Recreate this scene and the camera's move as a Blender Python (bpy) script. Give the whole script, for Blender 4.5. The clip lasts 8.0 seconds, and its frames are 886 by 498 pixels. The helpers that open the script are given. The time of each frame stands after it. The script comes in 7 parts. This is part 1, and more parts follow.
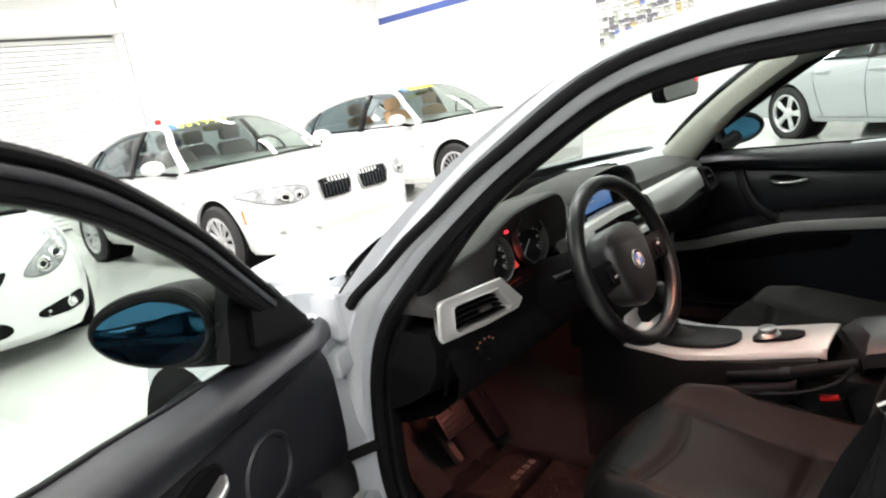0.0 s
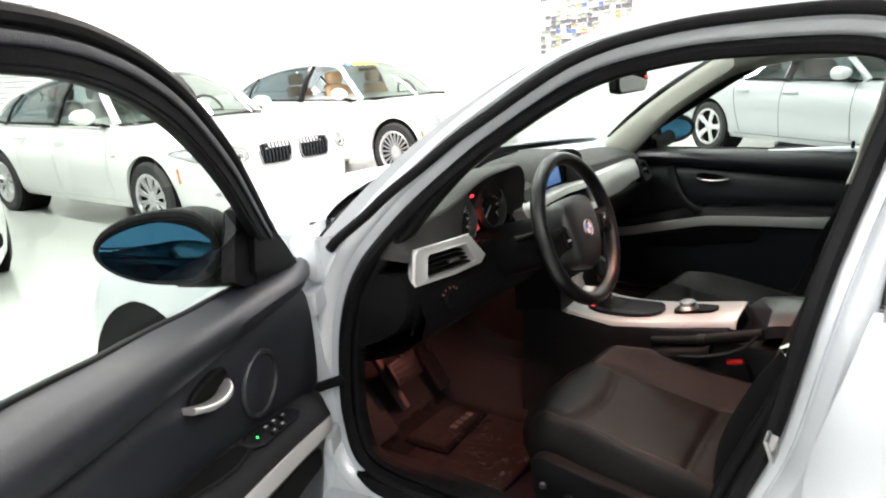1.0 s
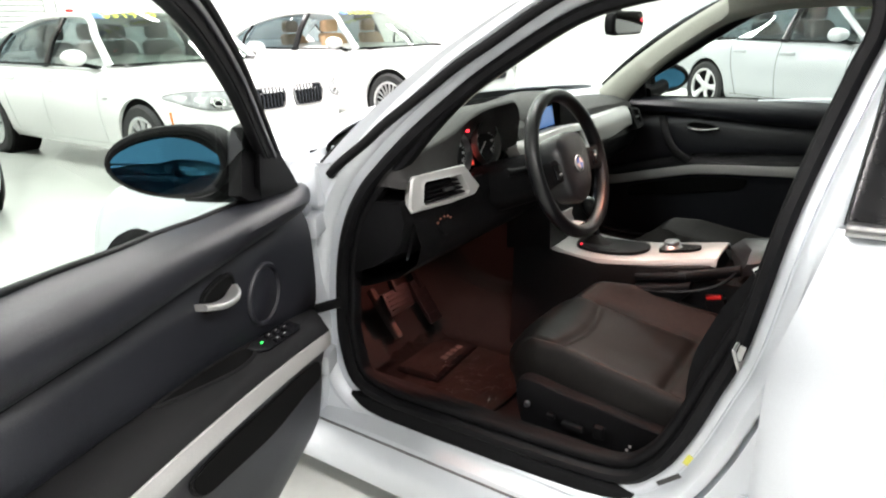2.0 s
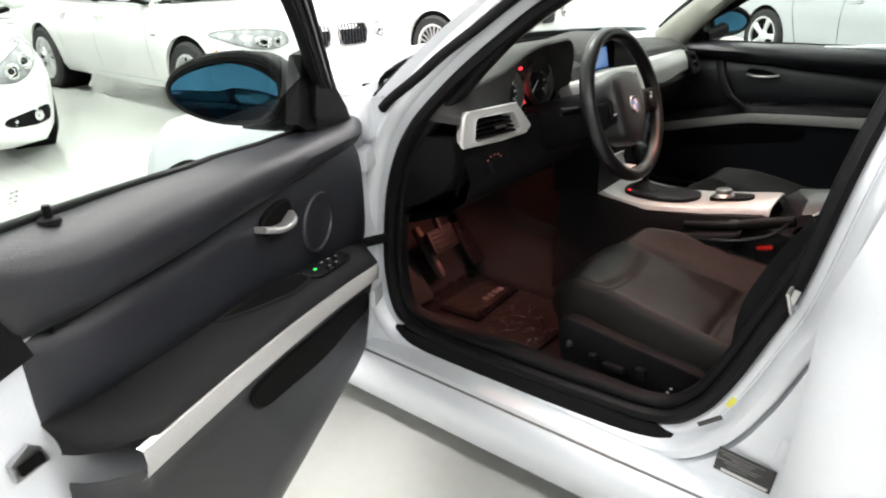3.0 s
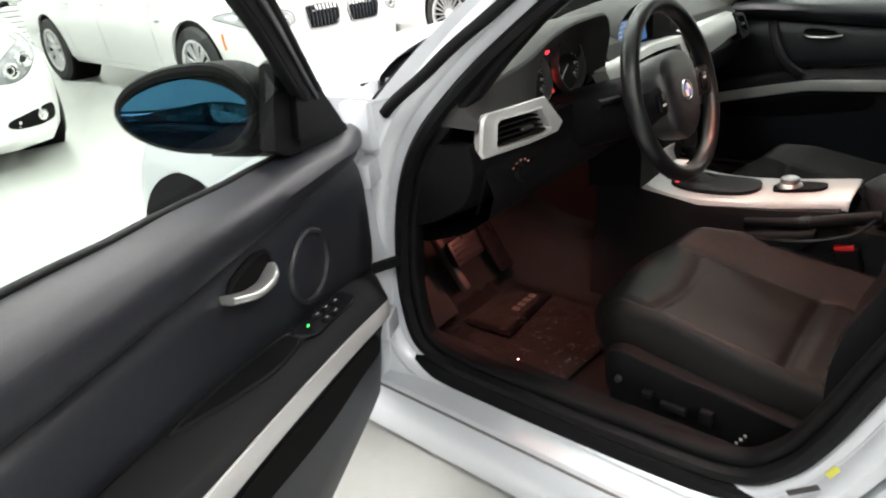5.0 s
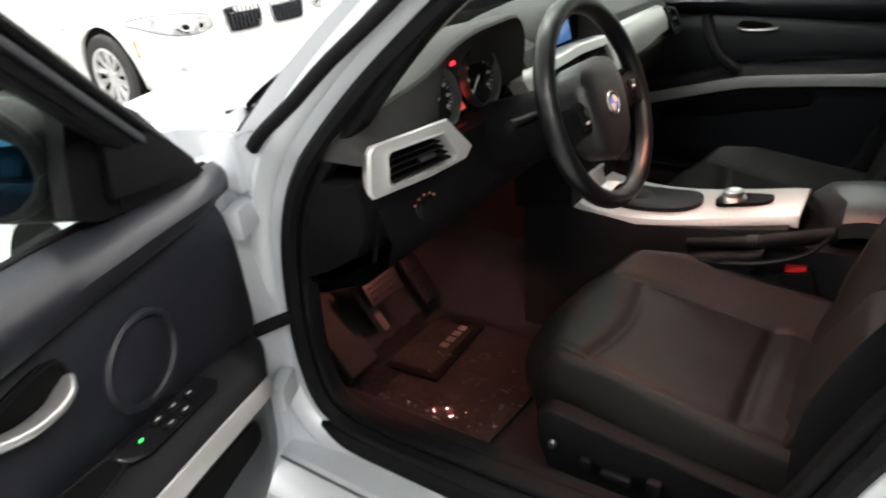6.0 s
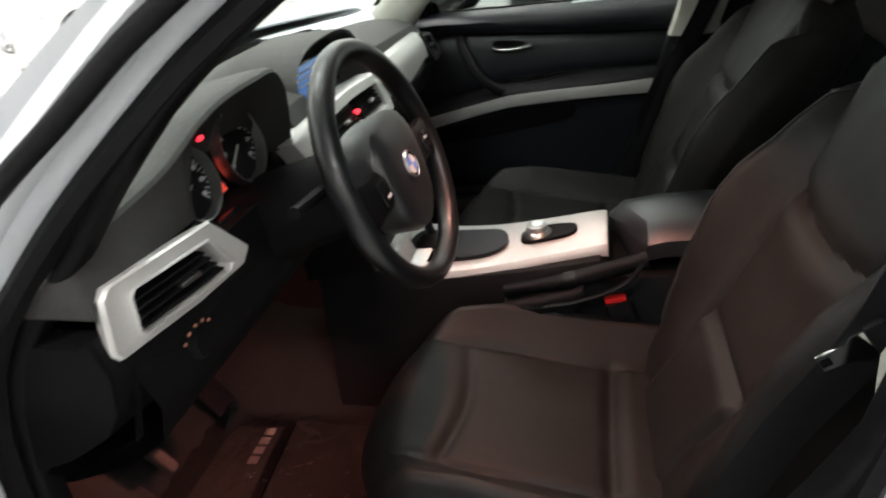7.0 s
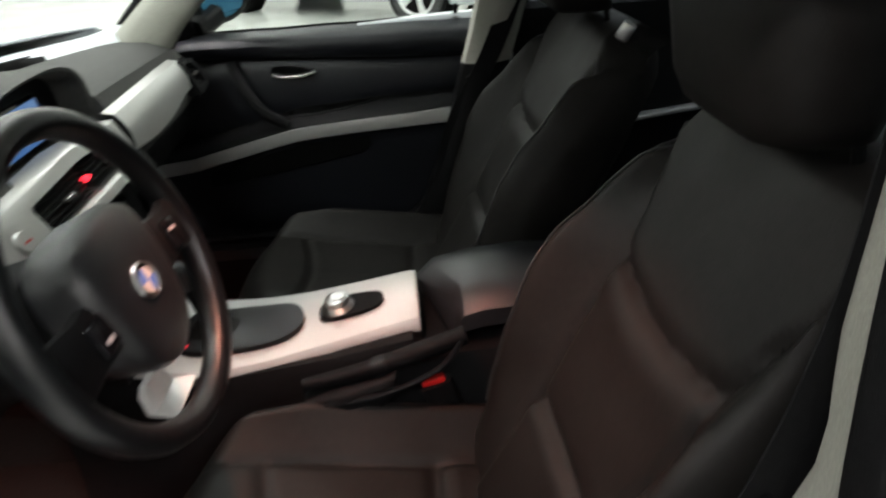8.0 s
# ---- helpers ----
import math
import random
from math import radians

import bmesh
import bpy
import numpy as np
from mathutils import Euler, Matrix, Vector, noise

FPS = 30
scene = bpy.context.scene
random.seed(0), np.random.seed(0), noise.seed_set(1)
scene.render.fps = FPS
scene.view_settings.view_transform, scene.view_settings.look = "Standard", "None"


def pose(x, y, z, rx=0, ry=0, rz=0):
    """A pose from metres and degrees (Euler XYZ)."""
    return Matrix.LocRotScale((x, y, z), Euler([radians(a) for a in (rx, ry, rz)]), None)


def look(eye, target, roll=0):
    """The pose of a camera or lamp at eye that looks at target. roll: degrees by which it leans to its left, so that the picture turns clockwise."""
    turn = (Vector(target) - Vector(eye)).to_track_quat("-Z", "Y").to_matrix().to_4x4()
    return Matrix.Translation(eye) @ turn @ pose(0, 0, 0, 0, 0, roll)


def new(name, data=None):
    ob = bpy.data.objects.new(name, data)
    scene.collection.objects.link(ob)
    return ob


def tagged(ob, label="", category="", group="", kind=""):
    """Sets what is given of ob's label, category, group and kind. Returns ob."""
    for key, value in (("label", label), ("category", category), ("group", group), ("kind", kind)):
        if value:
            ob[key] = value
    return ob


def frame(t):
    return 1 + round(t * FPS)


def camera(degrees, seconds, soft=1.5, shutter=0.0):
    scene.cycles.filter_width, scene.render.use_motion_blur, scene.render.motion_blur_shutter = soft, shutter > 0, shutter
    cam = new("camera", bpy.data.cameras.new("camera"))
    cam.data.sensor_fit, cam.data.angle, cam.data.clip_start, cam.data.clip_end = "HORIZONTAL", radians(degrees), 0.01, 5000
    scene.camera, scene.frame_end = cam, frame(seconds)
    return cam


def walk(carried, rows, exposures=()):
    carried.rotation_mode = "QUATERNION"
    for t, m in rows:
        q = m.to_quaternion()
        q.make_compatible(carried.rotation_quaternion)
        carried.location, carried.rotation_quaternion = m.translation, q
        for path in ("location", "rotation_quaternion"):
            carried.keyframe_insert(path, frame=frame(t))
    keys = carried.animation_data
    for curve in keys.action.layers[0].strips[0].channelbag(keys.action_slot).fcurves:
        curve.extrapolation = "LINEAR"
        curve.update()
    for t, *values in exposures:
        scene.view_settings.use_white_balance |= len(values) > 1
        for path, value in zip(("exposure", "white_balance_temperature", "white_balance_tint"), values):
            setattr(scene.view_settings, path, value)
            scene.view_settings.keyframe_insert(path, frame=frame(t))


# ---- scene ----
cam = camera(68.1, 8.0, 2.0, 0.4)
PATH = [
    (0, (2.087, -1.571, 1.322), (0.783, -0.127, 0.861), -9.4),
    (0.5, (2.068, -1.686, 1.304), (0.868, -0.166, 0.803), -7.2),
    (1, (2.09, -1.749, 1.303), (0.975, -0.176, 0.774), -3.2),
    (1.5, (2.125, -1.792, 1.28), (1.049, -0.208, 0.704), -2.0),
    (2.8, (2.118, -1.841, 1.238), (1.004, -0.371, 0.464), -0.7),
    (3, (2.113, -1.847, 1.235), (0.978, -0.403, 0.443), -0.8),
    (3.5, (2.114, -1.851, 1.234), (0.926, -0.477, 0.398), -2.4),
    (4, (2.091, -1.826, 1.239), (0.885, -0.483, 0.377), -3.4),
    (4.2, (2.077, -1.807, 1.239), (0.869, -0.468, 0.375), -3.5),
    (5.3, (1.945, -1.558, 1.25), (0.793, -0.18, 0.369), -5.0),
    (5.5, (1.941, -1.504, 1.246), (0.807, -0.111, 0.366), -5.1),
    (6, (1.91, -1.409, 1.234), (0.85, 0.028, 0.334), -5.7),
    (6.5, (1.844, -1.291, 1.246), (1.088, 0.325, 0.343), -6.5),
    (7, (1.773, -1.198, 1.246), (1.318, 0.518, 0.324), -6.9),
    (7.5, (1.749, -1.098, 1.242), (1.567, 0.635, 0.26), -6.1),
    (8, (1.783, -0.953, 1.263), (1.893, 0.795, 0.298), -3.1),
]
EXPOSURES = [(0, -0.02), (1.5, 0.34), (4, 0.22), (6.5, 0.18), (8, -0.02)]
LIGHT = 160.0
DOME = 53.0
FOOT = 6.5
walk(cam, [(t, look(eye, target, roll)) for t, eye, target, roll in PATH], EXPOSURES)

# ---- light ----
world = bpy.data.worlds.new("world")
scene.world = world
world.use_nodes = True
wn = world.node_tree.nodes
sky = wn.new("ShaderNodeTexSky")
sky.sky_type, sky.sun_disc, sky.sun_elevation, sky.sun_rotation = "NISHITA", False, radians(40), radians(120)
world.node_tree.links.new(sky.outputs[0], wn["Background"].inputs[0])
wn["Background"].inputs[1].default_value = 0.08

CEIL = 4.2


def lamp(name, kind, energy, colour, m, **more):
    data = bpy.data.lights.new(name, kind)
    data.energy, data.color = energy, colour
    for key, value in more.items():
        if key == "size":
            data.shape, data.size, data.size_y = "RECTANGLE", value[0], value[1]
        if key == "radius":
            data.shadow_soft_size = value
        if key == "cone":
            data.spot_size, data.spot_blend = radians(value), 0.6
    ob = new(name, data)
    ob.matrix_basis = m
    return tagged(ob, kind="structure")


# ---- materials ----
def material(name, colour, rough=0.5, metal=0.0, spec=0.5, coat=0.0, grain=0.0, grain_size=60.0, bump=0.0, bump_size=200.0,
             blotch=0.0, blotch_size=3.0, emit=None, emit_strength=0.0, tint=None, rough_var=0.0, random_tint=0.0):
    m = bpy.data.materials.new(name)
    m.use_nodes = True
    nt = m.node_tree
    n, l = nt.nodes, nt.links
    p = n["Principled BSDF"]
    p.inputs["Base Color"].default_value = (*colour, 1)
    p.inputs["Roughness"].default_value = rough
    p.inputs["Metallic"].default_value = metal
    p.inputs["Specular IOR Level"].default_value = spec
    p.inputs["Coat Weight"].default_value = coat
    p.inputs["Coat Roughness"].default_value = 0.03
    if emit:
        p.inputs["Emission Color"].default_value = (*emit, 1)
        p.inputs["Emission Strength"].default_value = emit_strength
    co = n.new("ShaderNodeTexCoord")
    last = None
    if grain or blotch:
        a = n.new("ShaderNodeTexNoise")
        a.inputs["Scale"].default_value, a.inputs["Detail"].default_value = grain_size, 4
        b = n.new("ShaderNodeTexNoise")
        b.inputs["Scale"].default_value, b.inputs["Detail"].default_value = blotch_size, 5
        l.new(co.outputs["Object"], a.inputs["Vector"])
        l.new(co.outputs["Object"], b.inputs["Vector"])
        ra, rb = n.new("ShaderNodeMapRange"), n.new("ShaderNodeMapRange")
        for r, amount in ((ra, grain), (rb, blotch)):
            r.inputs["From Min"].default_value, r.inputs["From Max"].default_value = 0.3, 0.7
            r.inputs["To Min"].default_value, r.inputs["To Max"].default_value = 1 - amount, 1 + amount
        l.new(a.outputs["Fac"], ra.inputs["Value"])
        l.new(b.outputs["Fac"], rb.inputs["Value"])
        mul = n.new("ShaderNodeMath")
        mul.operation = "MULTIPLY"
        l.new(ra.outputs[0], mul.inputs[0])
        l.new(rb.outputs[0], mul.inputs[1])
        sc = n.new("ShaderNodeVectorMath")
        sc.operation = "SCALE"
        sc.inputs[0].default_value = colour
        l.new(mul.outputs[0], sc.inputs["Scale"])
        l.new(sc.outputs[0], p.inputs["Base Color"])
        if rough_var:
            rr = n.new("ShaderNodeMapRange")
            rr.inputs["From Min"].default_value, rr.inputs["From Max"].default_value = 0.3, 0.7
            rr.inputs["To Min"].default_value, rr.inputs["To Max"].default_value = max(0.0, rough - rough_var), rough + rough_var
            l.new(b.outputs["Fac"], rr.inputs["Value"])
            l.new(rr.outputs[0], p.inputs["Roughness"])
    if bump:
        t = n.new("ShaderNodeTexNoise") if bump_size < 500 else n.new("ShaderNodeTexVoronoi")
        t.inputs["Scale"].default_value = bump_size
        l.new(co.outputs["Object"], t.inputs["Vector"])
        bp = n.new("ShaderNodeBump")
        bp.inputs["Strength"].default_value, bp.inputs["Distance"].default_value = bump, 0.002
        l.new(t.outputs[0], bp.inputs["Height"])
        l.new(bp.outputs[0], p.inputs["Normal"])
    return m


def glass_material(name, colour, gloss_rough=0.0, facing=0.06):
    """A thin pane: clear or tinted, with a Fresnel reflection."""
    m = bpy.data.materials.new(name)
    m.use_nodes = True
    nt = m.node_tree
    nt.nodes.clear()
    out, mix = nt.nodes.new("ShaderNodeOutputMaterial"), nt.nodes.new("ShaderNodeMixShader")
    tr, gl, fr = nt.nodes.new("ShaderNodeBsdfTransparent"), nt.nodes.new("ShaderNodeBsdfGlossy"), nt.nodes.new("ShaderNodeLayerWeight")
    tr.inputs[0].default_value = (*colour, 1)
    gl.inputs["Roughness"].default_value = gloss_rough
    pw, ad = nt.nodes.new("ShaderNodeMath"), nt.nodes.new("ShaderNodeMath")
    pw.operation, ad.operation = "POWER", "MULTIPLY_ADD"
    pw.inputs[1].default_value, ad.inputs[1].default_value, ad.inputs[2].default_value = 5.0, 0.98 - facing, facing
    fr.inputs["Blend"].default_value = 0.5
    nt.links.new(fr.outputs["Facing"], pw.inputs[0])
    nt.links.new(pw.outputs[0], ad.inputs[0])
    nt.links.new(ad.outputs[0], mix.inputs[0])
    nt.links.new(tr.outputs[0], mix.inputs[1])
    nt.links.new(gl.outputs[0], mix.inputs[2])
    nt.links.new(mix.outputs[0], out.inputs[0])
    return m


M = {}
M["silver"] = material("silver_paint", (0.585, 0.615, 0.65), 0.40, 0.22, 0.5, 0.35, grain=0.05, grain_size=900, blotch=0.025)
M["white"] = material("white_paint", (0.74, 0.745, 0.735), 0.3, 0.0, 0.5, 0.7, grain=0.01, blotch=0.015)
M["audi"] = material("pale_silver_paint", (0.42, 0.44, 0.46), 0.3, 0.35, 0.5, 0.6, grain=0.03, grain_size=900, blotch=0.02)
M["dark_paint"] = material("dark_blue_paint", (0.008, 0.009, 0.013), 0.25, 0.0, 0.3, 0.25, grain=0.05, grain_size=900, blotch=0.03)
M["rubber"] = material("black_rubber", (0.0058, 0.0058, 0.0064), 0.55, spec=0.10, grain=0.25, grain_size=120, bump=0.15, bump_size=300)
M["tyre"] = material("tyre_rubber", (0.022, 0.022, 0.023), 0.8, grain=0.2, grain_size=60, blotch=0.2)
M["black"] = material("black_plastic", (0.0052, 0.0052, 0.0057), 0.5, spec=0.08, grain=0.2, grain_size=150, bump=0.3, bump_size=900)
M["semi_gloss"] = material("satin_black_plastic", (0.006, 0.006, 0.007), 0.32, spec=0.18, grain=0.15, grain_size=150)
M["gloss_black"] = material("gloss_black_plastic", (0.006, 0.006, 0.007), 0.15, spec=0.22, grain=0.1)
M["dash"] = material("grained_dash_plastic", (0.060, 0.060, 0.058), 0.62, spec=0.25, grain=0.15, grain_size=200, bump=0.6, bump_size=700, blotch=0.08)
M["door_trim"] = material("charcoal_door_vinyl", (0.0102, 0.0110, 0.0148), 0.42, spec=0.39, grain=0.12, grain_size=220, bump=0.18, bump_size=650, blotch=0.1, blotch_size=6)
M["door_low"] = material("dark_door_plastic", (0.0062, 0.0062, 0.0068), 0.48, spec=0.14, grain=0.15, grain_size=220, bump=0.4, bump_size=800, blotch=0.1)
M["leather"] = material("black_leather", (0.0092, 0.0082, 0.0077), 0.52, spec=0.16, grain=0.2, grain_size=90, bump=0.22, bump_size=480, blotch=0.18, blotch_size=7, rough_var=0.08)
M["dash_face"] = material("dark_dash_plastic", (0.026, 0.025, 0.0245), 0.6, spec=0.20, grain=0.15, grain_size=200, bump=0.4, bump_size=700)
M["leather_worn"] = material("worn_leather_panel", (0.014, 0.0135, 0.014), 0.40, spec=0.45, grain=0.25, grain_size=110, bump=0.55, bump_size=520, blotch=0.15, blotch_size=9, rough_var=0.08)
M["armrest_hide"] = material("smooth_grey_leather", (0.0135, 0.0145, 0.0165), 0.42, spec=0.40, grain=0.15, grain_size=110, bump=0.25, bump_size=420, blotch=0.06, blotch_size=9)
M["wheel_leather"] = material("smooth_black_leather", (0.0042, 0.0046, 0.0055), 0.31, spec=0.46, grain=0.2, grain_size=150, bump=0.3, bump_size=400)
M["pad_plastic"] = material("soft_black_plastic", (0.0070, 0.0078, 0.0095), 0.32, spec=0.75, grain=0.2, grain_size=150, bump=0.3, bump_size=600)
M["carpet"] = material("black_carpet", (0.011, 0.010, 0.0095), 0.95, spec=0.2, grain=0.5, grain_size=350, bump=1.0, bump_size=480, blotch=0.2, blotch_size=8)
M["mat"] = material("floor_mat_pile", (0.030, 0.025, 0.023), 0.95, spec=0.2, grain=0.5, grain_size=300, bump=1.0, bump_size=480, blotch=0.25, blotch_size=9)
M["alu"] = material("satin_aluminium_trim", (0.50, 0.50, 0.49), 0.36, 0.40, grain=0.05, grain_size=400, blotch=0.03)
M["chrome"] = material("chrome", (0.8, 0.8, 0.8), 0.1, 1.0)
M["satin"] = material("satin_metal", (0.42, 0.42, 0.42), 0.3, 1.0)
M["bright_handle"] = material("brushed_bright_metal", (0.74, 0.74, 0.73), 0.28, 0.85, grain=0.05)
M["bar_metal"] = material("grille_bar_metal", (0.035, 0.038, 0.046), 0.45, 0.1, 0.25, blotch=0.06)
M["price_yellow"] = material("bright_yellow_film", (0.78, 0.84, 0.06), 0.5)
M["rim"] = material("alloy_wheel", (0.62, 0.62, 0.63), 0.28, 0.7, blotch=0.06)
M["grey_liner"] = material("grey_headliner", (0.30, 0.30, 0.265), 0.9, grain=0.12, grain_size=300, bump=0.4, bump_size=450)
# Near black; also stands in for shade in recesses that are not cut.
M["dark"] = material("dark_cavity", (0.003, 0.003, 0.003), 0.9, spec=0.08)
M["tan"] = material("tan_leather", (0.36, 0.23, 0.13), 0.5, grain=0.12, blotch=0.1)
M["pale_grey"] = material("pale_grey_plastic", (0.50, 0.50, 0.48), 0.5, grain=0.03, blotch=0.04)
M["grey_int"] = material("grey_cabin", (0.12, 0.12, 0.12), 0.7, grain=0.1)
M["glass"] = glass_material("clear_glass", (0.86, 0.9, 0.88))
M["car_screen"] = glass_material("green_screen_glass", (0.38, 0.44, 0.41))
M["tint"] = glass_material("tinted_glass", (0.30, 0.36, 0.38))
M["screen_glass"] = glass_material("laminated_glass", (0.66, 0.72, 0.69))
M["privacy"] = glass_material("dark_rear_glass", (0.12, 0.14, 0.15))
M["door_glass"] = glass_material("green_door_glass", (0.70, 0.78, 0.74))
M["lens"] = glass_material("lamp_lens", (0.9, 0.92, 0.93))
M["blue_mirror"] = material("blue_tinted_mirror", (0.028, 0.100, 0.170), 0.015, 1.0)
# Dark base colour stands in for the dark cabin in the reflection.
M["mirror"] = material("dimmed_mirror", (0.07, 0.07, 0.075), 0.02, 1.0)
M["lamp_bowl"] = material("headlamp_bowl", (0.36, 0.37, 0.38), 0.4, 0.3, grain=0.25, grain_size=14, blotch=0.35, blotch_size=9)
M["amber"] = material("amber_lens", (0.75, 0.22, 0.03), 0.2, coat=0.5)
M["red"] = material("red_plastic", (0.55, 0.012, 0.012), 0.4)
M["red_led"] = material("red_indicator", (0.4, 0.01, 0.02), 0.3, emit=(1.0, 0.03, 0.05), emit_strength=2.5)
M["red_glow"] = material("red_backlight", (0.2, 0.02, 0.01), 0.4, emit=(1.0, 0.09, 0.06), emit_strength=0.6)
M["switch_glow"] = material("lit_orange_symbol", (0.3, 0.12, 0.08), 0.4, emit=(1.0, 0.42, 0.30), emit_strength=0.07)
M["weave"] = material("pale_weave", (0.16, 0.13, 0.12), 0.9, grain=0.3, grain_size=300)
M["green_led"] = material("green_indicator", (0.02, 0.4, 0.05), 0.3, emit=(0.05, 1.0, 0.15), emit_strength=2.0)
M["screen"] = material("lit_screen", (0.02, 0.05, 0.12), 0.15, emit=(0.18, 0.42, 1.0), emit_strength=0.3)
M["print"] = material("pale_print", (0.5, 0.5, 0.48), 0.5)
M["dial_print"] = material("grey_dial_print", (0.42, 0.42, 0.42), 0.5)
M["label"] = material("dark_label", (0.02, 0.02, 0.021), 0.35)
M["yellow"] = material("yellow_film", (0.50, 0.48, 0.06), 0.5)
M["sticker_blue"] = material("blue_film", (0.08, 0.18, 0.5), 0.5)
M["floor"] = material("pale_epoxy_floor", (0.50, 0.51, 0.485), 0.16, spec=0.5, grain=0.02, grain_size=30, blotch=0.05, blotch_size=1.2, rough_var=0.07, bump=0.03, bump_size=12)
M["wall"] = material("white_wall_paint", (0.85, 0.85, 0.83), 0.7, grain=0.02, grain_size=40, blotch=0.02, blotch_size=0.8, bump=0.1, bump_size=150)
# Dark backing colour paints the shadow lines between the shutter's slats.
M["shutter_gap"] = material("dark_shutter_joint", (0.14, 0.14, 0.14), 0.6)
M["gap_grey"] = material("grey_panel_joint", (0.42, 0.43, 0.42), 0.6)
M["shutter"] = material("white_metal_slat", (0.66, 0.67, 0.65), 0.5, grain=0.02, blotch=0.04)
M["blue_band"] = material("blue_paint", (0.06, 0.10, 0.32), 0.5, blotch=0.05)
M["ceiling"] = material("white_ceiling", (0.82, 0.82, 0.8), 0.8, grain=0.03, blotch=0.02)
M["tube"] = material("lit_diffuser", (0.9, 0.9, 0.9), 0.5, emit=(1.0, 0.98, 0.94), emit_strength=6.0)


# ---- mesh tools ----


def root(name, m, label, category, group=""):
    ob = tagged(new(name), label, category, group)
    ob.matrix_basis = m
    ob.empty_display_size = 0.1
    return ob


def part(name, bm, mat, parent=None, label="", smooth=38, world=True):
    """Links a bmesh as one mesh object; world: the mesh is in world metres although its parent stands elsewhere."""
    me = bpy.data.meshes.new(name)
    bmesh.ops.recalc_face_normals(bm, faces=bm.faces)
    bm.to_mesh(me)
    bm.free()
    for one in (mat if isinstance(mat, (list, tuple)) else [mat]):
        me.materials.append(M[one])
    if smooth:
        me.shade_smooth()
        me.set_sharp_from_angle(angle=radians(smooth))
    ob = new(name, me)
    if parent:
        ob.parent = parent
        if world and parent.type == "EMPTY":
            ob.matrix_parent_inverse = parent.matrix_basis.inverted()
    if label:
        ob["label"] = label
    return ob


def structure(name, bm, mat, label="", smooth=30):
    return tagged(part(name, bm, mat, None, label, smooth), label, kind="structure")


def spline(pts, n=8, closed=False):
    """Catmull-Rom through the points, n steps a span."""
    p = [Vector(q) for q in pts]
    k, out = len(p), []
    for i in range(k if closed else k - 1):
        a = p[(i - 1) % k] if closed or i else p[0]
        b, c = p[i], p[(i + 1) % k]
        d = p[(i + 2) % k] if closed or i + 2 < k else p[-1]
        for j in range(n):
            t = j / n
            out.append(0.5 * ((2 * b) + (c - a) * t + (2 * a - 5 * b + 4 * c - d) * t * t + (3 * b - a - 3 * c + d) * t ** 3))
    if not closed:
        out.append(p[-1])
    return out


def lerp_table(x, table):
    if x <= table[0][0]:
        return table[0][1]
    for (a, u), (b, v) in zip(table, table[1:]):
        if x <= b:
            t = (x - a) / (b - a)
            t = t * t * (3 - 2 * t) * 0.5 + t * 0.5
            return u + (v - u) * t
    return table[-1][1]


def grid(bm, rows, close_u=False, close_v=False, mat=0):
    """A sheet through rows of points; close_u joins each row's ends, close_v the last row to the first."""
    vs = [[bm.verts.new(p) for p in row] for row in rows]
    n, k = len(vs), len(vs[0])
    for i in range(n if close_v else n - 1):
        for j in range(k if close_u else k - 1):
            a, b = vs[i], vs[(i + 1) % n]
            q = [a[j], a[(j + 1) % k], b[(j + 1) % k], b[j]]
            if len(set(q)) == 4:
                try:
                    bm.faces.new(q).material_index = mat
                except ValueError:
                    pass
    return vs


def cap(bm, ring, mat=0):
    try:
        bm.faces.new(ring).material_index = mat
    except ValueError:
        pass


def loft(rows, bm=None, caps=True):
    """A closed body through rings of points."""
    bm = bm or bmesh.new()
    vs = grid(bm, rows, close_u=True)
    if caps:
        cap(bm, list(reversed(vs[0])))
        cap(bm, vs[-1])
    return bm


def box(sx, sy, sz, m=None, bevel=0.006, seg=2, bm=None):
    bm = bm or bmesh.new()
    made = bmesh.ops.create_cube(bm, size=1)["verts"]
    bmesh.ops.scale(bm, vec=(sx, sy, sz), verts=made)
    if bevel:
        es = {e for v in made for e in v.link_edges}
        r = bmesh.ops.bevel(bm, geom=list(es), offset=min(bevel, 0.45 * min(sx, sy, sz)), segments=seg, profile=0.5, affect="EDGES")
        made = list({v for f in r["faces"] for v in f.verts} | {v for v in made if v.is_valid})
    if m is not None:
        bmesh.ops.transform(bm, matrix=m, verts=made)
    return bm


def at(x, y, z, sx, sy, sz, bevel=0.006, rot=(0, 0, 0), bm=None):
    return box(sx, sy, sz, pose(x, y, z, *rot), bevel, 2, bm)


def lathe(profile, m=None, segs=32, bm=None, closed=True):
    """Turns (radius, height) points round the local z."""
    bm = bm or bmesh.new()
    m = m if m is not None else Matrix()
    rows = []
    for i in range(segs):
        a = 2 * math.pi * i / segs
        rows.append([m @ Vector((r * math.cos(a), r * math.sin(a), h)) for r, h in profile])
    vs = grid(bm, rows, close_v=True)
    for k, (r, h) in ((0, profile[0]), (len(profile) - 1, profile[-1])):
        if closed and r > 1e-5:
            cap(bm, [row[k] for row in vs])
    bmesh.ops.remove_doubles(bm, verts=[v for row in vs for v in row], dist=1e-6)
    return bm


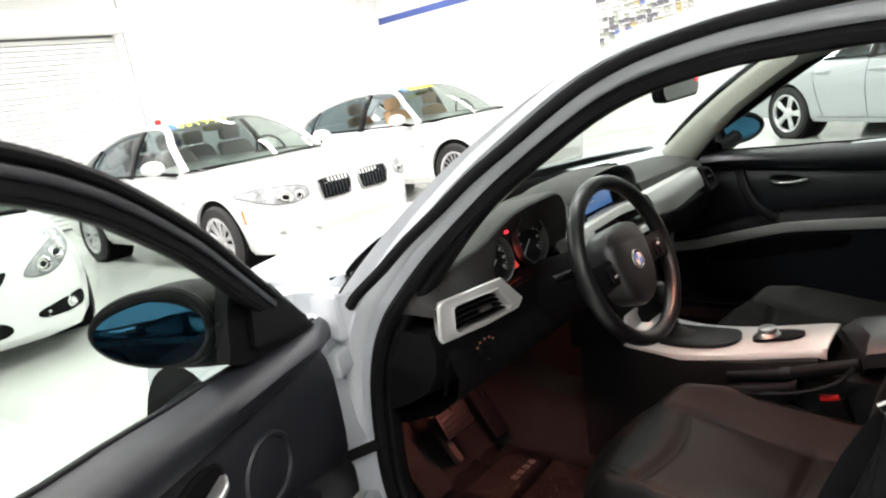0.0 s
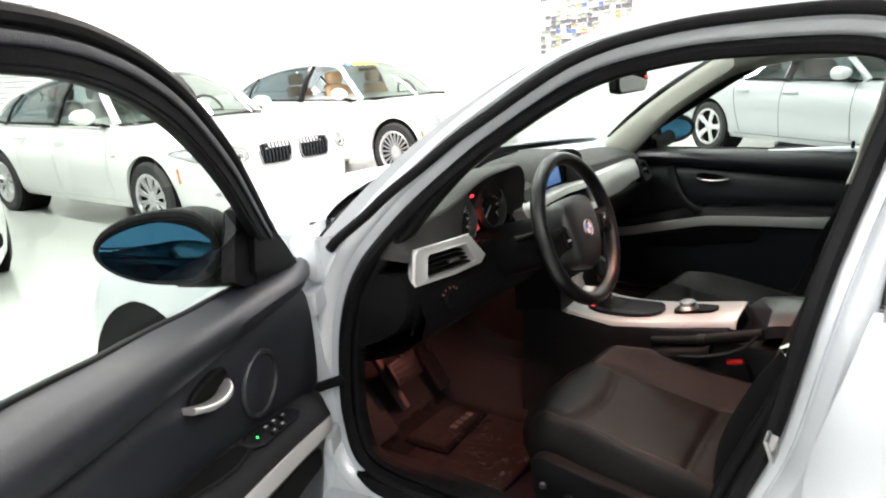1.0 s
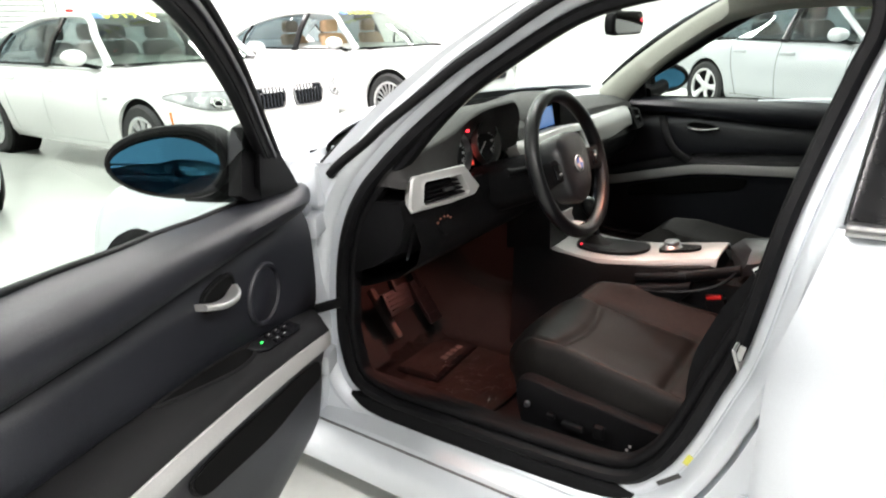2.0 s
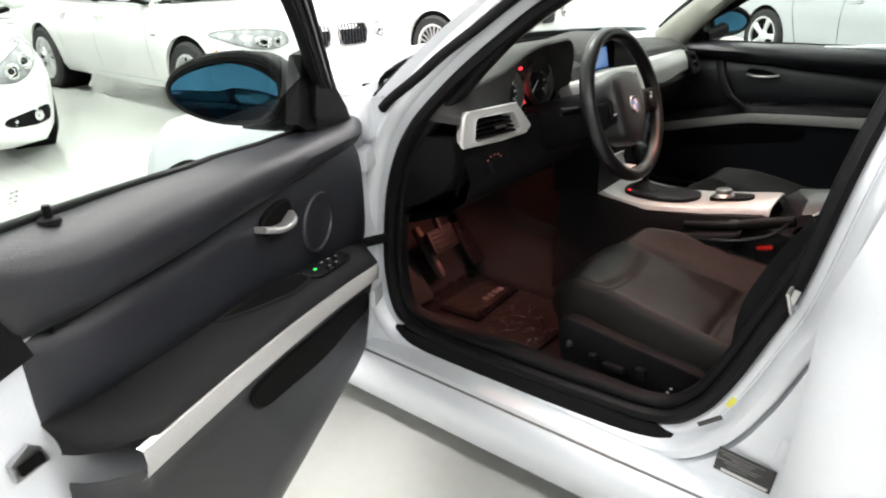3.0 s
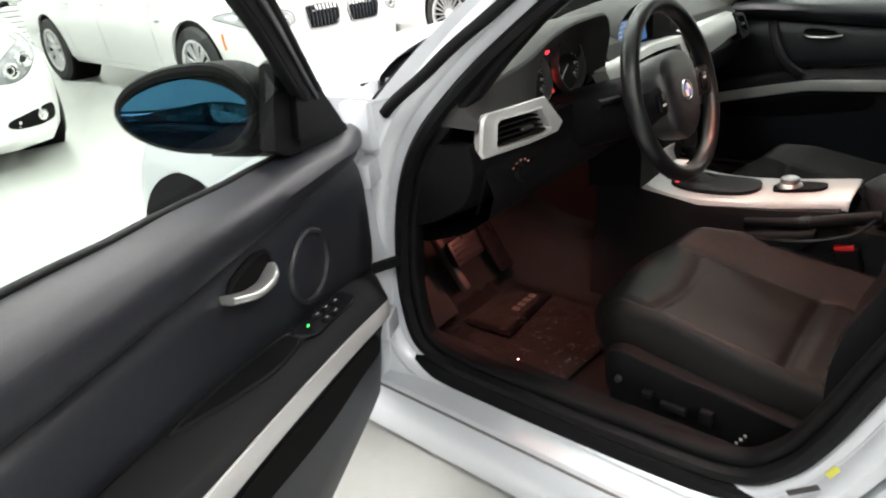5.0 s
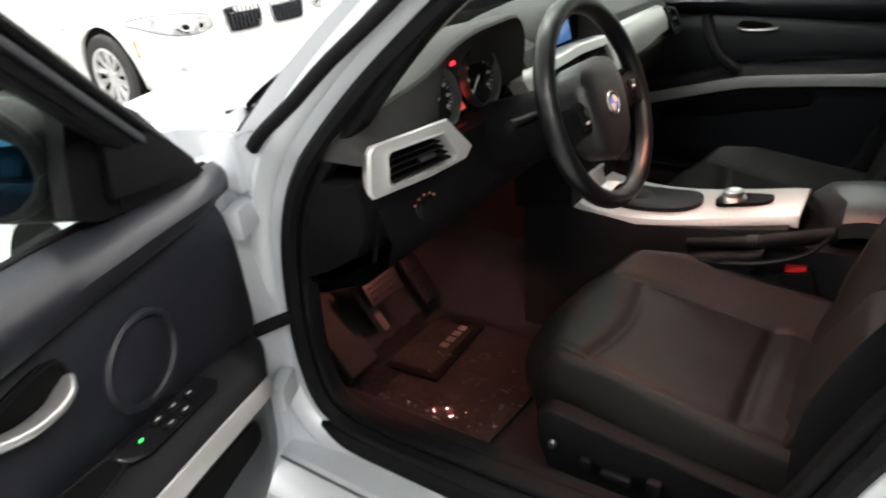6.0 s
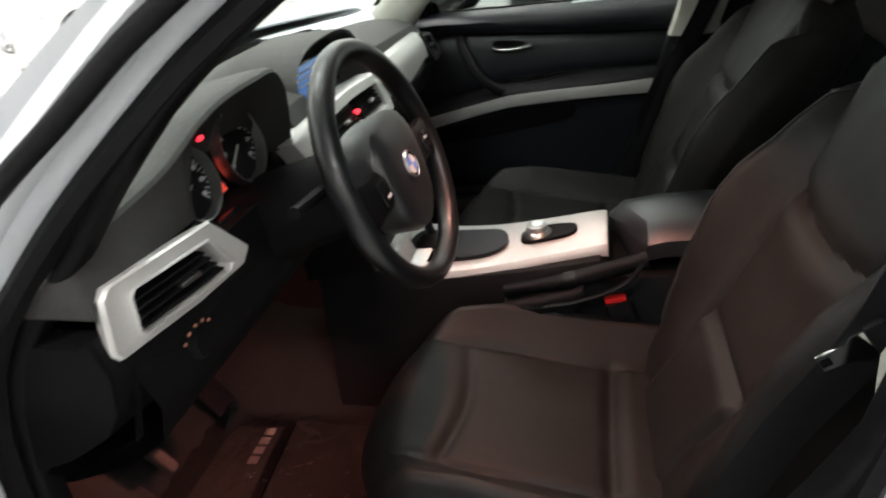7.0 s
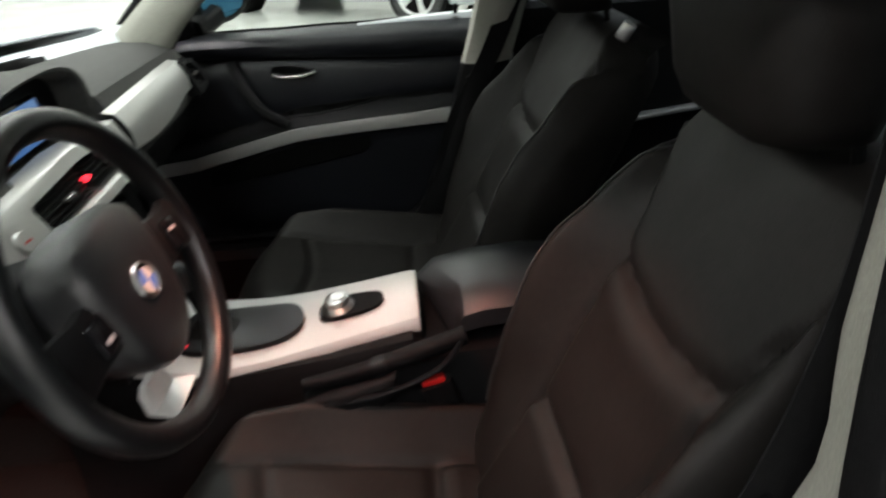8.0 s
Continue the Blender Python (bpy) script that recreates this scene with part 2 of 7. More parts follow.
def sweep(path, shape, up=(0, 0, 1), closed=False, bm=None, scale=None, caps=True):
    """Draws a cross-section, points of (side, up), along a path."""
    bm = bm or bmesh.new()
    p = [Vector(q) for q in path]
    n, rows = len(p), []
    for i in range(n):
        if closed:
            t = p[(i + 1) % n] - p[i - 1]
        else:
            t = p[min(i + 1, n - 1)] - p[max(i - 1, 0)]
        t.normalize()
        u = Vector(up)
        s = t.cross(u).normalized()
        v = s.cross(t)
        f = scale[i] if scale else 1
        rows.append([p[i] + s * (a * f) + v * (b * f) for a, b in shape])
    vs = grid(bm, rows, close_u=True, close_v=closed)
    if caps and not closed:
        cap(bm, list(reversed(vs[0])))
        cap(bm, vs[-1])
    return bm


def ring(r, n=10, sx=1.0, sy=1.0):
    return [(r * sx * math.cos(2 * math.pi * i / n), r * sy * math.sin(2 * math.pi * i / n)) for i in range(n)]


def rounded(w, h, r, n=3):
    """A rounded rectangle, centred."""
    out = []
    for cx, cy, a0 in ((w / 2 - r, h / 2 - r, 0), (-w / 2 + r, h / 2 - r, 90), (-w / 2 + r, -h / 2 + r, 180), (w / 2 - r, -h / 2 + r, 270)):
        for i in range(n + 1):
            a = radians(a0 + 90 * i / n)
            out.append((cx + r * math.cos(a), cy + r * math.sin(a)))
    return out


def prism(outline, depth, m=None, bevel=0.004, bm=None, seg=2):
    """An outline of (x, y) points, thick along local z from 0 to depth, with its front edge rounded."""
    bm = bm or bmesh.new()
    m = m if m is not None else Matrix()
    k = len(outline)
    c = Vector((sum(p[0] for p in outline) / k, sum(p[1] for p in outline) / k))
    rows = [[m @ Vector((p[0], p[1], 0)) for p in outline]]
    for i in range(seg + 1):
        a = math.pi / 2 * i / seg
        inset, h = bevel * (1 - math.cos(a)), depth - bevel + bevel * math.sin(a)
        row = []
        for p in outline:
            d = c - Vector(p[:2])
            q = Vector(p[:2]) + d.normalized() * min(inset, d.length * 0.5)
            row.append(m @ Vector((q.x, q.y, h)))
        rows.append(row)
    vs = grid(bm, rows, close_u=True)
    cap(bm, list(reversed(vs[0])))
    cap(bm, vs[-1])
    return bm


def frame_m(o, x, y):
    """A pose from an origin and the directions of local x and y."""
    x = Vector(x).normalized()
    z = x.cross(Vector(y)).normalized()
    y = z.cross(x)
    m = Matrix((x, y, z)).transposed().to_4x4()
    m.translation = Vector(o)
    return m


def solid(ob, thickness, offset=-1):
    mod = ob.modifiers.new("thickness", "SOLIDIFY")
    mod.thickness, mod.offset = thickness, offset
    return ob


def text_bm(words, size, m, depth=0.0005):
    """Raised lettering as a mesh."""
    cu = bpy.data.curves.new("lettering", "FONT")
    cu.body, cu.size, cu.extrude, cu.align_x, cu.align_y = words, size, depth, "CENTER", "CENTER"
    ob = bpy.data.objects.new("lettering", cu)
    scene.collection.objects.link(ob)
    bpy.context.view_layer.update()
    me = bpy.data.meshes.new_from_object(ob.evaluated_get(bpy.context.evaluated_depsgraph_get()))
    bm = bmesh.new()
    bm.from_mesh(me)
    bmesh.ops.transform(bm, matrix=m, verts=bm.verts)
    bpy.data.objects.remove(ob)
    bpy.data.meshes.remove(me)
    bpy.data.curves.remove(cu)
    return bm


# ---- the showroom ----
X0, X1, Y0, Y1 = -10.6, 9.0, -6.0, 11.2


def slab(x0, x1, y0, y1, z0, z1):
    return at((x0 + x1) / 2, (y0 + y1) / 2, (z0 + z1) / 2, x1 - x0, y1 - y0, z1 - z0, 0)


structure("floor", slab(X0 - 0.2, X1 + 0.2, Y0 - 0.2, Y1 + 0.2, -0.15, 0), "floor", "glossy pale grey-green epoxy showroom floor")
structure("ceiling", slab(X0 - 0.2, X1 + 0.2, Y0 - 0.2, Y1 + 0.2, CEIL, CEIL + 0.15), "ceiling", "flat white showroom ceiling")
structure("wall_north", slab(X0, X1, Y1, Y1 + 0.2, 0, CEIL), "wall", "plain bright white painted wall")
structure("wall_south", slab(X0, X1, Y0 - 0.2, Y0, 0, CEIL), "wall", "plain white painted wall")
structure("wall_east", slab(X1, X1 + 0.2, Y0, Y1, 0, CEIL), "wall", "plain white painted wall")
structure("wall_west", slab(X0 - 0.2, X0, Y0, Y1, 0, CEIL), "wall", "plain white painted wall beside a roller shutter")

bm = bmesh.new()
for z in (3.30,):
    at((X0 + 0.25 + 4.2) / 2, Y1 - 0.008, z, 4.2 - X0 - 0.25, 0.012, 0.16, 0.002, bm=bm)
structure("trim", bm, "blue_band", "dark blue band painted along the top of the white wall")


def roller_shutter(y0, y1, z1):
    """A shutter of many flat horizontal slats in the west wall, in a frame."""
    ob = root("roller_shutter", pose(X0, (y0 + y1) / 2, 0), "white metal roller shutter with narrow horizontal slats, closed", "shutter")
    pitch = 0.085
    slat = None
    for i in range(int(z1 / pitch)):
        z = 0.03 + i * pitch
        if slat is None:
            prof = [(X0 + 0.012, 0.004), (X0 + 0.028, 0.012), (X0 + 0.034, pitch * 0.5), (X0 + 0.028, pitch - 0.016), (X0 + 0.012, pitch - 0.006)]
            b = bmesh.new()
            grid(b, [[(x, y0, h + 0.03) for x, h in prof], [(x, y1, h + 0.03) for x, h in prof]])
            slat = part("slat", b, "shutter", ob)
        else:
            c = slat.copy()
            c.location.z = i * pitch
            scene.collection.objects.link(c)
    part("backing", at(X0 + 0.005, (y0 + y1) / 2, z1 / 2, 0.01, y1 - y0, z1, 0), "shutter_gap", ob)
    for y in (y0 - 0.05, y1 + 0.05):
        part("guide_rail", at(X0 + 0.04, y, z1 / 2, 0.08, 0.1, z1, 0.01), "shutter", ob)
    part("hood_box", at(X0 + 0.18, (y0 + y1) / 2, z1 + 0.2, 0.36, y1 - y0 + 0.3, 0.4, 0.02), "wall", ob)


roller_shutter(-3.6, 4.4, 3.3)

# a painted pier standing in the corner and small wall fittings
structure("wall_pier", at(X0 + 0.12, Y1 - 0.2, CEIL / 2, 0.24, 0.4, CEIL, 0.01), "wall", "white boxed pier in the corner of the wall")
pipe = root("wall_conduit", pose(X0 + 0.03, 4.62, 0), "thin grey wall conduit with a small red box", "conduit")
part("pipe", lathe([(0.015, 0.0), (0.015, CEIL)], pose(X0 + 0.03, 4.62, 0), 10), "satin", pipe)
part("call_point", at(X0 + 0.035, 4.84, 1.62, 0.07, 0.11, 0.11, 0.01), "red", pipe, "small red wall box")


def photo_board():
    """A big collage of small photographs in a loose grid on the wall."""
    x0, x1, z0, z1 = -4.35, -2.3, 1.42, 2.75
    ob = root("photo_collage", pose((x0 + x1) / 2, Y1, z0), "large wall collage of many small car photographs", "collage")
    part("backing_board", at((x0 + x1) / 2, Y1 - 0.012, (z0 + z1) / 2, x1 - x0, 0.02, z1 - z0, 0.003), "wall", ob)
    rng = random.Random(4)
    cols = [(0.10, 0.10, 0.11), (0.35, 0.34, 0.33), (0.55, 0.53, 0.5), (0.08, 0.12, 0.3), (0.4, 0.06, 0.07), (0.22, 0.24, 0.2), (0.7, 0.68, 0.62), (0.3, 0.25, 0.12)]
    for i, c in enumerate(cols):
        M["photo%d" % i] = material("photo_print", c, 0.4, grain=0.6, grain_size=25, blotch=0.5, blotch_size=14)
    nx, nz = 17, 13
    base = {}
    for i in range(nx):
        for j in range(nz):
            k = rng.choices(range(8), weights=[9, 8, 3, 1, 1, 7, 2, 2])[0]
            x, z = x0 + 0.06 + (x1 - x0 - 0.12) * (i + 0.5) / nx, z0 + 0.06 + (z1 - z0 - 0.12) * (j + 0.5) / nz
            w, h = 0.113, 0.091
            if k not in base:
                base[k] = part("photo", at(0, 0, 0, w, 0.003, h, 0.0008), "photo%d" % k, ob)
                o = base[k]
            else:
                o = base[k].copy()
                scene.collection.objects.link(o)
            o.location = (x + rng.uniform(-0.008, 0.008), Y1 - 0.0245, z + rng.uniform(-0.008, 0.008))
            o.rotation_euler.y = rng.uniform(-0.05, 0.05)


photo_board()


def ceiling_light(x, y, length=2.4):
    ob = root("ceiling_light", pose(x, y, CEIL - 0.1), "long white fluorescent ceiling light with a lit diffuser", "ceiling light", "showroom ceiling lights")
    part("housing", at(x, y, CEIL - 0.04, length, 0.34, 0.08, 0.01), "ceiling", ob)
    part("diffuser", at(x, y, CEIL - 0.09, length - 0.06, 0.28, 0.03, 0.01), "tube", ob)
    lamp("fluorescent", "AREA", LIGHT, (1.0, 0.965, 0.955), pose(x, y, CEIL - 0.115), size=(length - 0.1, 0.26))


for lx in (-8.0, -4.0, 0.2, 4.4):
    for ly in (-3.6, 0.6, 4.8, 9.0):
        ceiling_light(lx, ly)


# ---- cars ----
def cut(bm, cutters):
    """Takes the cutters' bodies out of bm."""
    def temp(b):
        me = bpy.data.meshes.new("temp")
        bmesh.ops.recalc_face_normals(b, faces=b.faces)
        b.to_mesh(me)
        b.free()
        return new("temp", me)
    a = temp(bm)
    bs = [temp(c) for c in cutters]
    for b in bs:
        mod = a.modifiers.new("cut", "BOOLEAN")
        mod.operation, mod.object, mod.solver = "DIFFERENCE", b, "EXACT"
    bpy.context.view_layer.update()
    me = bpy.data.meshes.new_from_object(a.evaluated_get(bpy.context.evaluated_depsgraph_get()))
    out = bmesh.new()
    out.from_mesh(me)
    bpy.data.meshes.remove(me)
    for o in (a, *bs):
        d = o.data
        bpy.data.objects.remove(o)
        bpy.data.meshes.remove(d)
    return out


def drum(x, z, r, y0, y1, segs=40):
    bm = bmesh.new()
    rows = [[(x + r * math.cos(2 * math.pi * i / segs), y, z + r * math.sin(2 * math.pi * i / segs)) for i in range(segs)] for y in (y0, y1)]
    return loft(rows, bm)


SECTION = [(0.0, 0.0), (0.70, 0.0), (0.90, 0.03), (0.955, 0.12), (0.975, 0.25), (0.99, 0.40), (1.0, 0.56), (0.992, 0.68), (0.975, 0.78), (0.955, 0.86), (0.925, 0.935), (0.88, 0.985), (0.80, 1.0), (0.45, 1.03), (0.0, 1.045)]


def section(x, w, zb, zt, crease=0.0):
    """One closed ring of a car's lower body."""
    h = zt - zb
    half = [(w * a, zb + h * b) for a, b in SECTION]
    left = [(x, y, z) for y, z in half]
    right = [(x, -y, z) for y, z in reversed(half[1:-1])]
    return left + right


def side_y(spec, x, z):
    """Half width of the body's side at a station and height."""
    w, zb, zt = (lerp_table(x, spec[k]) for k in ("w", "zb", "zt"))
    f = (z - zb) / (zt - zb)
    side = SECTION[2:12]
    for (a, b), (c, d) in zip(side, side[1:]):
        if f <= d:
            return w * (a + (c - a) * max(0, (f - b)) / (d - b))
    return w * side[-1][0]


def lower_body(spec, x0, x1, steps=60):
    rows = []
    for i in range(steps + 1):
        t = i / steps
        t = t - 0.09 * math.sin(2 * math.pi * t)
        x = x0 + (x1 - x0) * t
        rows.append(section(x, *(lerp_table(x, spec[k]) for k in ("w", "zb", "zt"))))
    return loft(rows)


def wheel(parent, m, r, width, rim_r, spokes, style, name="wheel"):
    """A tyre with an alloy rim; the outer side looks along the pose's local z."""
    h = width / 2
    tyre = part(name, lathe([(rim_r - 0.005, -h * 0.9), (rim_r + 0.02, -h), (r - 0.03, -h), (r - 0.008, -h * 0.8), (r, -h * 0.45), (r, h * 0.45), (r - 0.008, h * 0.8), (r - 0.03, h), (rim_r + 0.02, h), (rim_r - 0.005, h * 0.9)], m, 48, None, False), "tyre", parent, "black tyre on an alloy rim", 40, world=False)
    bm = lathe([(rim_r + 0.004, h * 0.96), (rim_r - 0.012, h * 1.0), (rim_r - 0.022, h * 0.9), (rim_r - 0.035, -h * 0.9)], m, 48, None, False)
    for k in range(spokes):
        turn = m @ Matrix.Rotation(2 * math.pi * k / spokes, 4, "Z")
        n = 2 if style == "double" else 1
        for j in range(n):
            off = (j - 0.5) * 0.07 if n == 2 else 0.0
            wi, wo = (0.03, 0.024) if n == 2 else ((0.05, 0.085) if spokes <= 6 else (0.016, 0.020))
            q = [(0.05, off * 0.6 - wi / 2), (rim_r - 0.015, off * 1.2 - wo / 2), (rim_r - 0.015, off * 1.2 + wo / 2), (0.05, off * 0.6 + wi / 2)]
            rows = []
            for hh, s in ((h * 0.35, 1.0), (h * 0.78, 1.0), (h * 0.84, 0.7)):
                rows.append([turn @ Vector((a, off * (0.6 if a < 0.1 else 1.2) + (b - off * (0.6 if a < 0.1 else 1.2)) * s, hh)) for a, b in q])
            loft(rows, bm)
    part("rim", bm, "rim", tyre, "silver alloy rim with spokes", 35)
    part("hub_cap", lathe([(0.0, h * 0.9), (0.055, h * 0.88), (0.075, h * 0.75), (0.078, h * 0.3)], m, 24), "rim", tyre)
    part("brake_disc", lathe([(0.0, -h * 0.2), (0.14, -h * 0.2), (0.14, -h * 0.3)], m, 32), "satin", tyre)
    part("wheel_inside", lathe([(0.0, -h * 0.45), (rim_r - 0.03, -h * 0.45)], m, 32), "dark", tyre)
    return tyre


def strip(points, w, d, up, mat, parent, name, world=False, label=""):
    return part(name, sweep(points, [(-w / 2, -d / 2), (w / 2, -d / 2), (w / 2, d / 2), (-w / 2, d / 2)], up), mat, parent, label, 30, world)


def sedan(m, paint, spec, label, seat_mat, rim, front, window_tint="glass", open_window=False, price=None):
    """A parked four-door car. Local x runs to its nose from the front axle, y to its left."""
    car = root("car", m, label, "car", "parked showroom cars")
    wb, fo, ro, r = spec["wb"], spec["fo"], spec["ro"], spec["r"]
    P = lambda name, bm, mat, parent=None, label="", smooth=38: part(name, bm, mat, parent or car, label, smooth, world=False)
    cutters = [drum(x, r + 0.005, r + 0.045, s * 0.58, s * 1.3) for x in (0, -wb) for s in (-1, 1)]
    body = P("body", cut(lower_body(spec, fo, -wb - ro), cutters), paint, smooth=30)
    for x in (0, -wb):
        for s in (-1, 1):
            P("wheel_liner", drum(x, r + 0.005, r + 0.044, s * 0.585, s * (side_y(spec, x, r + 0.2) - 0.03)), "dark")
            wheel(car, Matrix.Translation((x, s * (spec["track"]), r)) @ pose(0, 0, 0, -90 * s, 0, 0), r, 0.225, spec["rim"], *rim)
    # cabin
    xa, xb, xc, xd = spec["cabin"]
    belt = lambda x: lerp_table(x, spec["zt"])
    wy = lambda x: lerp_table(x, spec["w"])
    zr, yr = spec["roof"], spec["roof_y"]
    ya, yd = wy(xa) * 0.87, wy(xd) * 0.80
    A0, A1 = Vector((xa, ya, belt(xa) - 0.005)), Vector((xb, yr, zr))
    C1, C0 = Vector((xc, yr - 0.03, zr - 0.045)), Vector((xd, yd, belt(xd) - 0.005))
    mid = Vector(((xb + xc) / 2, yr + 0.015, zr + 0.02))
    rail = spline([A0, A0.lerp(A1, 0.5) + Vector((0.03, 0.03, 0.035)), A1, mid, C1, C1.lerp(C0, 0.55) + Vector((-0.02, 0.02, 0.04)), C0], 6)
    flip = lambda v, s: Vector((v[0], v[1] * s, v[2]))
    for s in (1, -1):
        P("roof_rail", sweep([flip(v, s) for v in rail], rounded(0.055, 0.07, 0.02), (0, s, 0.25)), paint)
    arcs = []
    for k, (p, bulge, crown) in enumerate(((A0, 0.26, 0.01), (A1, 0.07, 0.04), (mid, 0, 0.055), (C1, -0.05, 0.05), (C0, -0.22, 0.02))):
        arcs.append([Vector((p.x + bulge * (1 - t * t), p.y * t, p.z + crown * (1 - t * t))) for t in [1 - 2 * j / 16 for j in range(17)]])
    def sheet(a, b, bow, n=6):
        rows = []
        for i in range(n + 1):
            t = i / n
            rows.append([p.lerp(q, t) + Vector(bow) * (4 * t * (1 - t)) for p, q in zip(a, b)])
        bm = bmesh.new()
        grid(bm, rows)
        return bm
    bm = sheet(arcs[1], arcs[2], (0, 0, 0.012))
    b2 = sheet(arcs[2], arcs[3], (0, 0, 0.012))
    me = bpy.data.meshes.new("temp")
    b2.to_mesh(me)
    bm.from_mesh(me)
    b2.free()
    bpy.data.meshes.remove(me)
    bmesh.ops.remove_doubles(bm, verts=bm.verts, dist=1e-4)
    solid(P("roof", bm, paint), 0.03)
    P("windscreen", sheet(arcs[0], arcs[1], (0.02, 0, 0.04)), "car_screen")
    P("rear_window", sheet(arcs[3], arcs[4], (-0.02, 0, 0.05)), "tint")
    strip([v + Vector((0.012, 0, 0.012)) for v in arcs[0]], 0.05, 0.012, (0, 0, 1), "rubber", car, "cowl_trim")
    # side windows, pillars and doors
    bx = spec["bpillar"]
    top_at = lambda x: min(((abs(v.x - x), v) for v in rail), key=lambda q: q[0])[1]
    for s in (1, -1):
        spans = [(xa - 0.12, bx + 0.05, "front"), (bx - 0.05, xd + 0.5, "rear"), (xd + 0.46, xd + 0.2, "quarter")]
        for a, b, which in spans:
            if which == "front" and open_window and s < 0:
                continue
            rows = []
            for i in range(9):
                x = a + (b - a) * i / 8
                t = top_at(x)
                lo = Vector((x, wy(x) * 0.905, belt(x) - 0.03))
                rows.append([flip(lo.lerp(Vector((x, t.y - 0.005, t.z - 0.02)), j / 3) + Vector((0, 0.015 * math.sin(math.pi * j / 3), 0)), s) for j in range(4)])
            bm = bmesh.new()
            grid(bm, rows)
            P("side_window", bm, "tint" if which != "front" else window_tint)
        for x, w in ((bx, 0.10), (xd + 0.48, 0.035)):
            t = top_at(x)
            P("pillar", sweep([flip(Vector((x, wy(x) * 0.915, belt(x) - 0.04)), s), flip(Vector((x, (wy(x) * 0.915 + t.y) / 2 + 0.018, (belt(x) + t.z) / 2)), s), flip(Vector((x, t.y + 0.004, t.z - 0.01)), s)], rounded(w, 0.03, 0.008), (0, s, 0)), "gloss_black")
        line = [Vector((x, s * (wy(x) * 0.925 + 0.004), belt(x) - 0.012)) for x in [xa - 0.05 + (xd + 0.2 - xa) * i / 14 for i in range(15)]]
        strip(line, 0.02, 0.014, (0, s, 0.3), "rubber", car, "window_seal")
        # door gaps, handles, sill crease
        for x, lean in ((xa - 0.10, 0.0), (bx - 0.02, 0.0), (-wb + 0.42, 0.1)):
            pts = []
            for i in range(9):
                z = 0.30 + (belt(x) - 0.05 - 0.30) * i / 8
                xx = x + (lean * 1.6 * (1 - i / 8) if lean else 0)
                pts.append((xx, s * (side_y(spec, xx, z) + 0.0008), z))
            strip(pts, 0.006, 0.004, (0, s, 0), "gap_grey" if paint == "white" else "dark", car, "door_gap")
        bot = [(x, s * (side_y(spec, x, 0.285) + 0.001), 0.285) for x in [-0.48 - (wb - 0.96) * i / 10 for i in range(11)]]
        strip(bot, 0.006, 0.004, (0, s, 0), "gap_grey" if paint == "white" else "dark", car, "door_gap")
        for x in (bx + 0.13, -wb + 0.62):
            z = belt(x) - 0.155
            y = side_y(spec, x, z)
            P("door_handle", sweep([(x - 0.1, s * (y + 0.004), z), (x - 0.08, s * (y + 0.032), z), (x + 0.08, s * (y + 0.032), z), (x + 0.1, s * (y + 0.004), z)], rounded(0.02, 0.034, 0.008), (0, 0, 1)), paint)
        # mirror
        mx, my, mz = xa - 0.18, wy(xa) + 0.09, belt(xa) + 0.075
        shell = loft([[(mx + dx, s * (my + 0.105 * k * math.cos(2 * math.pi * i / 16)), mz + 0.072 * k * math.sin(2 * math.pi * i / 16) + (0.01 if dx else 0)) for i in range(16)] for dx, k in ((-0.05, 0.95), (-0.03, 1.0), (0.03, 0.93), (0.07, 0.70), (0.09, 0.30))])
        mir = P("door_mirror", shell, paint)
        P("mirror_glass", loft([[(mx - 0.052 - d, s * (my + 0.092 * math.cos(2 * math.pi * i / 16)), mz + 0.06 * math.sin(2 * math.pi * i / 16)) for i in range(16)] for d in (0, 0.003)]), "mirror", mir)
        P("mirror_foot", sweep([(mx + 0.01, s * (my - 0.2), mz - 0.09), (mx + 0.01, s * (my - 0.05), mz - 0.05)], rounded(0.07, 0.035, 0.012), (0, 0, 1)), "black", mir)
    # seats, wheel and dash seen through the glass
    for x, y in ((-1.25, 0.37), (-1.25, -0.37), (-2.1, 0.36), (-2.1, -0.36)):
        P("seat", loft([[(x - 0.10 - 0.20 * t + dx, y + dy * k, 0.75 + 0.42 * t) for dx, dy in rounded(0.14, 0.46, 0.05)] for t, k in ((0, 1), (0.5, 1), (0.9, 0.85), (1.0, 0.6))]), seat_mat)
        P("headrest", loft([[(x - 0.32 + dx, y + dy * k, 1.19 + 0.16 * t) for dx, dy in rounded(0.10, 0.26, 0.04)] for t, k in ((0, 0.8), (0.2, 1), (0.8, 1), (1.0, 0.7))]), seat_mat)
    P("dashboard", loft([[(xa + 0.14 - 0.30 * t, y * 0.72, belt(xa) + h) for t, h in ((0, 0.0), (0.3, 0.02), (0.8, 0.015), (1.0, -0.1), (0.3, -0.15))] for y in (-1, -0.5, 0.5, 1)]), "grey_int" if seat_mat != "tan" else "dark")
    cw = frame_m((xa - 0.28, 0.37, belt(xa) + 0.03), (0, 1, 0), (-0.35, 0, 1))
    bm = bmesh.new()
    sweep([cw @ Vector((0.18 * math.cos(a), 0.18 * math.sin(a), 0)) for a in [2 * math.pi * i / 28 for i in range(28)]], ring(0.014, 8), (1, 0, 0.35), True, bm)
    sweep([cw @ Vector((-0.18, 0, 0)), cw @ Vector((0.18, 0, 0))], ring(0.022, 8), (0.3, 0, 1), bm=bm)
    P("steering_wheel", bm, "black")
    P("inner_mirror", at(xb - 0.02, 0, zr - 0.06, 0.04, 0.24, 0.07, 0.02), "black")
    front(P, car, spec, paint)
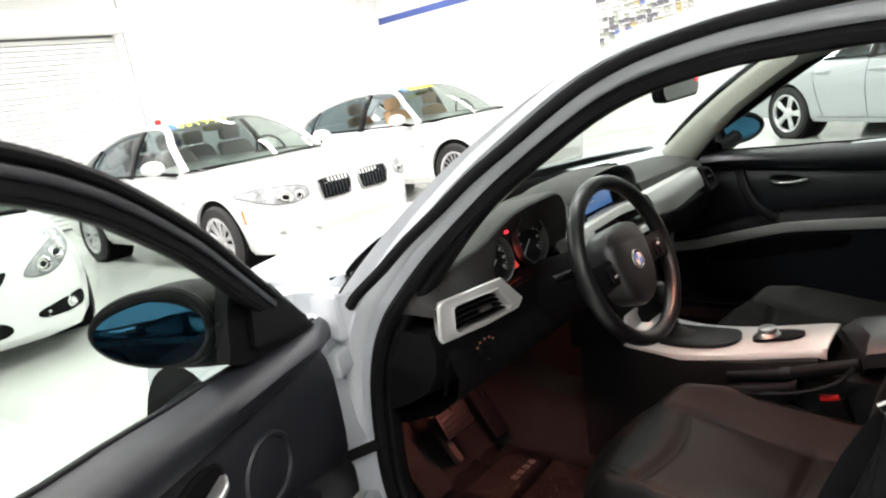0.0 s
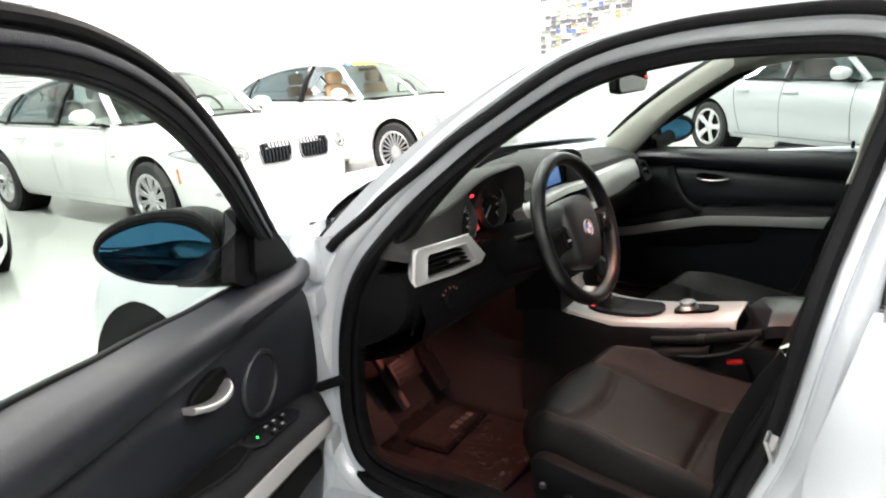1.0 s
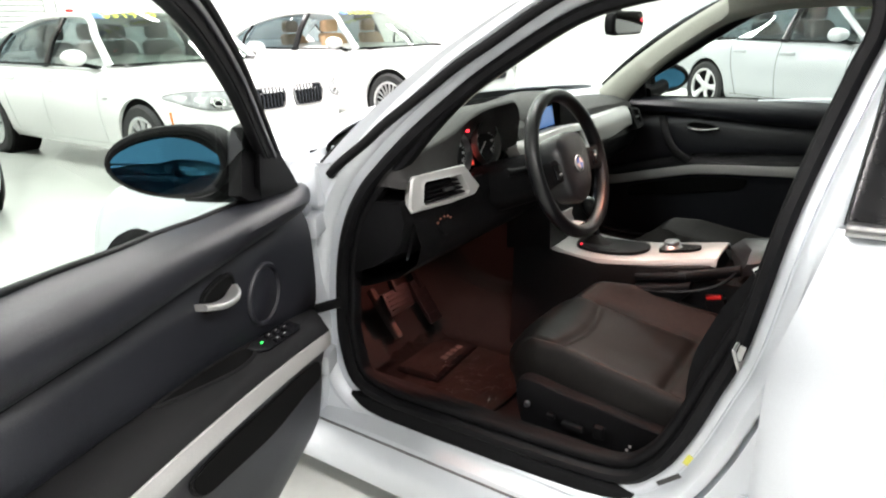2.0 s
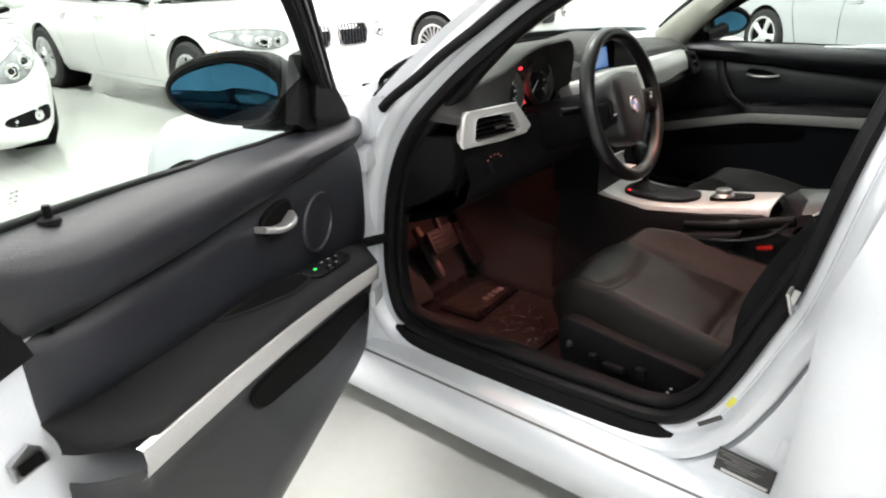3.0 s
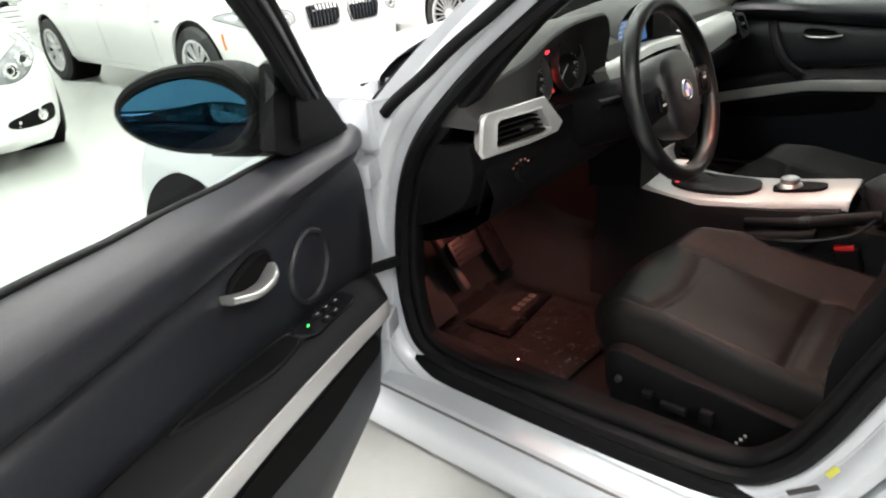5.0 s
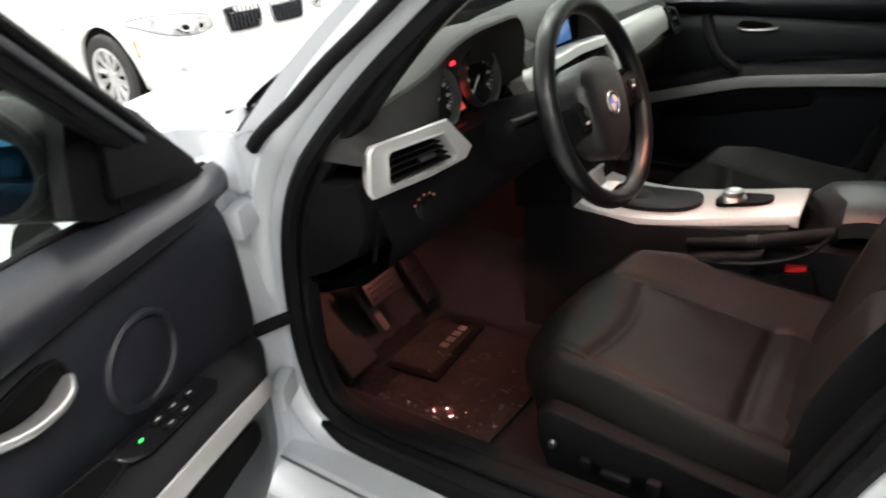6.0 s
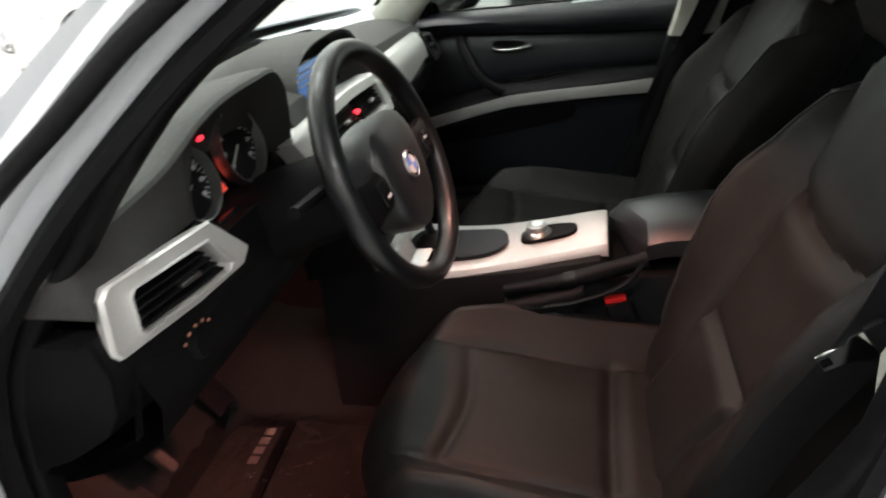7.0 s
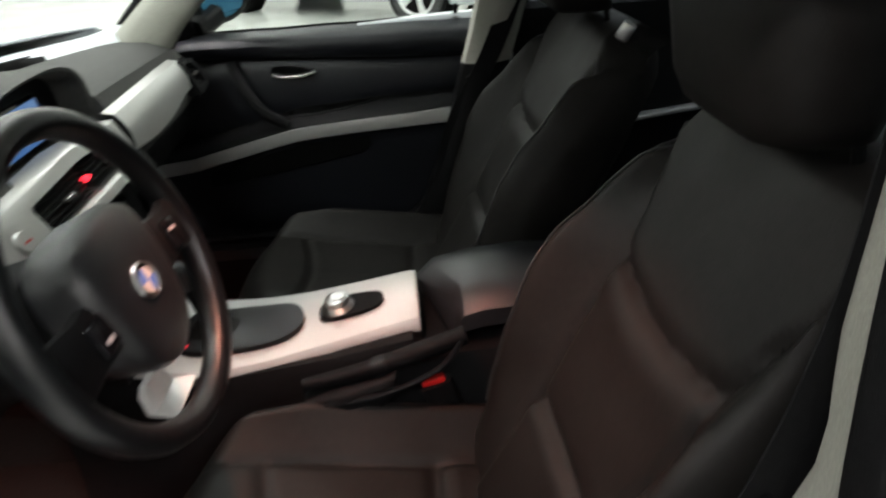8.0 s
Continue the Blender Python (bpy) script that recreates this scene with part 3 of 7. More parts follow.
    if price:
        o = A0.lerp(A1, 0.80) + Vector((0.06, 0, 0.05))
        d = (A1 - A0).normalized()
        mm = frame_m((o.x + 0.055, -0.30, o.z + 0.045), (0, 1, 0), (d.x, 0, d.z))
        P("price_strip", prism([(-0.34, -0.05), (-0.235, -0.05), (-0.235, 0.055), (-0.34, 0.055)], 0.003, mm, 0.0005), "sticker_blue", None, "blue price sticker on the windscreen")
        for i, ch in enumerate(price):
            spot = mm @ Matrix.Translation(((i - (len(price) - 1) / 2) * 0.098 + 0.02, 0, 0.005))
            if ch == "|":
                P("price_bar", prism([(-0.036, -0.045), (0.036, -0.045), (0.036, 0.05), (-0.036, 0.05)], 0.002, spot, 0.0005), "price_yellow")
            else:
                P("price_figure", text_bm(ch, 0.15, spot @ Matrix.Diagonal((1.15, 1, 1, 1))), "price_yellow")
    return car


def nose_x(spec, y, z):
    """Where the nose's surface lies for a width and height."""
    x, step = spec["fo"], 0.004
    while x > 0.0:
        if lerp_table(x, spec["zt"]) > z and side_y(spec, x, z) >= abs(y):
            return x
        x -= step
    return x


def on_nose(spec, s, outline, layers):
    """Rings of an outline of (y, z) points laid on the nose; layers: (scale about the middle, height over the surface)."""
    k = len(outline)
    cy, cz = sum(p[0] for p in outline) / k, sum(p[1] for p in outline) / k
    out = []
    for f, up in layers:
        row = []
        for p in outline:
            y, z = cy + (p[0] - cy) * f, cz + (p[1] - cz) * f
            row.append(Vector((nose_x(spec, y, z) + up, s * (y + up * 0.5), z)))
        out.append(row)
    return out


def disc(cy, cz, r, n=18):
    return [(cy + r * math.cos(2 * math.pi * i / n), cz + r * math.sin(2 * math.pi * i / n)) for i in range(n)]


def kidney_front(z0, kw, kh, lamp_shape, rings=True):
    def front(P, car, spec, paint):
        fo = spec["fo"]
        for s in (1, -1):
            sh = [(0.045 + kw / 2 * (1 + a), z0 + kh / 2 * b) for a, b in ((0.8, 1), (-0.8, 1), (-0.98, 0.7), (-1, 0.1), (-0.85, -0.8), (-0.65, -1), (0.65, -1), (0.85, -0.8), (1, 0.1), (0.98, 0.7))]
            sh = [(p.x, p.y) for p in spline([(a, b, 0) for a, b in sh], 3, True)]
            k = P("kidney_grille", loft(on_nose(spec, s, sh, ((1.0, -0.03), (1.0, 0.008), (0.75, 0.008), (0.5, 0.008), (0.25, 0.008), (0.05, 0.008)))), "dark")
            P("grille_frame", sweep(on_nose(spec, s, sh, ((1.0, 0.012),))[0], ring(0.008, 6), (1, 0, 0.2), True), "satin", k)
            for i in range(9):
                y = 0.045 + kw * (i + 0.5) / 9
                hh = kh * 0.5 * (0.95 - 0.2 * abs(2 * (i + 0.5) / 9 - 1) ** 4)
                P("slat", sweep([(nose_x(spec, y, z) + 0.014, s * y, z) for z in (z0 - hh, z0 - hh / 2, z0, z0 + hh / 2, z0 + hh)], rounded(0.010, 0.010, 0.002), (0, 1, 0)), "bar_metal", k)
            hl = [(p.x, p.y) for p in spline([(a, b, 0) for a, b in lamp_shape], 4, True)]
            base = P("headlamp", loft(on_nose(spec, s, hl, ((1.0, -0.04), (1.0, 0.004), (0.94, 0.006), (0.7, 0.006), (0.4, 0.006), (0.1, 0.006)))), "lamp_bowl", None, "clear headlamp with projector lenses")
            P("lens_edge", sweep(on_nose(spec, s, hl, ((1.01, 0.006),))[0], ring(0.004, 6), (0.3, 0, 1), True), "grey_int", base)
            for cy, r in ((0.585, 0.042), (0.685, 0.048)):
                P("projector", loft(on_nose(spec, s, disc(cy, z0 + 0.005, r), ((1.0, 0.006), (1.0, 0.018), (0.75, 0.020), (0.6, 0.012)))), "chrome", base)
                P("bulb_lens", loft(on_nose(spec, s, disc(cy, z0 + 0.005, r * 0.45), ((1.0, 0.012), (0.7, 0.020), (0.2, 0.024)))), "gloss_black", base)
            slot = [(p.x, p.y) for p in spline([(0.45, 0.36, 0), (0.75, 0.385, 0), (0.72, 0.42, 0), (0.50, 0.40, 0)], 3, True)]
            P("bumper_slot", loft(on_nose(spec, s, slot, ((1.0, -0.02), (1.0, 0.006)))), "satin")
            P("wing_badge", box(0.085, 0.006, 0.022, pose(-0.50, s * (side_y(spec, -0.50, 0.70) + 0.001), 0.70), 0.002), "satin")
            P("side_marker", sweep([(0.455, s * (side_y(spec, 0.455, 0.50) + 0.0), 0.50), (0.43, s * (side_y(spec, 0.43, 0.62) + 0.002), 0.62)], rounded(0.03, 0.012, 0.004), (0, s, 0)), "amber")
        low = [(p.x, p.y) for p in spline([(-0.42, 0.30, 0), (0.42, 0.30, 0), (0.36, 0.40, 0), (-0.36, 0.40, 0)], 4, True)]
        P("lower_intake", loft(on_nose(spec, 1, low, ((1.0, -0.03), (1.0, 0.005)))), "pale_grey")
        P("roundel", lathe([(0.0, 0.012), (0.03, 0.011), (0.041, 0.006), (0.042, 0.0)], frame_m((fo - 0.10, 0, lerp_table(fo - 0.10, spec["zt"]) + 0.02), (0, 1, 0), (-0.9, 0, 0.45)), 24), "chrome")
    return front


def saloon_spec(wb, fo, ro, w, h, r, cabin, bp, nose=0.62, hood=0.86, belt=0.98, deck=1.06, rim=0.225, roof_y=0.56):
    L = -wb - ro
    return dict(wb=wb, fo=fo, ro=ro, r=r, rim=rim, track=w - 0.125, cabin=cabin, bpillar=bp, roof=h - 0.055, roof_y=roof_y,
                w=[(L, w * 0.72), (L + 0.07, w * 0.84), (L + 0.3, w * 0.93), (-wb + 0.1, w * 0.99), (-1.2, w), (0.0, w * 0.985), (fo - 0.42, w * 0.955), (fo - 0.2, w * 0.87), (fo - 0.07, w * 0.74), (fo, w * 0.58)],
                zb=[(L, 0.36), (L + 0.25, 0.24), (-wb, 0.20), (0, 0.19), (fo - 0.2, 0.19), (fo - 0.05, 0.21), (fo, 0.27)],
                zt=[(L, deck - 0.16), (L + 0.06, deck - 0.03), (L + 0.2, deck), (cabin[3], deck - 0.03), (cabin[3] + 0.5, belt + 0.015), (-1.2, belt), (cabin[0] - 0.1, belt - 0.01), (cabin[0] + 0.2, belt - 0.045), (0.0, hood + 0.02), (fo - 0.4, hood - 0.06), (fo - 0.15, nose + 0.07), (fo - 0.04, nose + 0.01), (fo, nose - 0.08)])


LAMP_LONG = [(0.505, 0.700), (0.52, 0.668), (0.60, 0.640), (0.70, 0.636), (0.78, 0.650), (0.845, 0.690), (0.862, 0.738), (0.80, 0.780), (0.68, 0.784), (0.58, 0.772), (0.518, 0.748)]
SPEC5 = saloon_spec(2.97, 0.90, 1.10, 0.93, 1.46, 0.335, (-0.52, -1.22, -2.55, -3.25), -1.62, 0.80, 0.88, 0.99, 1.07)
SPEC7 = saloon_spec(3.13, 0.86, 1.10, 0.95, 1.48, 0.355, (-0.60, -1.32, -2.75, -3.45), -1.75, 0.80, 0.90, 1.0, 1.08, 0.25)
SPECA = saloon_spec(2.81, 0.85, 1.04, 0.915, 1.43, 0.335, (-0.50, -1.22, -2.45, -3.15), -1.55, 0.76, 0.86, 0.97, 1.04, 0.24)
SPECW = saloon_spec(2.85, 0.86, 1.04, 0.90, 1.45, 0.33, (-0.50, -1.20, -2.5, -3.2), -1.58, 0.74, 0.85, 0.96, 1.03)
SPECW["zb"] = [(x, z - 0.06 if x > 0.4 else z) for x, z in SPECW["zb"]]


def plain_front(P, car, spec, paint):
    fo = spec["fo"]
    skin = ((1.0, -0.03), (1.0, 0.006), (0.75, 0.006), (0.5, 0.006), (0.25, 0.006), (0.05, 0.006))
    grl = [(p.x, p.y) for p in spline([(-0.29, 0.72, 0), (0.29, 0.72, 0), (0.24, 0.55, 0), (-0.24, 0.55, 0)], 4, True)]
    g = P("grille", loft(on_nose(spec, 1, grl, skin)), "gloss_black")
    for k in range(6):
        z = 0.565 + 0.028 * k
        P("slat", sweep([(nose_x(spec, y, z) + 0.014, y, z) for y in (-0.27, -0.18, -0.09, 0, 0.09, 0.18, 0.27)], rounded(0.016, 0.014, 0.003), (0, 0, 1)), "chrome", g)
    low = [(p.x, p.y) for p in spline([(-0.24, 0.24, 0), (0.24, 0.24, 0), (0.21, 0.34, 0), (-0.21, 0.34, 0)], 4, True)]
    P("lower_intake", loft(on_nose(spec, 1, low, skin)), "black", None, "black lower air intake")
    for s in (1, -1):
        hl = spline([(0.43, 0.60, 0), (0.56, 0.575, 0), (0.68, 0.63, 0), (0.765, 0.74, 0), (0.745, 0.815, 0), (0.64, 0.785, 0), (0.50, 0.69, 0)], 4, True)
        hl = [(p.x, p.y) for p in hl]
        base = P("headlamp", loft(on_nose(spec, s, hl, ((1.0, -0.05), (1.0, 0.004), (0.95, 0.008), (0.7, 0.008), (0.4, 0.008), (0.1, 0.008)))), "lamp_bowl", None, "large clear headlamp")
        P("lens_edge", sweep(on_nose(spec, s, hl, ((1.01, 0.006),))[0], ring(0.003, 6), (0.3, 0, 1), True), "grey_int", base)
        for cy, cz, r in ((0.55, 0.645, 0.048), (0.655, 0.70, 0.052)):
            P("projector", loft(on_nose(spec, s, disc(cy, cz, r), ((1.0, 0.008), (1.0, 0.024), (0.75, 0.026), (0.6, 0.014)))), "chrome", base)
            P("bulb_lens", loft(on_nose(spec, s, disc(cy, cz, r * 0.45), ((1.0, 0.014), (0.7, 0.024), (0.2, 0.028)))), "gloss_black", base)
        P("reflector_edge", sweep(on_nose(spec, s, [(0.50, 0.615), (0.60, 0.665), (0.69, 0.74), (0.72, 0.785)], ((1.0, 0.012),))[0], ring(0.006, 6), (0.3, 0, 1)), "chrome", base)
        sl = [(p.x, p.y) for p in spline([(0.44, 0.325, 0), (0.49, 0.290, 0), (0.70, 0.285, 0), (0.755, 0.315, 0), (0.755, 0.385, 0), (0.69, 0.390, 0), (0.50, 0.360, 0)], 3, True)]
        slot = P("bumper_slot", loft(on_nose(spec, s, sl, skin)), "black", None, "black fog lamp recess")
        P("fog_lamp", loft(on_nose(spec, s, disc(0.655, 0.342, 0.036), ((1.0, 0.006), (1.0, 0.022), (0.7, 0.024), (0.4, 0.014)))), "chrome", slot)


def no_front(P, car, spec, paint):
    fo = spec["fo"]
    P("grille", loft([[(fo - 0.02 + dx, y, 0.5 + z) for y, z in rounded(0.7, 0.42, 0.06)] for dx in (-0.05, 0.025)]), "gloss_black")


sedan(pose(-3.25, 2.34, 0, 0, 0, -1), "white", SPEC5, "white executive saloon with twin chrome grilles and a price strip", "grey_int", (10, "double"), kidney_front(0.685, 0.35, 0.18, LAMP_LONG), price="$31990")
sedan(pose(-2.95, 5.47, 0, 0, 0, -4), "white", SPEC7, "large white saloon with tan seats and an open window", "tan", (20, "single"), kidney_front(0.68, 0.30, 0.2, LAMP_LONG), open_window=True, price="|||||")
sedan(pose(2.63, 6.96, 0, 0, 0, -37), "audi", SPECA, "silver saloon with five-spoke alloy wheels, parked broadside", "grey_int", (5, "single"), no_front, "tint", price="||||")
sedan(pose(-3.69, -0.55, 0, 0, 0, -9), "white", SPECW, "white saloon with a large swept-back headlamp", "tan", (10, "single"), plain_front)

sedan(pose(2.9, -4.0, 0, 0, 0, 3), "dark_paint", SPECA, "dark blue saloon parked across from the open door", "grey_int", (5, "single"), no_front)

# ---- the silver car with its driver's door open ----
hero = root("silver_car", pose(1.83, 0, 0), "silver compact saloon with its driver door wide open", "car")


def H(name, bm, mat, parent=None, label="", smooth=38):
    return part(name, bm, mat, parent or hero, label, smooth)


FRONT = dict(w=[(-0.33, 0.47), (-0.27, 0.60), (-0.13, 0.72), (0.1, 0.805), (0.45, 0.868), (1.06, 0.89)],
             zb=[(-0.33, 0.27), (-0.28, 0.21), (-0.1, 0.19), (1.06, 0.18)],
             zt=[(-0.33, 0.50), (-0.29, 0.60), (-0.18, 0.69), (0.1, 0.795), (0.45, 0.885), (0.75, 0.948), (0.92, 0.978), (0.99, 0.985), (1.03, 0.975), (1.06, 0.945)])
REAR = dict(w=[(2.93, 0.885), (3.3, 0.87), (3.7, 0.80), (3.9, 0.70), (3.98, 0.55)],
            zb=[(2.93, 0.18), (3.6, 0.22), (3.98, 0.33)],
            zt=[(2.93, 1.0), (3.3, 1.04), (3.75, 1.05), (3.93, 1.0), (3.98, 0.88)])
front_cut = [drum(0.45, 0.368, 0.366, s * 0.58, s * 1.2) for s in (1, -1)] + [at(0.93, 0, 0.72, 0.56, 1.50, 1.0, 0)]
for s in (1, -1):
    H("wing_corner", at(1.055, s * 0.778, 0.925, 0.085, 0.075, 0.10, 0.012), "silver", None, "silver inner corner of the wing")
rear_cut = [drum(3.21, 0.32, 0.36, s * 0.58, s * 1.2) for s in (1, -1)]
H("front_body", cut(lower_body(FRONT, -0.33, 1.06, 44), front_cut), "silver", None, "silver painted wings and nose", 30)
H("rear_body", cut(lower_body(REAR, 2.93, 3.98, 36), rear_cut), "silver", None, "silver painted rear wings and boot", 30)
for wx in (0.45, 3.21):
    for s in (1, -1):
        H("wheel_liner", drum(wx, 0.368 if wx < 1 else 0.32, 0.364 if wx < 1 else 0.358, s * 0.585, s * 0.84), "dark")
        w_ = wheel(hero, Matrix.Translation((wx, s * 0.765, 0.315)) @ pose(0, 0, 0, -90 * s, 0, 0), 0.315, 0.215, 0.205, 7, "single")
        w_.matrix_parent_inverse = hero.matrix_basis.inverted()

# bonnet: a separate crowned sheet with a shut line round it
rows = []
for i in range(21):
    t = i / 20
    row = []
    for j in range(41):
        v = -1 + 2 * j / 40
        v = math.sin(v * math.pi / 2)
        x = -0.22 + t * (1.085 - 0.25 * (1 - v * v) + 0.22)
        y = v * (0.60 + 0.165 * t) * (1 - 0.10 * (1 - t) ** 2)
        z = lerp_table(x, [(-0.22, 0.685), (-0.18, 0.705), (0.1, 0.815), (0.45, 0.905), (0.75, 0.962), (1.085, 1.010)]) + 0.052 * (1 - v * v) * min(1, 0.4 + t) - 0.02 * (1 - t) ** 6
        row.append((x, y, z))
    a, b = row[0], row[-1]
    rows.append([(a[0], a[1] - 0.004, a[2] - 0.075), (a[0], a[1] - 0.003, a[2] - 0.008)] + row + [(b[0], b[1] + 0.003, b[2] - 0.008), (b[0], b[1] + 0.004, b[2] - 0.075)])
bm = bmesh.new()
grid(bm, rows)
solid(H("bonnet", bm, "silver", None, "silver bonnet"), 0.006)
bonnet_edge = rows[-1][2:-2]

# windscreen with the black scuttle in front of it
VS = [-1 + 2 * j / 20 for j in range(21)]
ws_base = [Vector((1.10 - 0.17 * (1 - v * v), 0.785 * v, 0.945 + 0.06 * (1 - v * v))) for v in VS]
ws_top = [Vector((1.70 - 0.07 * (1 - v * v), 0.60 * v, 1.345 + 0.045 * (1 - v * v))) for v in VS]
rows = [[a.lerp(b, t) + Vector((-0.03, 0, 0.035)) * (4 * t * (1 - t)) for a, b in zip(ws_base, ws_top)] for t in [i / 8 for i in range(9)]]
bm = bmesh.new()
grid(bm, rows)
H("windscreen", bm, "screen_glass")
bm = bmesh.new()
grid(bm, [[p + Vector((dx - slant * abs(p.y), 0, dz)) for p in ws_base[3:-3]] for dx, slant, dz in ((-0.10, 0.02, -0.045), (-0.05, 0, -0.022), (-0.012, 0, 0.0), (0.03, 0, 0.012), (0.05, 0, -0.03))])
solid(H("scuttle_panel", bm, "black", None, "black plastic scuttle panel"), 0.006)
# black sheet for the shade behind the bonnet, and the painted corner pieces beside it
bonnet_edge = [Vector(p) for p in bonnet_edge]
gape = [1 - abs(-1 + 2 * j / 40) ** 5 for j in range(41)]
bm = bmesh.new()
grid(bm, [[p + Vector((dx, 0, dz - 0.004 - 0.026 * g)) for p, g in zip(bonnet_edge, gape)] for dx, dz in ((-0.05, -0.014), (0.0, -0.004), (0.028, -0.014), (0.07, -0.05))])
H("bonnet_gap_seal", bm, "rubber", None, "black sheet painting the shade in the gap behind the bonnet")
for half in (slice(0, 14), slice(27, 41)):
    bm = bmesh.new()
    grid(bm, [[p + Vector((dx + 0.010 * (1 - g), 0, dz - 0.024 * g)) for p, g in zip(bonnet_edge[half], gape[half])] for dx, dz in ((0.008, -0.012), (0.010, -0.002), (0.020, 0.0), (0.048, -0.002), (0.085, -0.022))])
    H("screen_base_cover", bm, "silver", None, "silver corner piece at the foot of the windscreen")
for y0, y1 in ((-0.55, -0.02), (-0.05, 0.55)):
    p0 = Vector((1.10 - 0.17 * (1 - (y0 / 0.785) ** 2) - 0.02, y0, 0.962))
    p1 = Vector((1.10 - 0.17 * (1 - (y1 / 0.785) ** 2), y1, 0.985))
    H("wiper", sweep([p0 + Vector((-0.03, 0, -0.03)), p0, p0.lerp(p1, 0.5) + Vector((-0.02, 0, 0.02)), p1], rounded(0.016, 0.012, 0.004), (0, 0, 1)), "black")

# roof and rear window
roof_lines = [(1.68, 0.615, 1.338, 0.05), (1.9, 0.612, 1.362, 0.052), (2.2, 0.61, 1.366, 0.055), (2.5, 0.60, 1.352, 0.055), (2.72, 0.585, 1.325, 0.05)]
rows = [[Vector((x - (0.07 if k == 0 else 0.0) * (1 - v * v) + (0.05 if k == 4 else 0) * (1 - v * v), y * v, z + c * (1 - v * v))) for v in VS] for k, (x, y, z, c) in enumerate(roof_lines)]
rows = [[Vector(p) for p in col] for col in zip(*[spline([r[j] for r in rows], 5) for j in range(len(VS))])]
bm = bmesh.new()
grid(bm, rows)
solid(H("roof", bm, "silver", None, "silver roof panel"), 0.012)
bm = bmesh.new()
grid(bm, [[p + Vector((0, -p.y * 0.06, -0.035)) for p in r] for r in rows])
H("headlining", bm, "grey_liner", None, "pale grey cloth headlining")
rw_top = rows[-1]
rw_bot = [Vector((3.28 + 0.10 * (1 - v * v), 0.66 * v, 1.045 + 0.01 * (1 - v * v))) for v in VS]
bm = bmesh.new()
grid(bm, [[a.lerp(b, t) + Vector((0.01, 0, 0.04)) * (4 * t * (1 - t)) for a, b in zip(rw_top, rw_bot)] for t in [i / 6 for i in range(7)]])
H("rear_window", bm, "privacy")

# the door opening: outline in side view, counter-clockwise from the sill's rear
APERTURE = [(1.79, 0.418), (1.62, 0.405), (1.40, 0.400), (1.22, 0.400), (1.125, 0.43), (1.095, 0.52), (1.094, 0.62), (1.112, 0.75), (1.150, 0.855), (1.21, 0.94), (1.283, 1.024), (1.37, 1.103), (1.456, 1.170), (1.614, 1.265), (1.763, 1.301), (1.90, 1.309), (2.02, 1.305), (2.075, 1.286), (2.085, 1.238), (2.064, 1.16), (2.020, 0.986), (1.978, 0.756), (1.945, 0.655), (1.905, 0.548), (1.86, 0.468)]


def side_in(z):
    """Half width at the door seals."""
    return 0.76 - max(0.0, z - 0.93) * 0.42


edge = spline([(x, 0, z) for x, z in APERTURE], 5, True)
n_edge = len(edge)
outward = []
for i in range(n_edge):
    t = edge[(i + 1) % n_edge] - edge[i - 1]
    outward.append(Vector((-t.z, 0, t.x)).normalized())
mid_pt = Vector((1.6, 0, 0.85))
outward = [o if o.dot(e - mid_pt) > 0 else -o for o, e in zip(outward, edge)]


def rim_line(s, off, dy):
    """A line round the opening, moved outward in the side plane and dy toward the outside."""
    out = []
    for e, o in zip(edge, outward):
        p = e + o * off
        out.append(Vector((p.x, s * (side_in(e.z) + dy), p.z)))
    return out


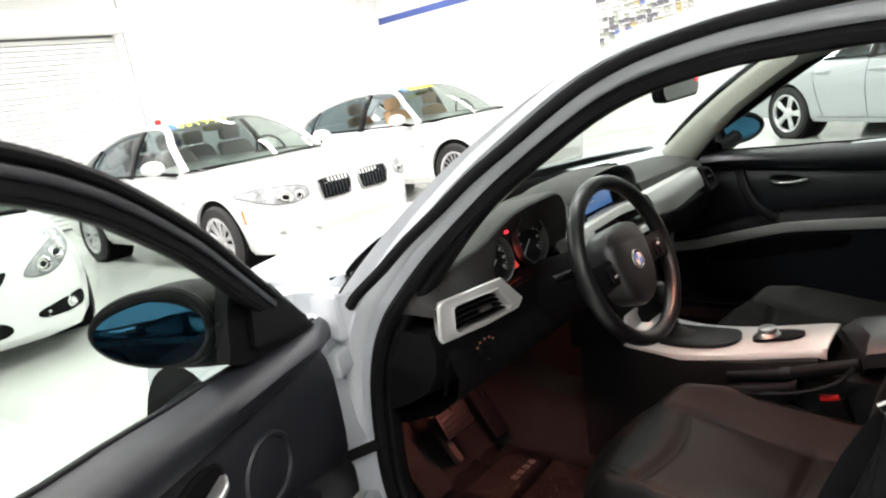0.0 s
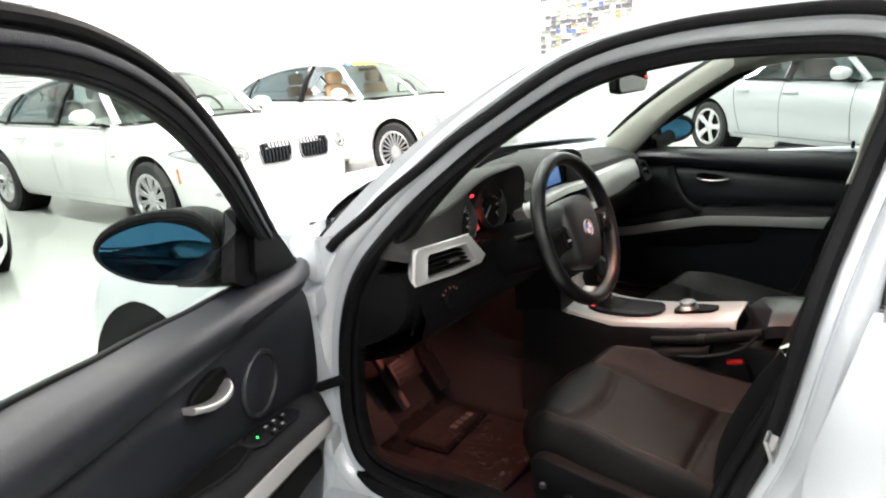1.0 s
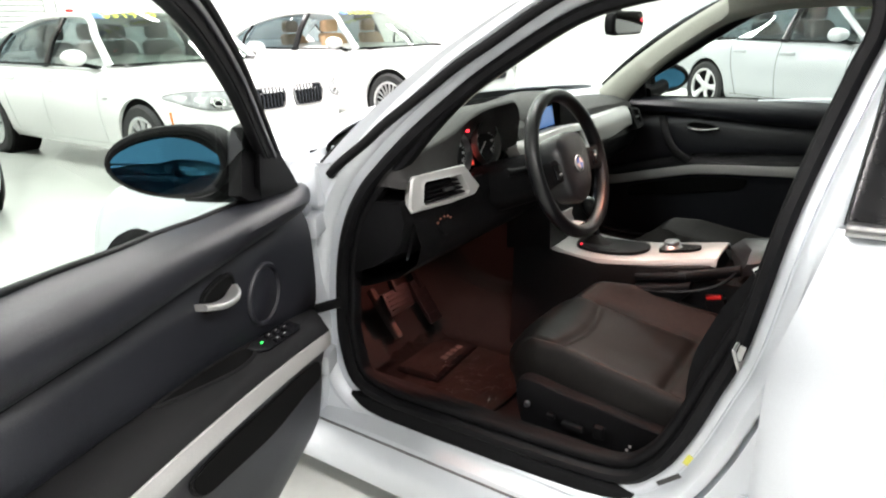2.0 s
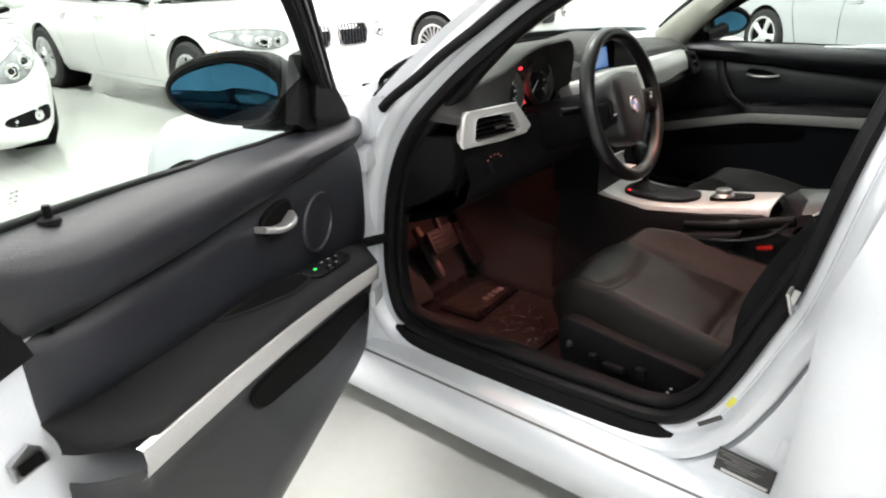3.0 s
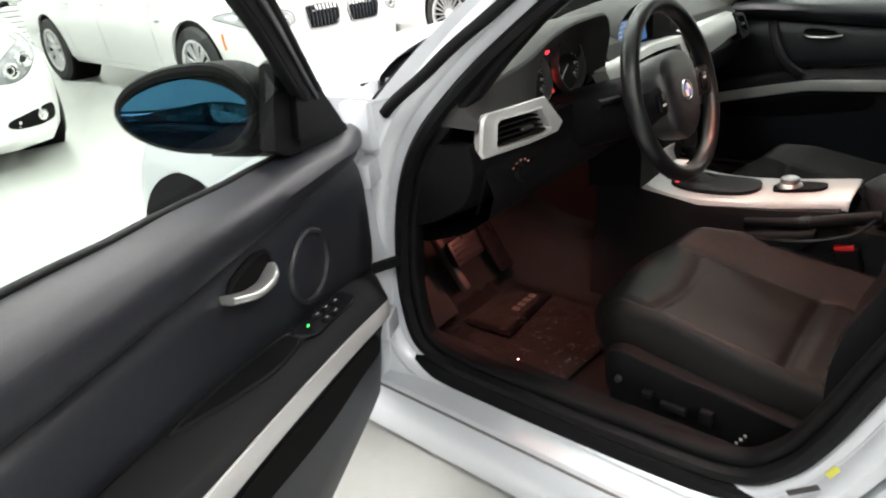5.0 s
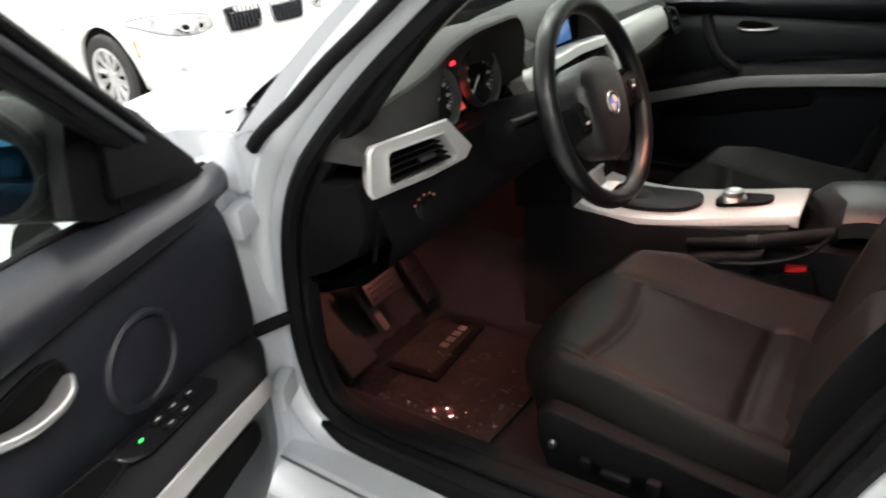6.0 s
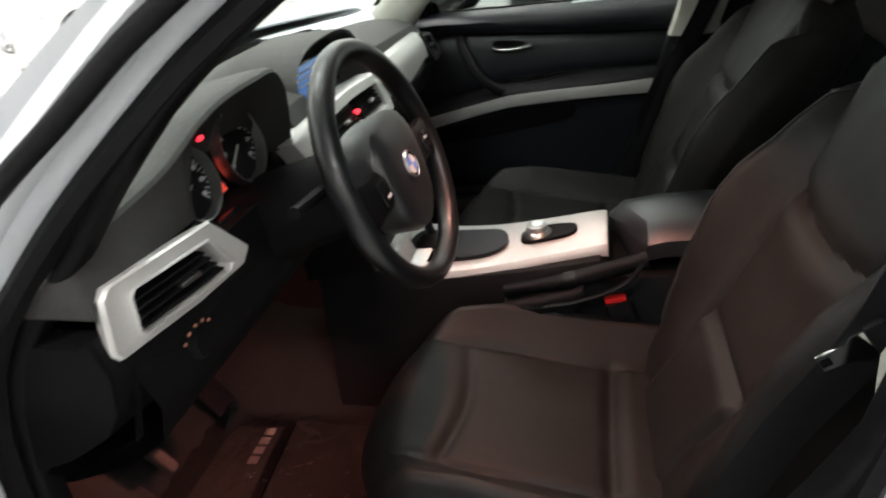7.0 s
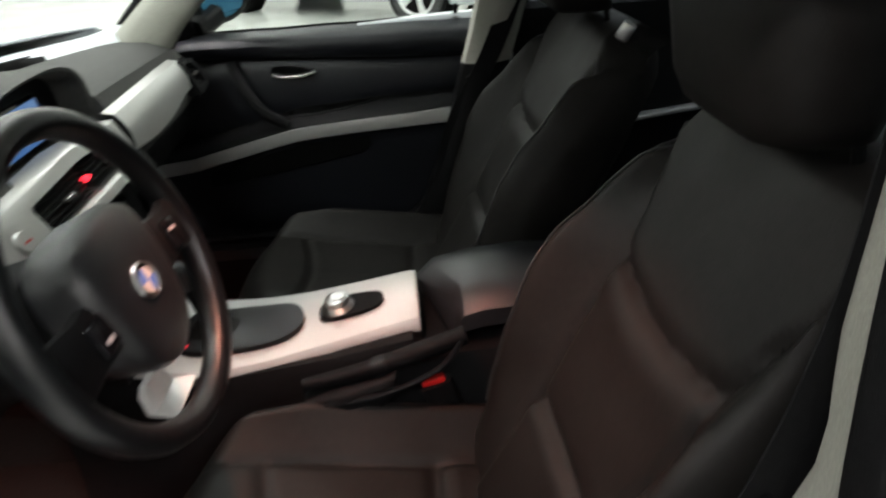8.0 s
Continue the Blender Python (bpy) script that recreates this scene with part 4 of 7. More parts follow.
def body_side(s):
    # painted return round the opening; the sill's part is hidden below its cover
    rows = [rim_line(s, off, dy) for off, dy in ((-0.002, -0.020), (0.0, -0.012), (0.010, 0.0), (0.026, 0.008), (0.034, 0.010), (0.040, 0.026), (0.055, 0.036), (0.072, 0.034))]
    bm = bmesh.new()
    grid(bm, [list(r) for r in zip(*rows)], close_v=True)
    H("door_frame", bm, "silver", None, "silver painted door opening frame")
    # soft rubber seal
    H("door_seal", sweep(rim_line(s, 0.0, 0.004), [(-0.012, -0.014), (0.008, -0.017), (0.014, -0.004), (0.009, 0.012), (-0.003, 0.015), (-0.013, 0.006)], (0, s, 0), True), "rubber", None, "soft black rubber door seal")
    lift = [min(1.0, max(0.0, (e.z - (0.72 if e.x > 1.9 else 1.0)) / 0.12)) for e in edge]
    H("inner_seal_trim", sweep([a.lerp(b, k) for a, b, k in zip(rim_line(s, -0.022, -0.018), rim_line(s, -0.004, -0.004), lift)], rounded(0.020, 0.036, 0.008), (0, s, 0), True), "black")
    # second seal line along pillar and roof
    top = []
    for e, o in zip(edge, outward):
        if e.z > (0.905 if e.x < 1.9 else 1.25) and e.x < 2.06:
            p = e + o * lerp_table(e.x, [(1.18, 0.074), (1.26, 0.052), (1.36, 0.041), (1.5, 0.036), (1.75, 0.044), (2.06, 0.05)])
            top.append(Vector((p.x, s * (side_in(e.z) + 0.038), p.z)))
    top.sort(key=lambda p: p.x)
    H("roof_seal", sweep(top, rounded(0.020, 0.020, 0.007), (0, s, 0)), "rubber", None, "black rubber strip along pillar and roof")
    # pillar and roof rail outside that seal, up to the windscreen and roof
    a = [p for p, e in zip(rim_line(s, 0.070, 0.034), edge) if e.z > (0.93 if e.x < 1.9 else 1.25) and e.x < 2.06]
    a.sort(key=lambda p: p.x)
    b = []
    for p in a:
        if p.x < 1.64:
            t = (p.x - a[0].x) / (1.64 - a[0].x)
            q = Vector((1.075, 0.80 * s, 0.945)).lerp(Vector((1.70, 0.60 * s, 1.350)), t) + Vector((-0.03, 0, 0.035)) * (4 * t * (1 - t))
        else:
            q = Vector((p.x, s * 0.606, 1.352 + 0.012 * min(1, (p.x - 1.64) / 0.3)))
        b.append(q)
    bm = bmesh.new()
    grid(bm, [a, [p.lerp(q, 0.5) + Vector((-0.006, s * 0.012, 0.010)) for p, q in zip(a, b)], b])
    H("pillar_skin", bm, "silver", None, "silver windscreen pillar and roof rail")
    H("screen_seal", sweep(b, rounded(0.018, 0.014, 0.005), (0, s, 0.3)), "rubber")
    # sill and lower wing
    prof = [(0.770, 0.362), (0.800, 0.358), (0.836, 0.352), (0.850, 0.334), (0.868, 0.318), (0.874, 0.29), (0.868, 0.25), (0.835, 0.20), (0.70, 0.17), (0.66, 0.17)]
    bm = bmesh.new()
    grid(bm, [[(x, s * y, z) for y, z in prof] for x in [0.80 + 2.16 * i / 20 for i in range(21)]])
    H("sill", bm, "silver", None, "silver outer sill below the doors")
    H("sill_seam", sweep([(x, s * 0.8445, 0.343) for x in (1.04, 1.5, 2.02)], rounded(0.005, 0.004, 0.001), (0, 0, 1)), "grey_int")
    # black sill cover
    prof = [(0.66, 0.30), (0.665, 0.39), (0.685, 0.412), (0.735, 0.410), (0.757, 0.405), (0.778, 0.392), (0.786, 0.366), (0.784, 0.352)]
    bm = bmesh.new()
    xs = [1.105, 1.12, 1.16] + [1.2 + 0.56 * i / 8 for i in range(9)] + [1.80, 1.83]
    grid(bm, [[(x, s * y, z) for y, z in prof] for x in xs])
    H("sill_cover", bm, "black", None, "black plastic sill cover")
    for k in range(3):
        H("sill_mark", at(1.345 + 0.014 * k, s * 0.722, 0.4118, 0.009, 0.014, 0.0012, 0.0003), "semi_gloss")
    H("sill_ridge", sweep([(1.13, s * 0.748, 0.412), (1.82, s * 0.748, 0.416)], rounded(0.016, 0.012, 0.004), (0, 0, 1)), "black")
    # hinge pillar behind the wing
    bm = bmesh.new()
    back = [p for p, e in zip(rim_line(s, 0.060, 0.034), edge) if e.x < 1.22 and 0.41 < e.z < 0.96]
    back.sort(key=lambda p: p.z)
    grid(bm, [back, [Vector((p.x - 0.03, s * 0.80, p.z)) for p in back], [Vector((1.02, s * 0.815, p.z)) for p in back], [Vector((0.99, s * 0.83, p.z)) for p in back], [Vector((0.98, s * 0.86, p.z)) for p in back]])
    H("hinge_pillar", bm, "silver", None, "silver front door pillar")
    # centre pillar skin: from the opening's rear edge to the rear door
    xr = lambda z: 2.050 + max(0, z - 0.78) * 0.26
    rows = []
    order = sorted([i for i in range(n_edge) if (edge[i].x > 1.70 and edge[i].z < 0.5) or (edge[i].x > 1.85 and edge[i].z < 1.28)], key=lambda i: (edge[i].z if edge[i].x > 1.80 else 0.2) + 0.001 * edge[i].x)
    for i in order:
        e, o = edge[i], outward[i]
        reach = 0.4
        for k in range(120):
            q = e + o * (0.004 * k)
            if q.x > xr(q.z) or q.z < 0.357:
                reach = 0.004 * k
                break
        reach = max(reach, 0.074)
        row = []
        for off, dy in ((0.030, 0.012), (0.036, 0.002), (0.046, 0.000), (0.051, 0.022), (0.058, 0.030), (0.066, 0.030), (0.070, 0.010), (0.078, 0.010), (0.083, 0.032), (0.083 + max(0.0, reach - 0.083) * 0.5, 0.036), (0.083 + max(0.0, reach - 0.083) * 0.85, 0.040), (reach + 0.012, 0.040)):
            off = min(off, reach + 0.012)
            p = e + o * off
            row.append(Vector((p.x, s * (side_in(p.z) + dy), p.z)))
        rows.append(row)
    bm = bmesh.new()
    grid(bm, rows)
    H("centre_pillar", bm, "silver", None, "silver centre pillar")


for s in (-1, 1):
    body_side(s)


SIDE = [(0.34, 0.862), (0.42, 0.874), (0.58, 0.884), (0.70, 0.884), (0.80, 0.876), (0.90, 0.856), (0.96, 0.842), (1.0, 0.832)]


def belt_z(x):
    return lerp_table(x, [(1.05, 0.935), (2.1, 0.985), (3.0, 1.01)])


def door_outer(s, xf, xr, name, parent, shift=None):
    """A door's curved outer skin between two edge curves, with a folded edge."""
    rows = []
    for i in range(13):
        row = []
        for j in range(15):
            f = j / 14
            z = 0.355 + (belt_z(xf(0.9) + (xr(0.9) - xf(0.9)) * i / 12) - 0.355) * f
            x = xf(z) + (xr(z) - xf(z)) * i / 12
            y = lerp_table(z, SIDE)
            row.append(Vector((x, s * y, z)))
        rows.append(row)
    bm = bmesh.new()
    grid(bm, rows)
    return bm


rear_front = lambda z: 2.032 + max(0, z - 0.78) * 0.26
rear_back = lambda z: 2.98 - 0.32 * max(0, 0.72 - z) ** 1.0 * 1.6 if z < 0.72 else 2.98
for s in (-1, 1):
    rd = H("rear_door", door_outer(s, rear_front, rear_back, "rear_door", hero), "silver", None, "silver rear door, closed")
    solid(rd, 0.035, -1 if s < 0 else -1)
    # rear side glass, frame and belt moulding
    rail_z = lambda x: 1.318 - 0.50 * max(0, x - 2.5) ** 2 - 0.0 * x
    rows = []
    for i in range(11):
        x = 2.11 + 0.85 * i / 10
        zb, zt = belt_z(x) - 0.02, max(belt_z(x), rail_z(x))
        rows.append([Vector((x, s * (0.815 - (z - 0.97) * 0.52), z)) for z in [zb + (zt - zb) * j / 4 for j in range(5)]])
    bm = bmesh.new()
    grid(bm, rows)
    H("rear_side_window", bm, "privacy", rd, "dark rear door window")
    H("belt_moulding", sweep([(x, s * 0.838, belt_z(x) + 0.002) for x in [2.095 + 0.89 * i / 8 for i in range(9)]], rounded(0.016, 0.026, 0.005), (0, s, 0)), "satin", rd, "satin moulding under the window")
    H("window_frame", sweep([(2.115, s * 0.815, 0.985), (2.128, s * 0.74, 1.13), (2.14, s * 0.665, 1.28), (2.17, s * 0.648, 1.318), (2.5, s * 0.64, 1.322), (2.75, s * 0.67, 1.28), (2.95, s * 0.74, 1.15), (2.98, s * 0.80, 1.02)], rounded(0.05, 0.03, 0.008), (0, s, 0)), "gloss_black", rd)
    H("door_handle", sweep([(2.72, s * 0.868, 0.86), (2.74, s * 0.905, 0.862), (2.88, s * 0.905, 0.868), (2.90, s * 0.868, 0.868)], rounded(0.022, 0.036, 0.009), (0, 0, 1)), "silver", rd)
    # quarter and roof rail behind
    H("rear_pillar", sweep(spline([(2.15, s * 0.645, 1.342), (2.5, s * 0.635, 1.345), (2.78, s * 0.66, 1.30), (3.05, s * 0.74, 1.16), (3.30, s * 0.80, 1.03)], 4), rounded(0.10, 0.05, 0.02), (0, s, 0.3)), "silver", None, "silver rear pillar")

# ---- the open driver's door, built shut with its hinge at the origin ----
DOOR = pose(1.07, -0.83, 0, 0, 0, -63.4)


def door_outline(inset=0.0):
    return [(0.0 + inset, 0.39), (0.06, 0.365 + inset), (0.5, 0.355 + inset), (0.93, 0.358 + inset), (1.0 - inset, 0.40), (1.012 - inset, 0.60), (1.02 - inset, 0.80), (1.03 - inset, 0.98), (0.7, 0.975), (0.3, 0.955), (0.0 + inset, 0.925)]


rows = []
for d, inset in ((0.005, 0.012), (0.0, 0.0), (-0.030, 0.0)):
    rows.append([(u, d, z) for u, z in door_outline(inset)])
door = H("driver_door", loft(rows), "silver", None, "silver driver door standing open")
door.matrix_basis = DOOR


def D(name, bm, mat, label="", smooth=38):
    if name in ("handle_cup", "cup_rim", "inner_handle"):
        for v in bm.verts:
            v.co.x, v.co.z = 0.493 + (v.co.x - 0.493) * 0.76, 0.871 + (v.co.z - 0.873) * 0.84
    return part(name, bm, mat, door, label, smooth)


bm = door_outer(-1, lambda z: 1.07, lambda z: 2.075 + max(0, z - 0.78) * 0.1, "skin", door)
bmesh.ops.translate(bm, vec=(-1.07, 0.83, 0), verts=bm.verts)
solid(D("outer_skin", bm, "silver"), 0.02)
top_z = lambda u: lerp_table(u, [(0.0, 0.932), (0.05, 0.938), (0.3, 0.965), (0.4, 0.974), (0.6, 0.994), (0.8, 1.014), (0.9, 1.023), (1.0, 1.032)])
seam_z = lambda u: lerp_table(u, [(0.0, 0.890), (0.15, 0.898), (0.4, 0.908), (0.67, 0.916), (0.95, 0.931)])
strip_z = lambda u: 0.600 + 0.277 * u - 0.074 * u * u
US = [0.0, 0.012, 0.03] + [0.06 + 0.80 * i / 22 for i in range(23)] + [0.880, 0.895, 0.910, 0.922, 0.932, 0.942, 0.950, 0.956, 0.960, 0.962]


def door_sheet(rows_of, US=US, soft=0.075, start=0.0, fade=0.0):
    """A sheet over the door's inside, drawn in at the hinge and over the last soft metres at the rear."""
    bm = bmesh.new()
    rows = []
    for u in US:
        u = start + u * (1 - start / 0.962)
        drop = min(1.0, (u - start) / 0.012) * min(1.0, max(0.0, (0.962 - u) / soft))
        k = (0.25 + 0.75 * drop ** 0.5) * (min(1.0, 0.32 + 0.68 * (u - start) / fade) if fade else 1.0)
        rows.append([(u, -0.004 + (v + 0.004) * k if v > 0 else v, z) for v, z in rows_of(u)])
    grid(bm, rows)
    return bm


roll = ((1.0, 0.012), (0.92, 0.031), (0.80, 0.047), (0.60, 0.055), (0.38, 0.053), (0.18, 0.043), (0.05, 0.026), (0.0, 0.008))
bm = door_sheet(lambda u: [(-0.012, top_z(u) - 0.004), (-0.004, top_z(u) + 0.004)] + [(v, seam_z(u) + (top_z(u) - seam_z(u)) * f) for f, v in roll])
for v in bm.verts:
    v.co.x += 0.050 * max(0.0, min(1.0, (v.co.z - 0.93) / 0.11)) * max(0.0, (v.co.x - 0.6) / 0.36)
    if v.co.y > 0.012:
        v.co.y = 0.012 + (v.co.y - 0.012) * min(1.0, 0.12 + v.co.x / 0.16)
D("upper_trim", bm, "door_trim", "charcoal grained vinyl top roll")
panel_z = lambda u, f: strip_z(u) + 0.046 + (seam_z(u) - strip_z(u) - 0.046) * f
# Black strip paints the shadow line under the roll's overhang.
D("seam_crease", sweep([(u, 0.0145, seam_z(u) + 0.0015) for u in US[3:-5]], ring(0.0055, 6), (0, 1, 0)), "black", "black strip painting the shade below the top roll")
D("middle_panel", door_sheet(lambda u: [(0.008, panel_z(u, 1.0) + 0.002), (0.014, panel_z(u, 0.96)), (0.022, panel_z(u, 0.88)), (0.027, panel_z(u, 0.75)), (0.029, panel_z(u, 0.5)), (0.029, panel_z(u, 0.25)), (0.026, panel_z(u, 0.08)), (0.020, panel_z(u, 0.0))], US, 0.075, 0.042), "door_trim", "charcoal grained door panel")
D("armrest", door_sheet(lambda u: [(0.018, strip_z(u) + 0.049), (0.030, strip_z(u) + 0.047), (0.050, strip_z(u) + 0.041), (0.074, strip_z(u) + 0.033), (0.086, strip_z(u) + 0.026), (0.091, strip_z(u) + 0.019), (0.088, strip_z(u) + 0.014)], US, 0.05, 0.042, 0.13), "door_low", "dark armrest ledge")
D("trim_strip", door_sheet(lambda u: [(0.085, strip_z(u) + 0.018), (0.092, strip_z(u) + 0.015), (0.094, strip_z(u)), (0.090, strip_z(u) - 0.018), (0.083, strip_z(u) - 0.022)], US[:-4], 0.012, 0.042, 0.13), "alu", "brushed aluminium trim strip")
D("lower_panel", door_sheet(lambda u: [(0.083, strip_z(u) - 0.020), (0.077, strip_z(u) - 0.026), (0.068, strip_z(u) - 0.06), (0.062, 0.52), (0.050, 0.45), (0.030, 0.405), (0.006, 0.385), (-0.02, 0.380)], US, 0.04, 0.042, 0.13), "door_trim", "charcoal plastic lower door panel")
D("trim_end", prism([(0.955, 0.918), (1.000, 0.916), (1.026, 0.938), (1.034, 1.0), (1.034, 1.036), (1.004, 1.039), (0.985, 1.012), (0.968, 0.962)], 0.034, frame_m((0, 0.014, 0), (1, 0, 0), (0, 0, 1)), 0.006), "rubber", "black cover at the door's rear corner")
# rubber and latch on the door's rear edge
D("edge_seal", sweep([(1.012, -0.018, 0.40), (1.018, -0.018, 0.55), (1.026, -0.018, 0.78), (1.036, -0.018, 0.925)], rounded(0.030, 0.020, 0.006), (1, 0, 0)), "rubber", "black rubber along the door's rear edge")
D("door_latch", prism([(0.968, 0.812), (1.006, 0.816), (1.008, 0.836), (0.985, 0.842), (0.974, 0.832)], 0.006, frame_m((0, 0.012, 0), (1, 0, 0), (0, 0, 1)), 0.003), "satin", "metal door latch")
D("latch_slot", prism([(0.976, 0.818), (1.002, 0.821), (1.002, 0.831), (0.978, 0.829)], 0.004, frame_m((0, 0.016, 0), (1, 0, 0), (0, 0, 1)), 0.001), "dark")
# pocket: near-black plate painting the shade inside, with a rolled lip
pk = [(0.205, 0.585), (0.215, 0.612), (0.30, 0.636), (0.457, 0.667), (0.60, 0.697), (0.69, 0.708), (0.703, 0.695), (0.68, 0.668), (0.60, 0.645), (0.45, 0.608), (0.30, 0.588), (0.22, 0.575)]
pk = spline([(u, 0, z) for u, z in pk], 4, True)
D("door_pocket", loft([[Vector((p.x, v, p.z)) for p in pk] for v in (0.045, 0.076)]), "dark", "near-black plate painting the shade inside the door pocket")
D("pocket_lip", sweep([Vector((p.x, 0.071, p.z)) for p in pk], ring(0.004, 6), (0, 1, 0), True), "black")
# inner handle over a dark plate that paints the shade of its cup
cup = spline([(u, 0, z) for u, z in ((0.425, 0.897), (0.416, 0.868), (0.43, 0.850), (0.49, 0.853), (0.54, 0.866), (0.552, 0.882), (0.535, 0.897), (0.475, 0.902))], 4, True)
D("handle_cup", loft([[Vector((p.x, v, p.z)) for p in cup] for v in (0.0, 0.0285)]), "dark", "near-black plate painting the shade of the handle recess")
D("cup_rim", sweep([Vector((p.x, 0.029, p.z)) for p in cup], ring(0.004, 6), (0, 1, 0), True), "black")
D("inner_handle", sweep(spline([(0.420, 0.026, 0.868), (0.440, 0.037, 0.864), (0.475, 0.043, 0.864), (0.525, 0.043, 0.872), (0.572, 0.035, 0.887)], 5), rounded(0.012, 0.024, 0.005), (0, 1, 0)), "bright_handle", "bright metal door handle")
# round speaker cover
sp = frame_m((0.325, 0.026, 0.808), (1, 0, 0.12), (-0.12, 0, 1))
D("speaker_cover", lathe([(0.0, 0.005), (0.052, 0.005), (0.056, 0.003), (0.058, 0.008), (0.064, 0.009), (0.068, 0.005), (0.068, -0.006)], sp @ pose(0, 0, 0, 180, 0, 0) @ Matrix.Diagonal((1.06, 0.84, 1, 1)), 36), "door_trim", "round speaker cover")
# switch pack on the armrest
ledge = lambda u, v: strip_z(u) + lerp_table(v, [(0.018, 0.049), (0.030, 0.047), (0.050, 0.041), (0.074, 0.033), (0.086, 0.026)])
pm = frame_m((0.335, 0.046, ledge(0.335, 0.046) + 0.001), (1, 0, 0.225), (0, 1, -0.32)) @ Matrix.Scale(0.80, 4)
pack = D("switch_pack", prism([(-0.125, -0.018), (-0.10, -0.024), (0.09, -0.024), (0.125, -0.012), (0.12, 0.012), (0.09, 0.022), (-0.10, 0.020), (-0.13, 0.008)], 0.005, pm, 0.002), "gloss_black", "glossy black window switch pack")
for du, dv in ((-0.062, -0.008), (-0.020, 0.010), (-0.018, -0.010), (0.022, 0.010), (0.024, -0.010)):
    b = pm @ Matrix.Translation((du, dv, 0.0065))
    part("window_switch", box(0.024, 0.011, 0.006, b, 0.0025), "black", pack)
    part("switch_mark", box(0.009, 0.0025, 0.0008, b @ Matrix.Translation((0, 0, 0.0036)), 0), "print", pack)
part("green_lamp", box(0.006, 0.004, 0.003, pm @ Matrix.Translation((0.075, -0.004, 0.0065)), 0.001), "green_led", pack, "small lit green lamp")
# armrest grip: dark plate on the ledge paints the shade of its dish
gr = spline([(u, v, 0) for u, v in ((0.425, 0.036), (0.44, 0.025), (0.54, 0.022), (0.66, 0.024), (0.685, 0.029), (0.62, 0.044), (0.52, 0.058), (0.44, 0.052))], 4, True)
D("armrest_grip", loft([[Vector((p.x, p.y, ledge(p.x, p.y) + k)) for p in gr] for k in (-0.008, 0.0015)]), "dark", "near-black plate painting the shade of the armrest pull grip")
D("grip_rim", sweep([Vector((p.x, p.y, ledge(p.x, p.y) + 0.001)) for p in gr], ring(0.003, 6), (0, 0, 1), True), "door_low")
# lock pin, window glass, belt seal
D("lock_pin", lathe([(0.0, 0.012), (0.004, 0.012), (0.0045, 0.004), (0.004, 0.0), (0.010, -0.001), (0.011, -0.005)], pose(0.891, 0.006, top_z(0.891) + 0.004), 12), "black")
D("belt_seal", sweep([(u, -0.009, top_z(u) + 0.004) for u in [0.02 + 0.98 * i / 14 for i in range(15)]], rounded(0.008, 0.011, 0.003), (0, 1, 0)), "rubber")
lean = lambda z: -0.03 + max(0.0, z - 0.93) * 0.42
fr = spline([(0.045, 0, 0.935), (0.16, 0, 1.008), (0.30, 0, 1.098), (0.44, 0, 1.188), (0.565, 0, 1.256), (0.65, 0, 1.294), (0.735, 0, 1.321), (0.82, 0, 1.336), (0.92, 0, 1.338), (1.01, 0, 1.318), (1.058, 0, 1.25), (1.055, 0, 1.10), (1.045, 0, 0.98)], 5)
fl = lambda off, dv: [Vector((p.x - t.z * off, lean(p.z) + dv, p.z + t.x * off)) for p, t in zip(fr, [(fr[min(i + 1, len(fr) - 1)] - fr[max(i - 1, 0)]).normalized() for i in range(len(fr))])]
D("window_frame", sweep(fl(0.0, 0.0), [(-0.016, -0.014), (0.012, -0.016), (0.021, -0.010), (0.021, 0.003), (0.012, 0.009), (-0.004, 0.011), (-0.017, 0.007)], (0, 1, 0)), "black", "black window frame")
D("frame_seal", sweep(fl(0.016, 0.010), ring(0.0075, 8), (0, 1, 0)), "rubber", "rubber seal round the frame")
D("frame_bead", sweep(fl(0.000, 0.012), rounded(0.010, 0.005, 0.002), (0, 1, 0)), "door_trim")
D("glass_run", sweep(fl(-0.018, -0.003), rounded(0.010, 0.016, 0.003), (0, 1, 0)), "rubber")
inner = fl(-0.016, -0.006)
rows = []
for p in inner[6:]:
    zb = top_z(min(1.0, max(0.02, p.x))) - 0.01
    rows.append([Vector((p.x, lean(z) - 0.01, z)) for z in [zb + (max(p.z, zb + 0.005) - zb) * j / 4 for j in range(5)]])
bm = bmesh.new()
grid(bm, rows)
D("window_pane", bm, "door_glass", "clear raised side window").visible_shadow = False
# etched marks near the rear corner of the pane
M["etch"] = material("etched_glass_mark", (0.24, 0.25, 0.24), 0.7)
D("etched_mark", lathe([(0.0026, 0.0003), (0.0036, 0.0003), (0.004, 0.0)], frame_m((0.962, lean(1.082) - 0.009, 1.082), (1, 0, 0), (0, 0.39, 0.92)), 16, closed=False), "etch")
for k in range(4):
    D("etched_mark", at(0.958 - 0.002 * k, lean(1.058) - 0.009 + 0.0020 * k, 1.056 + 0.0050 * k, 0.014 - 0.004 * (k % 2), 0.0005, 0.0010, 0), "etch")
for k in range(6):
    D("etched_mark", at(0.935 - 0.006 * (k % 2), lean(1.058) - 0.009 + 0.0018 * (k // 2), 1.056 + 0.0045 * (k // 2), 0.003, 0.0005, 0.0016, 0), "etch")
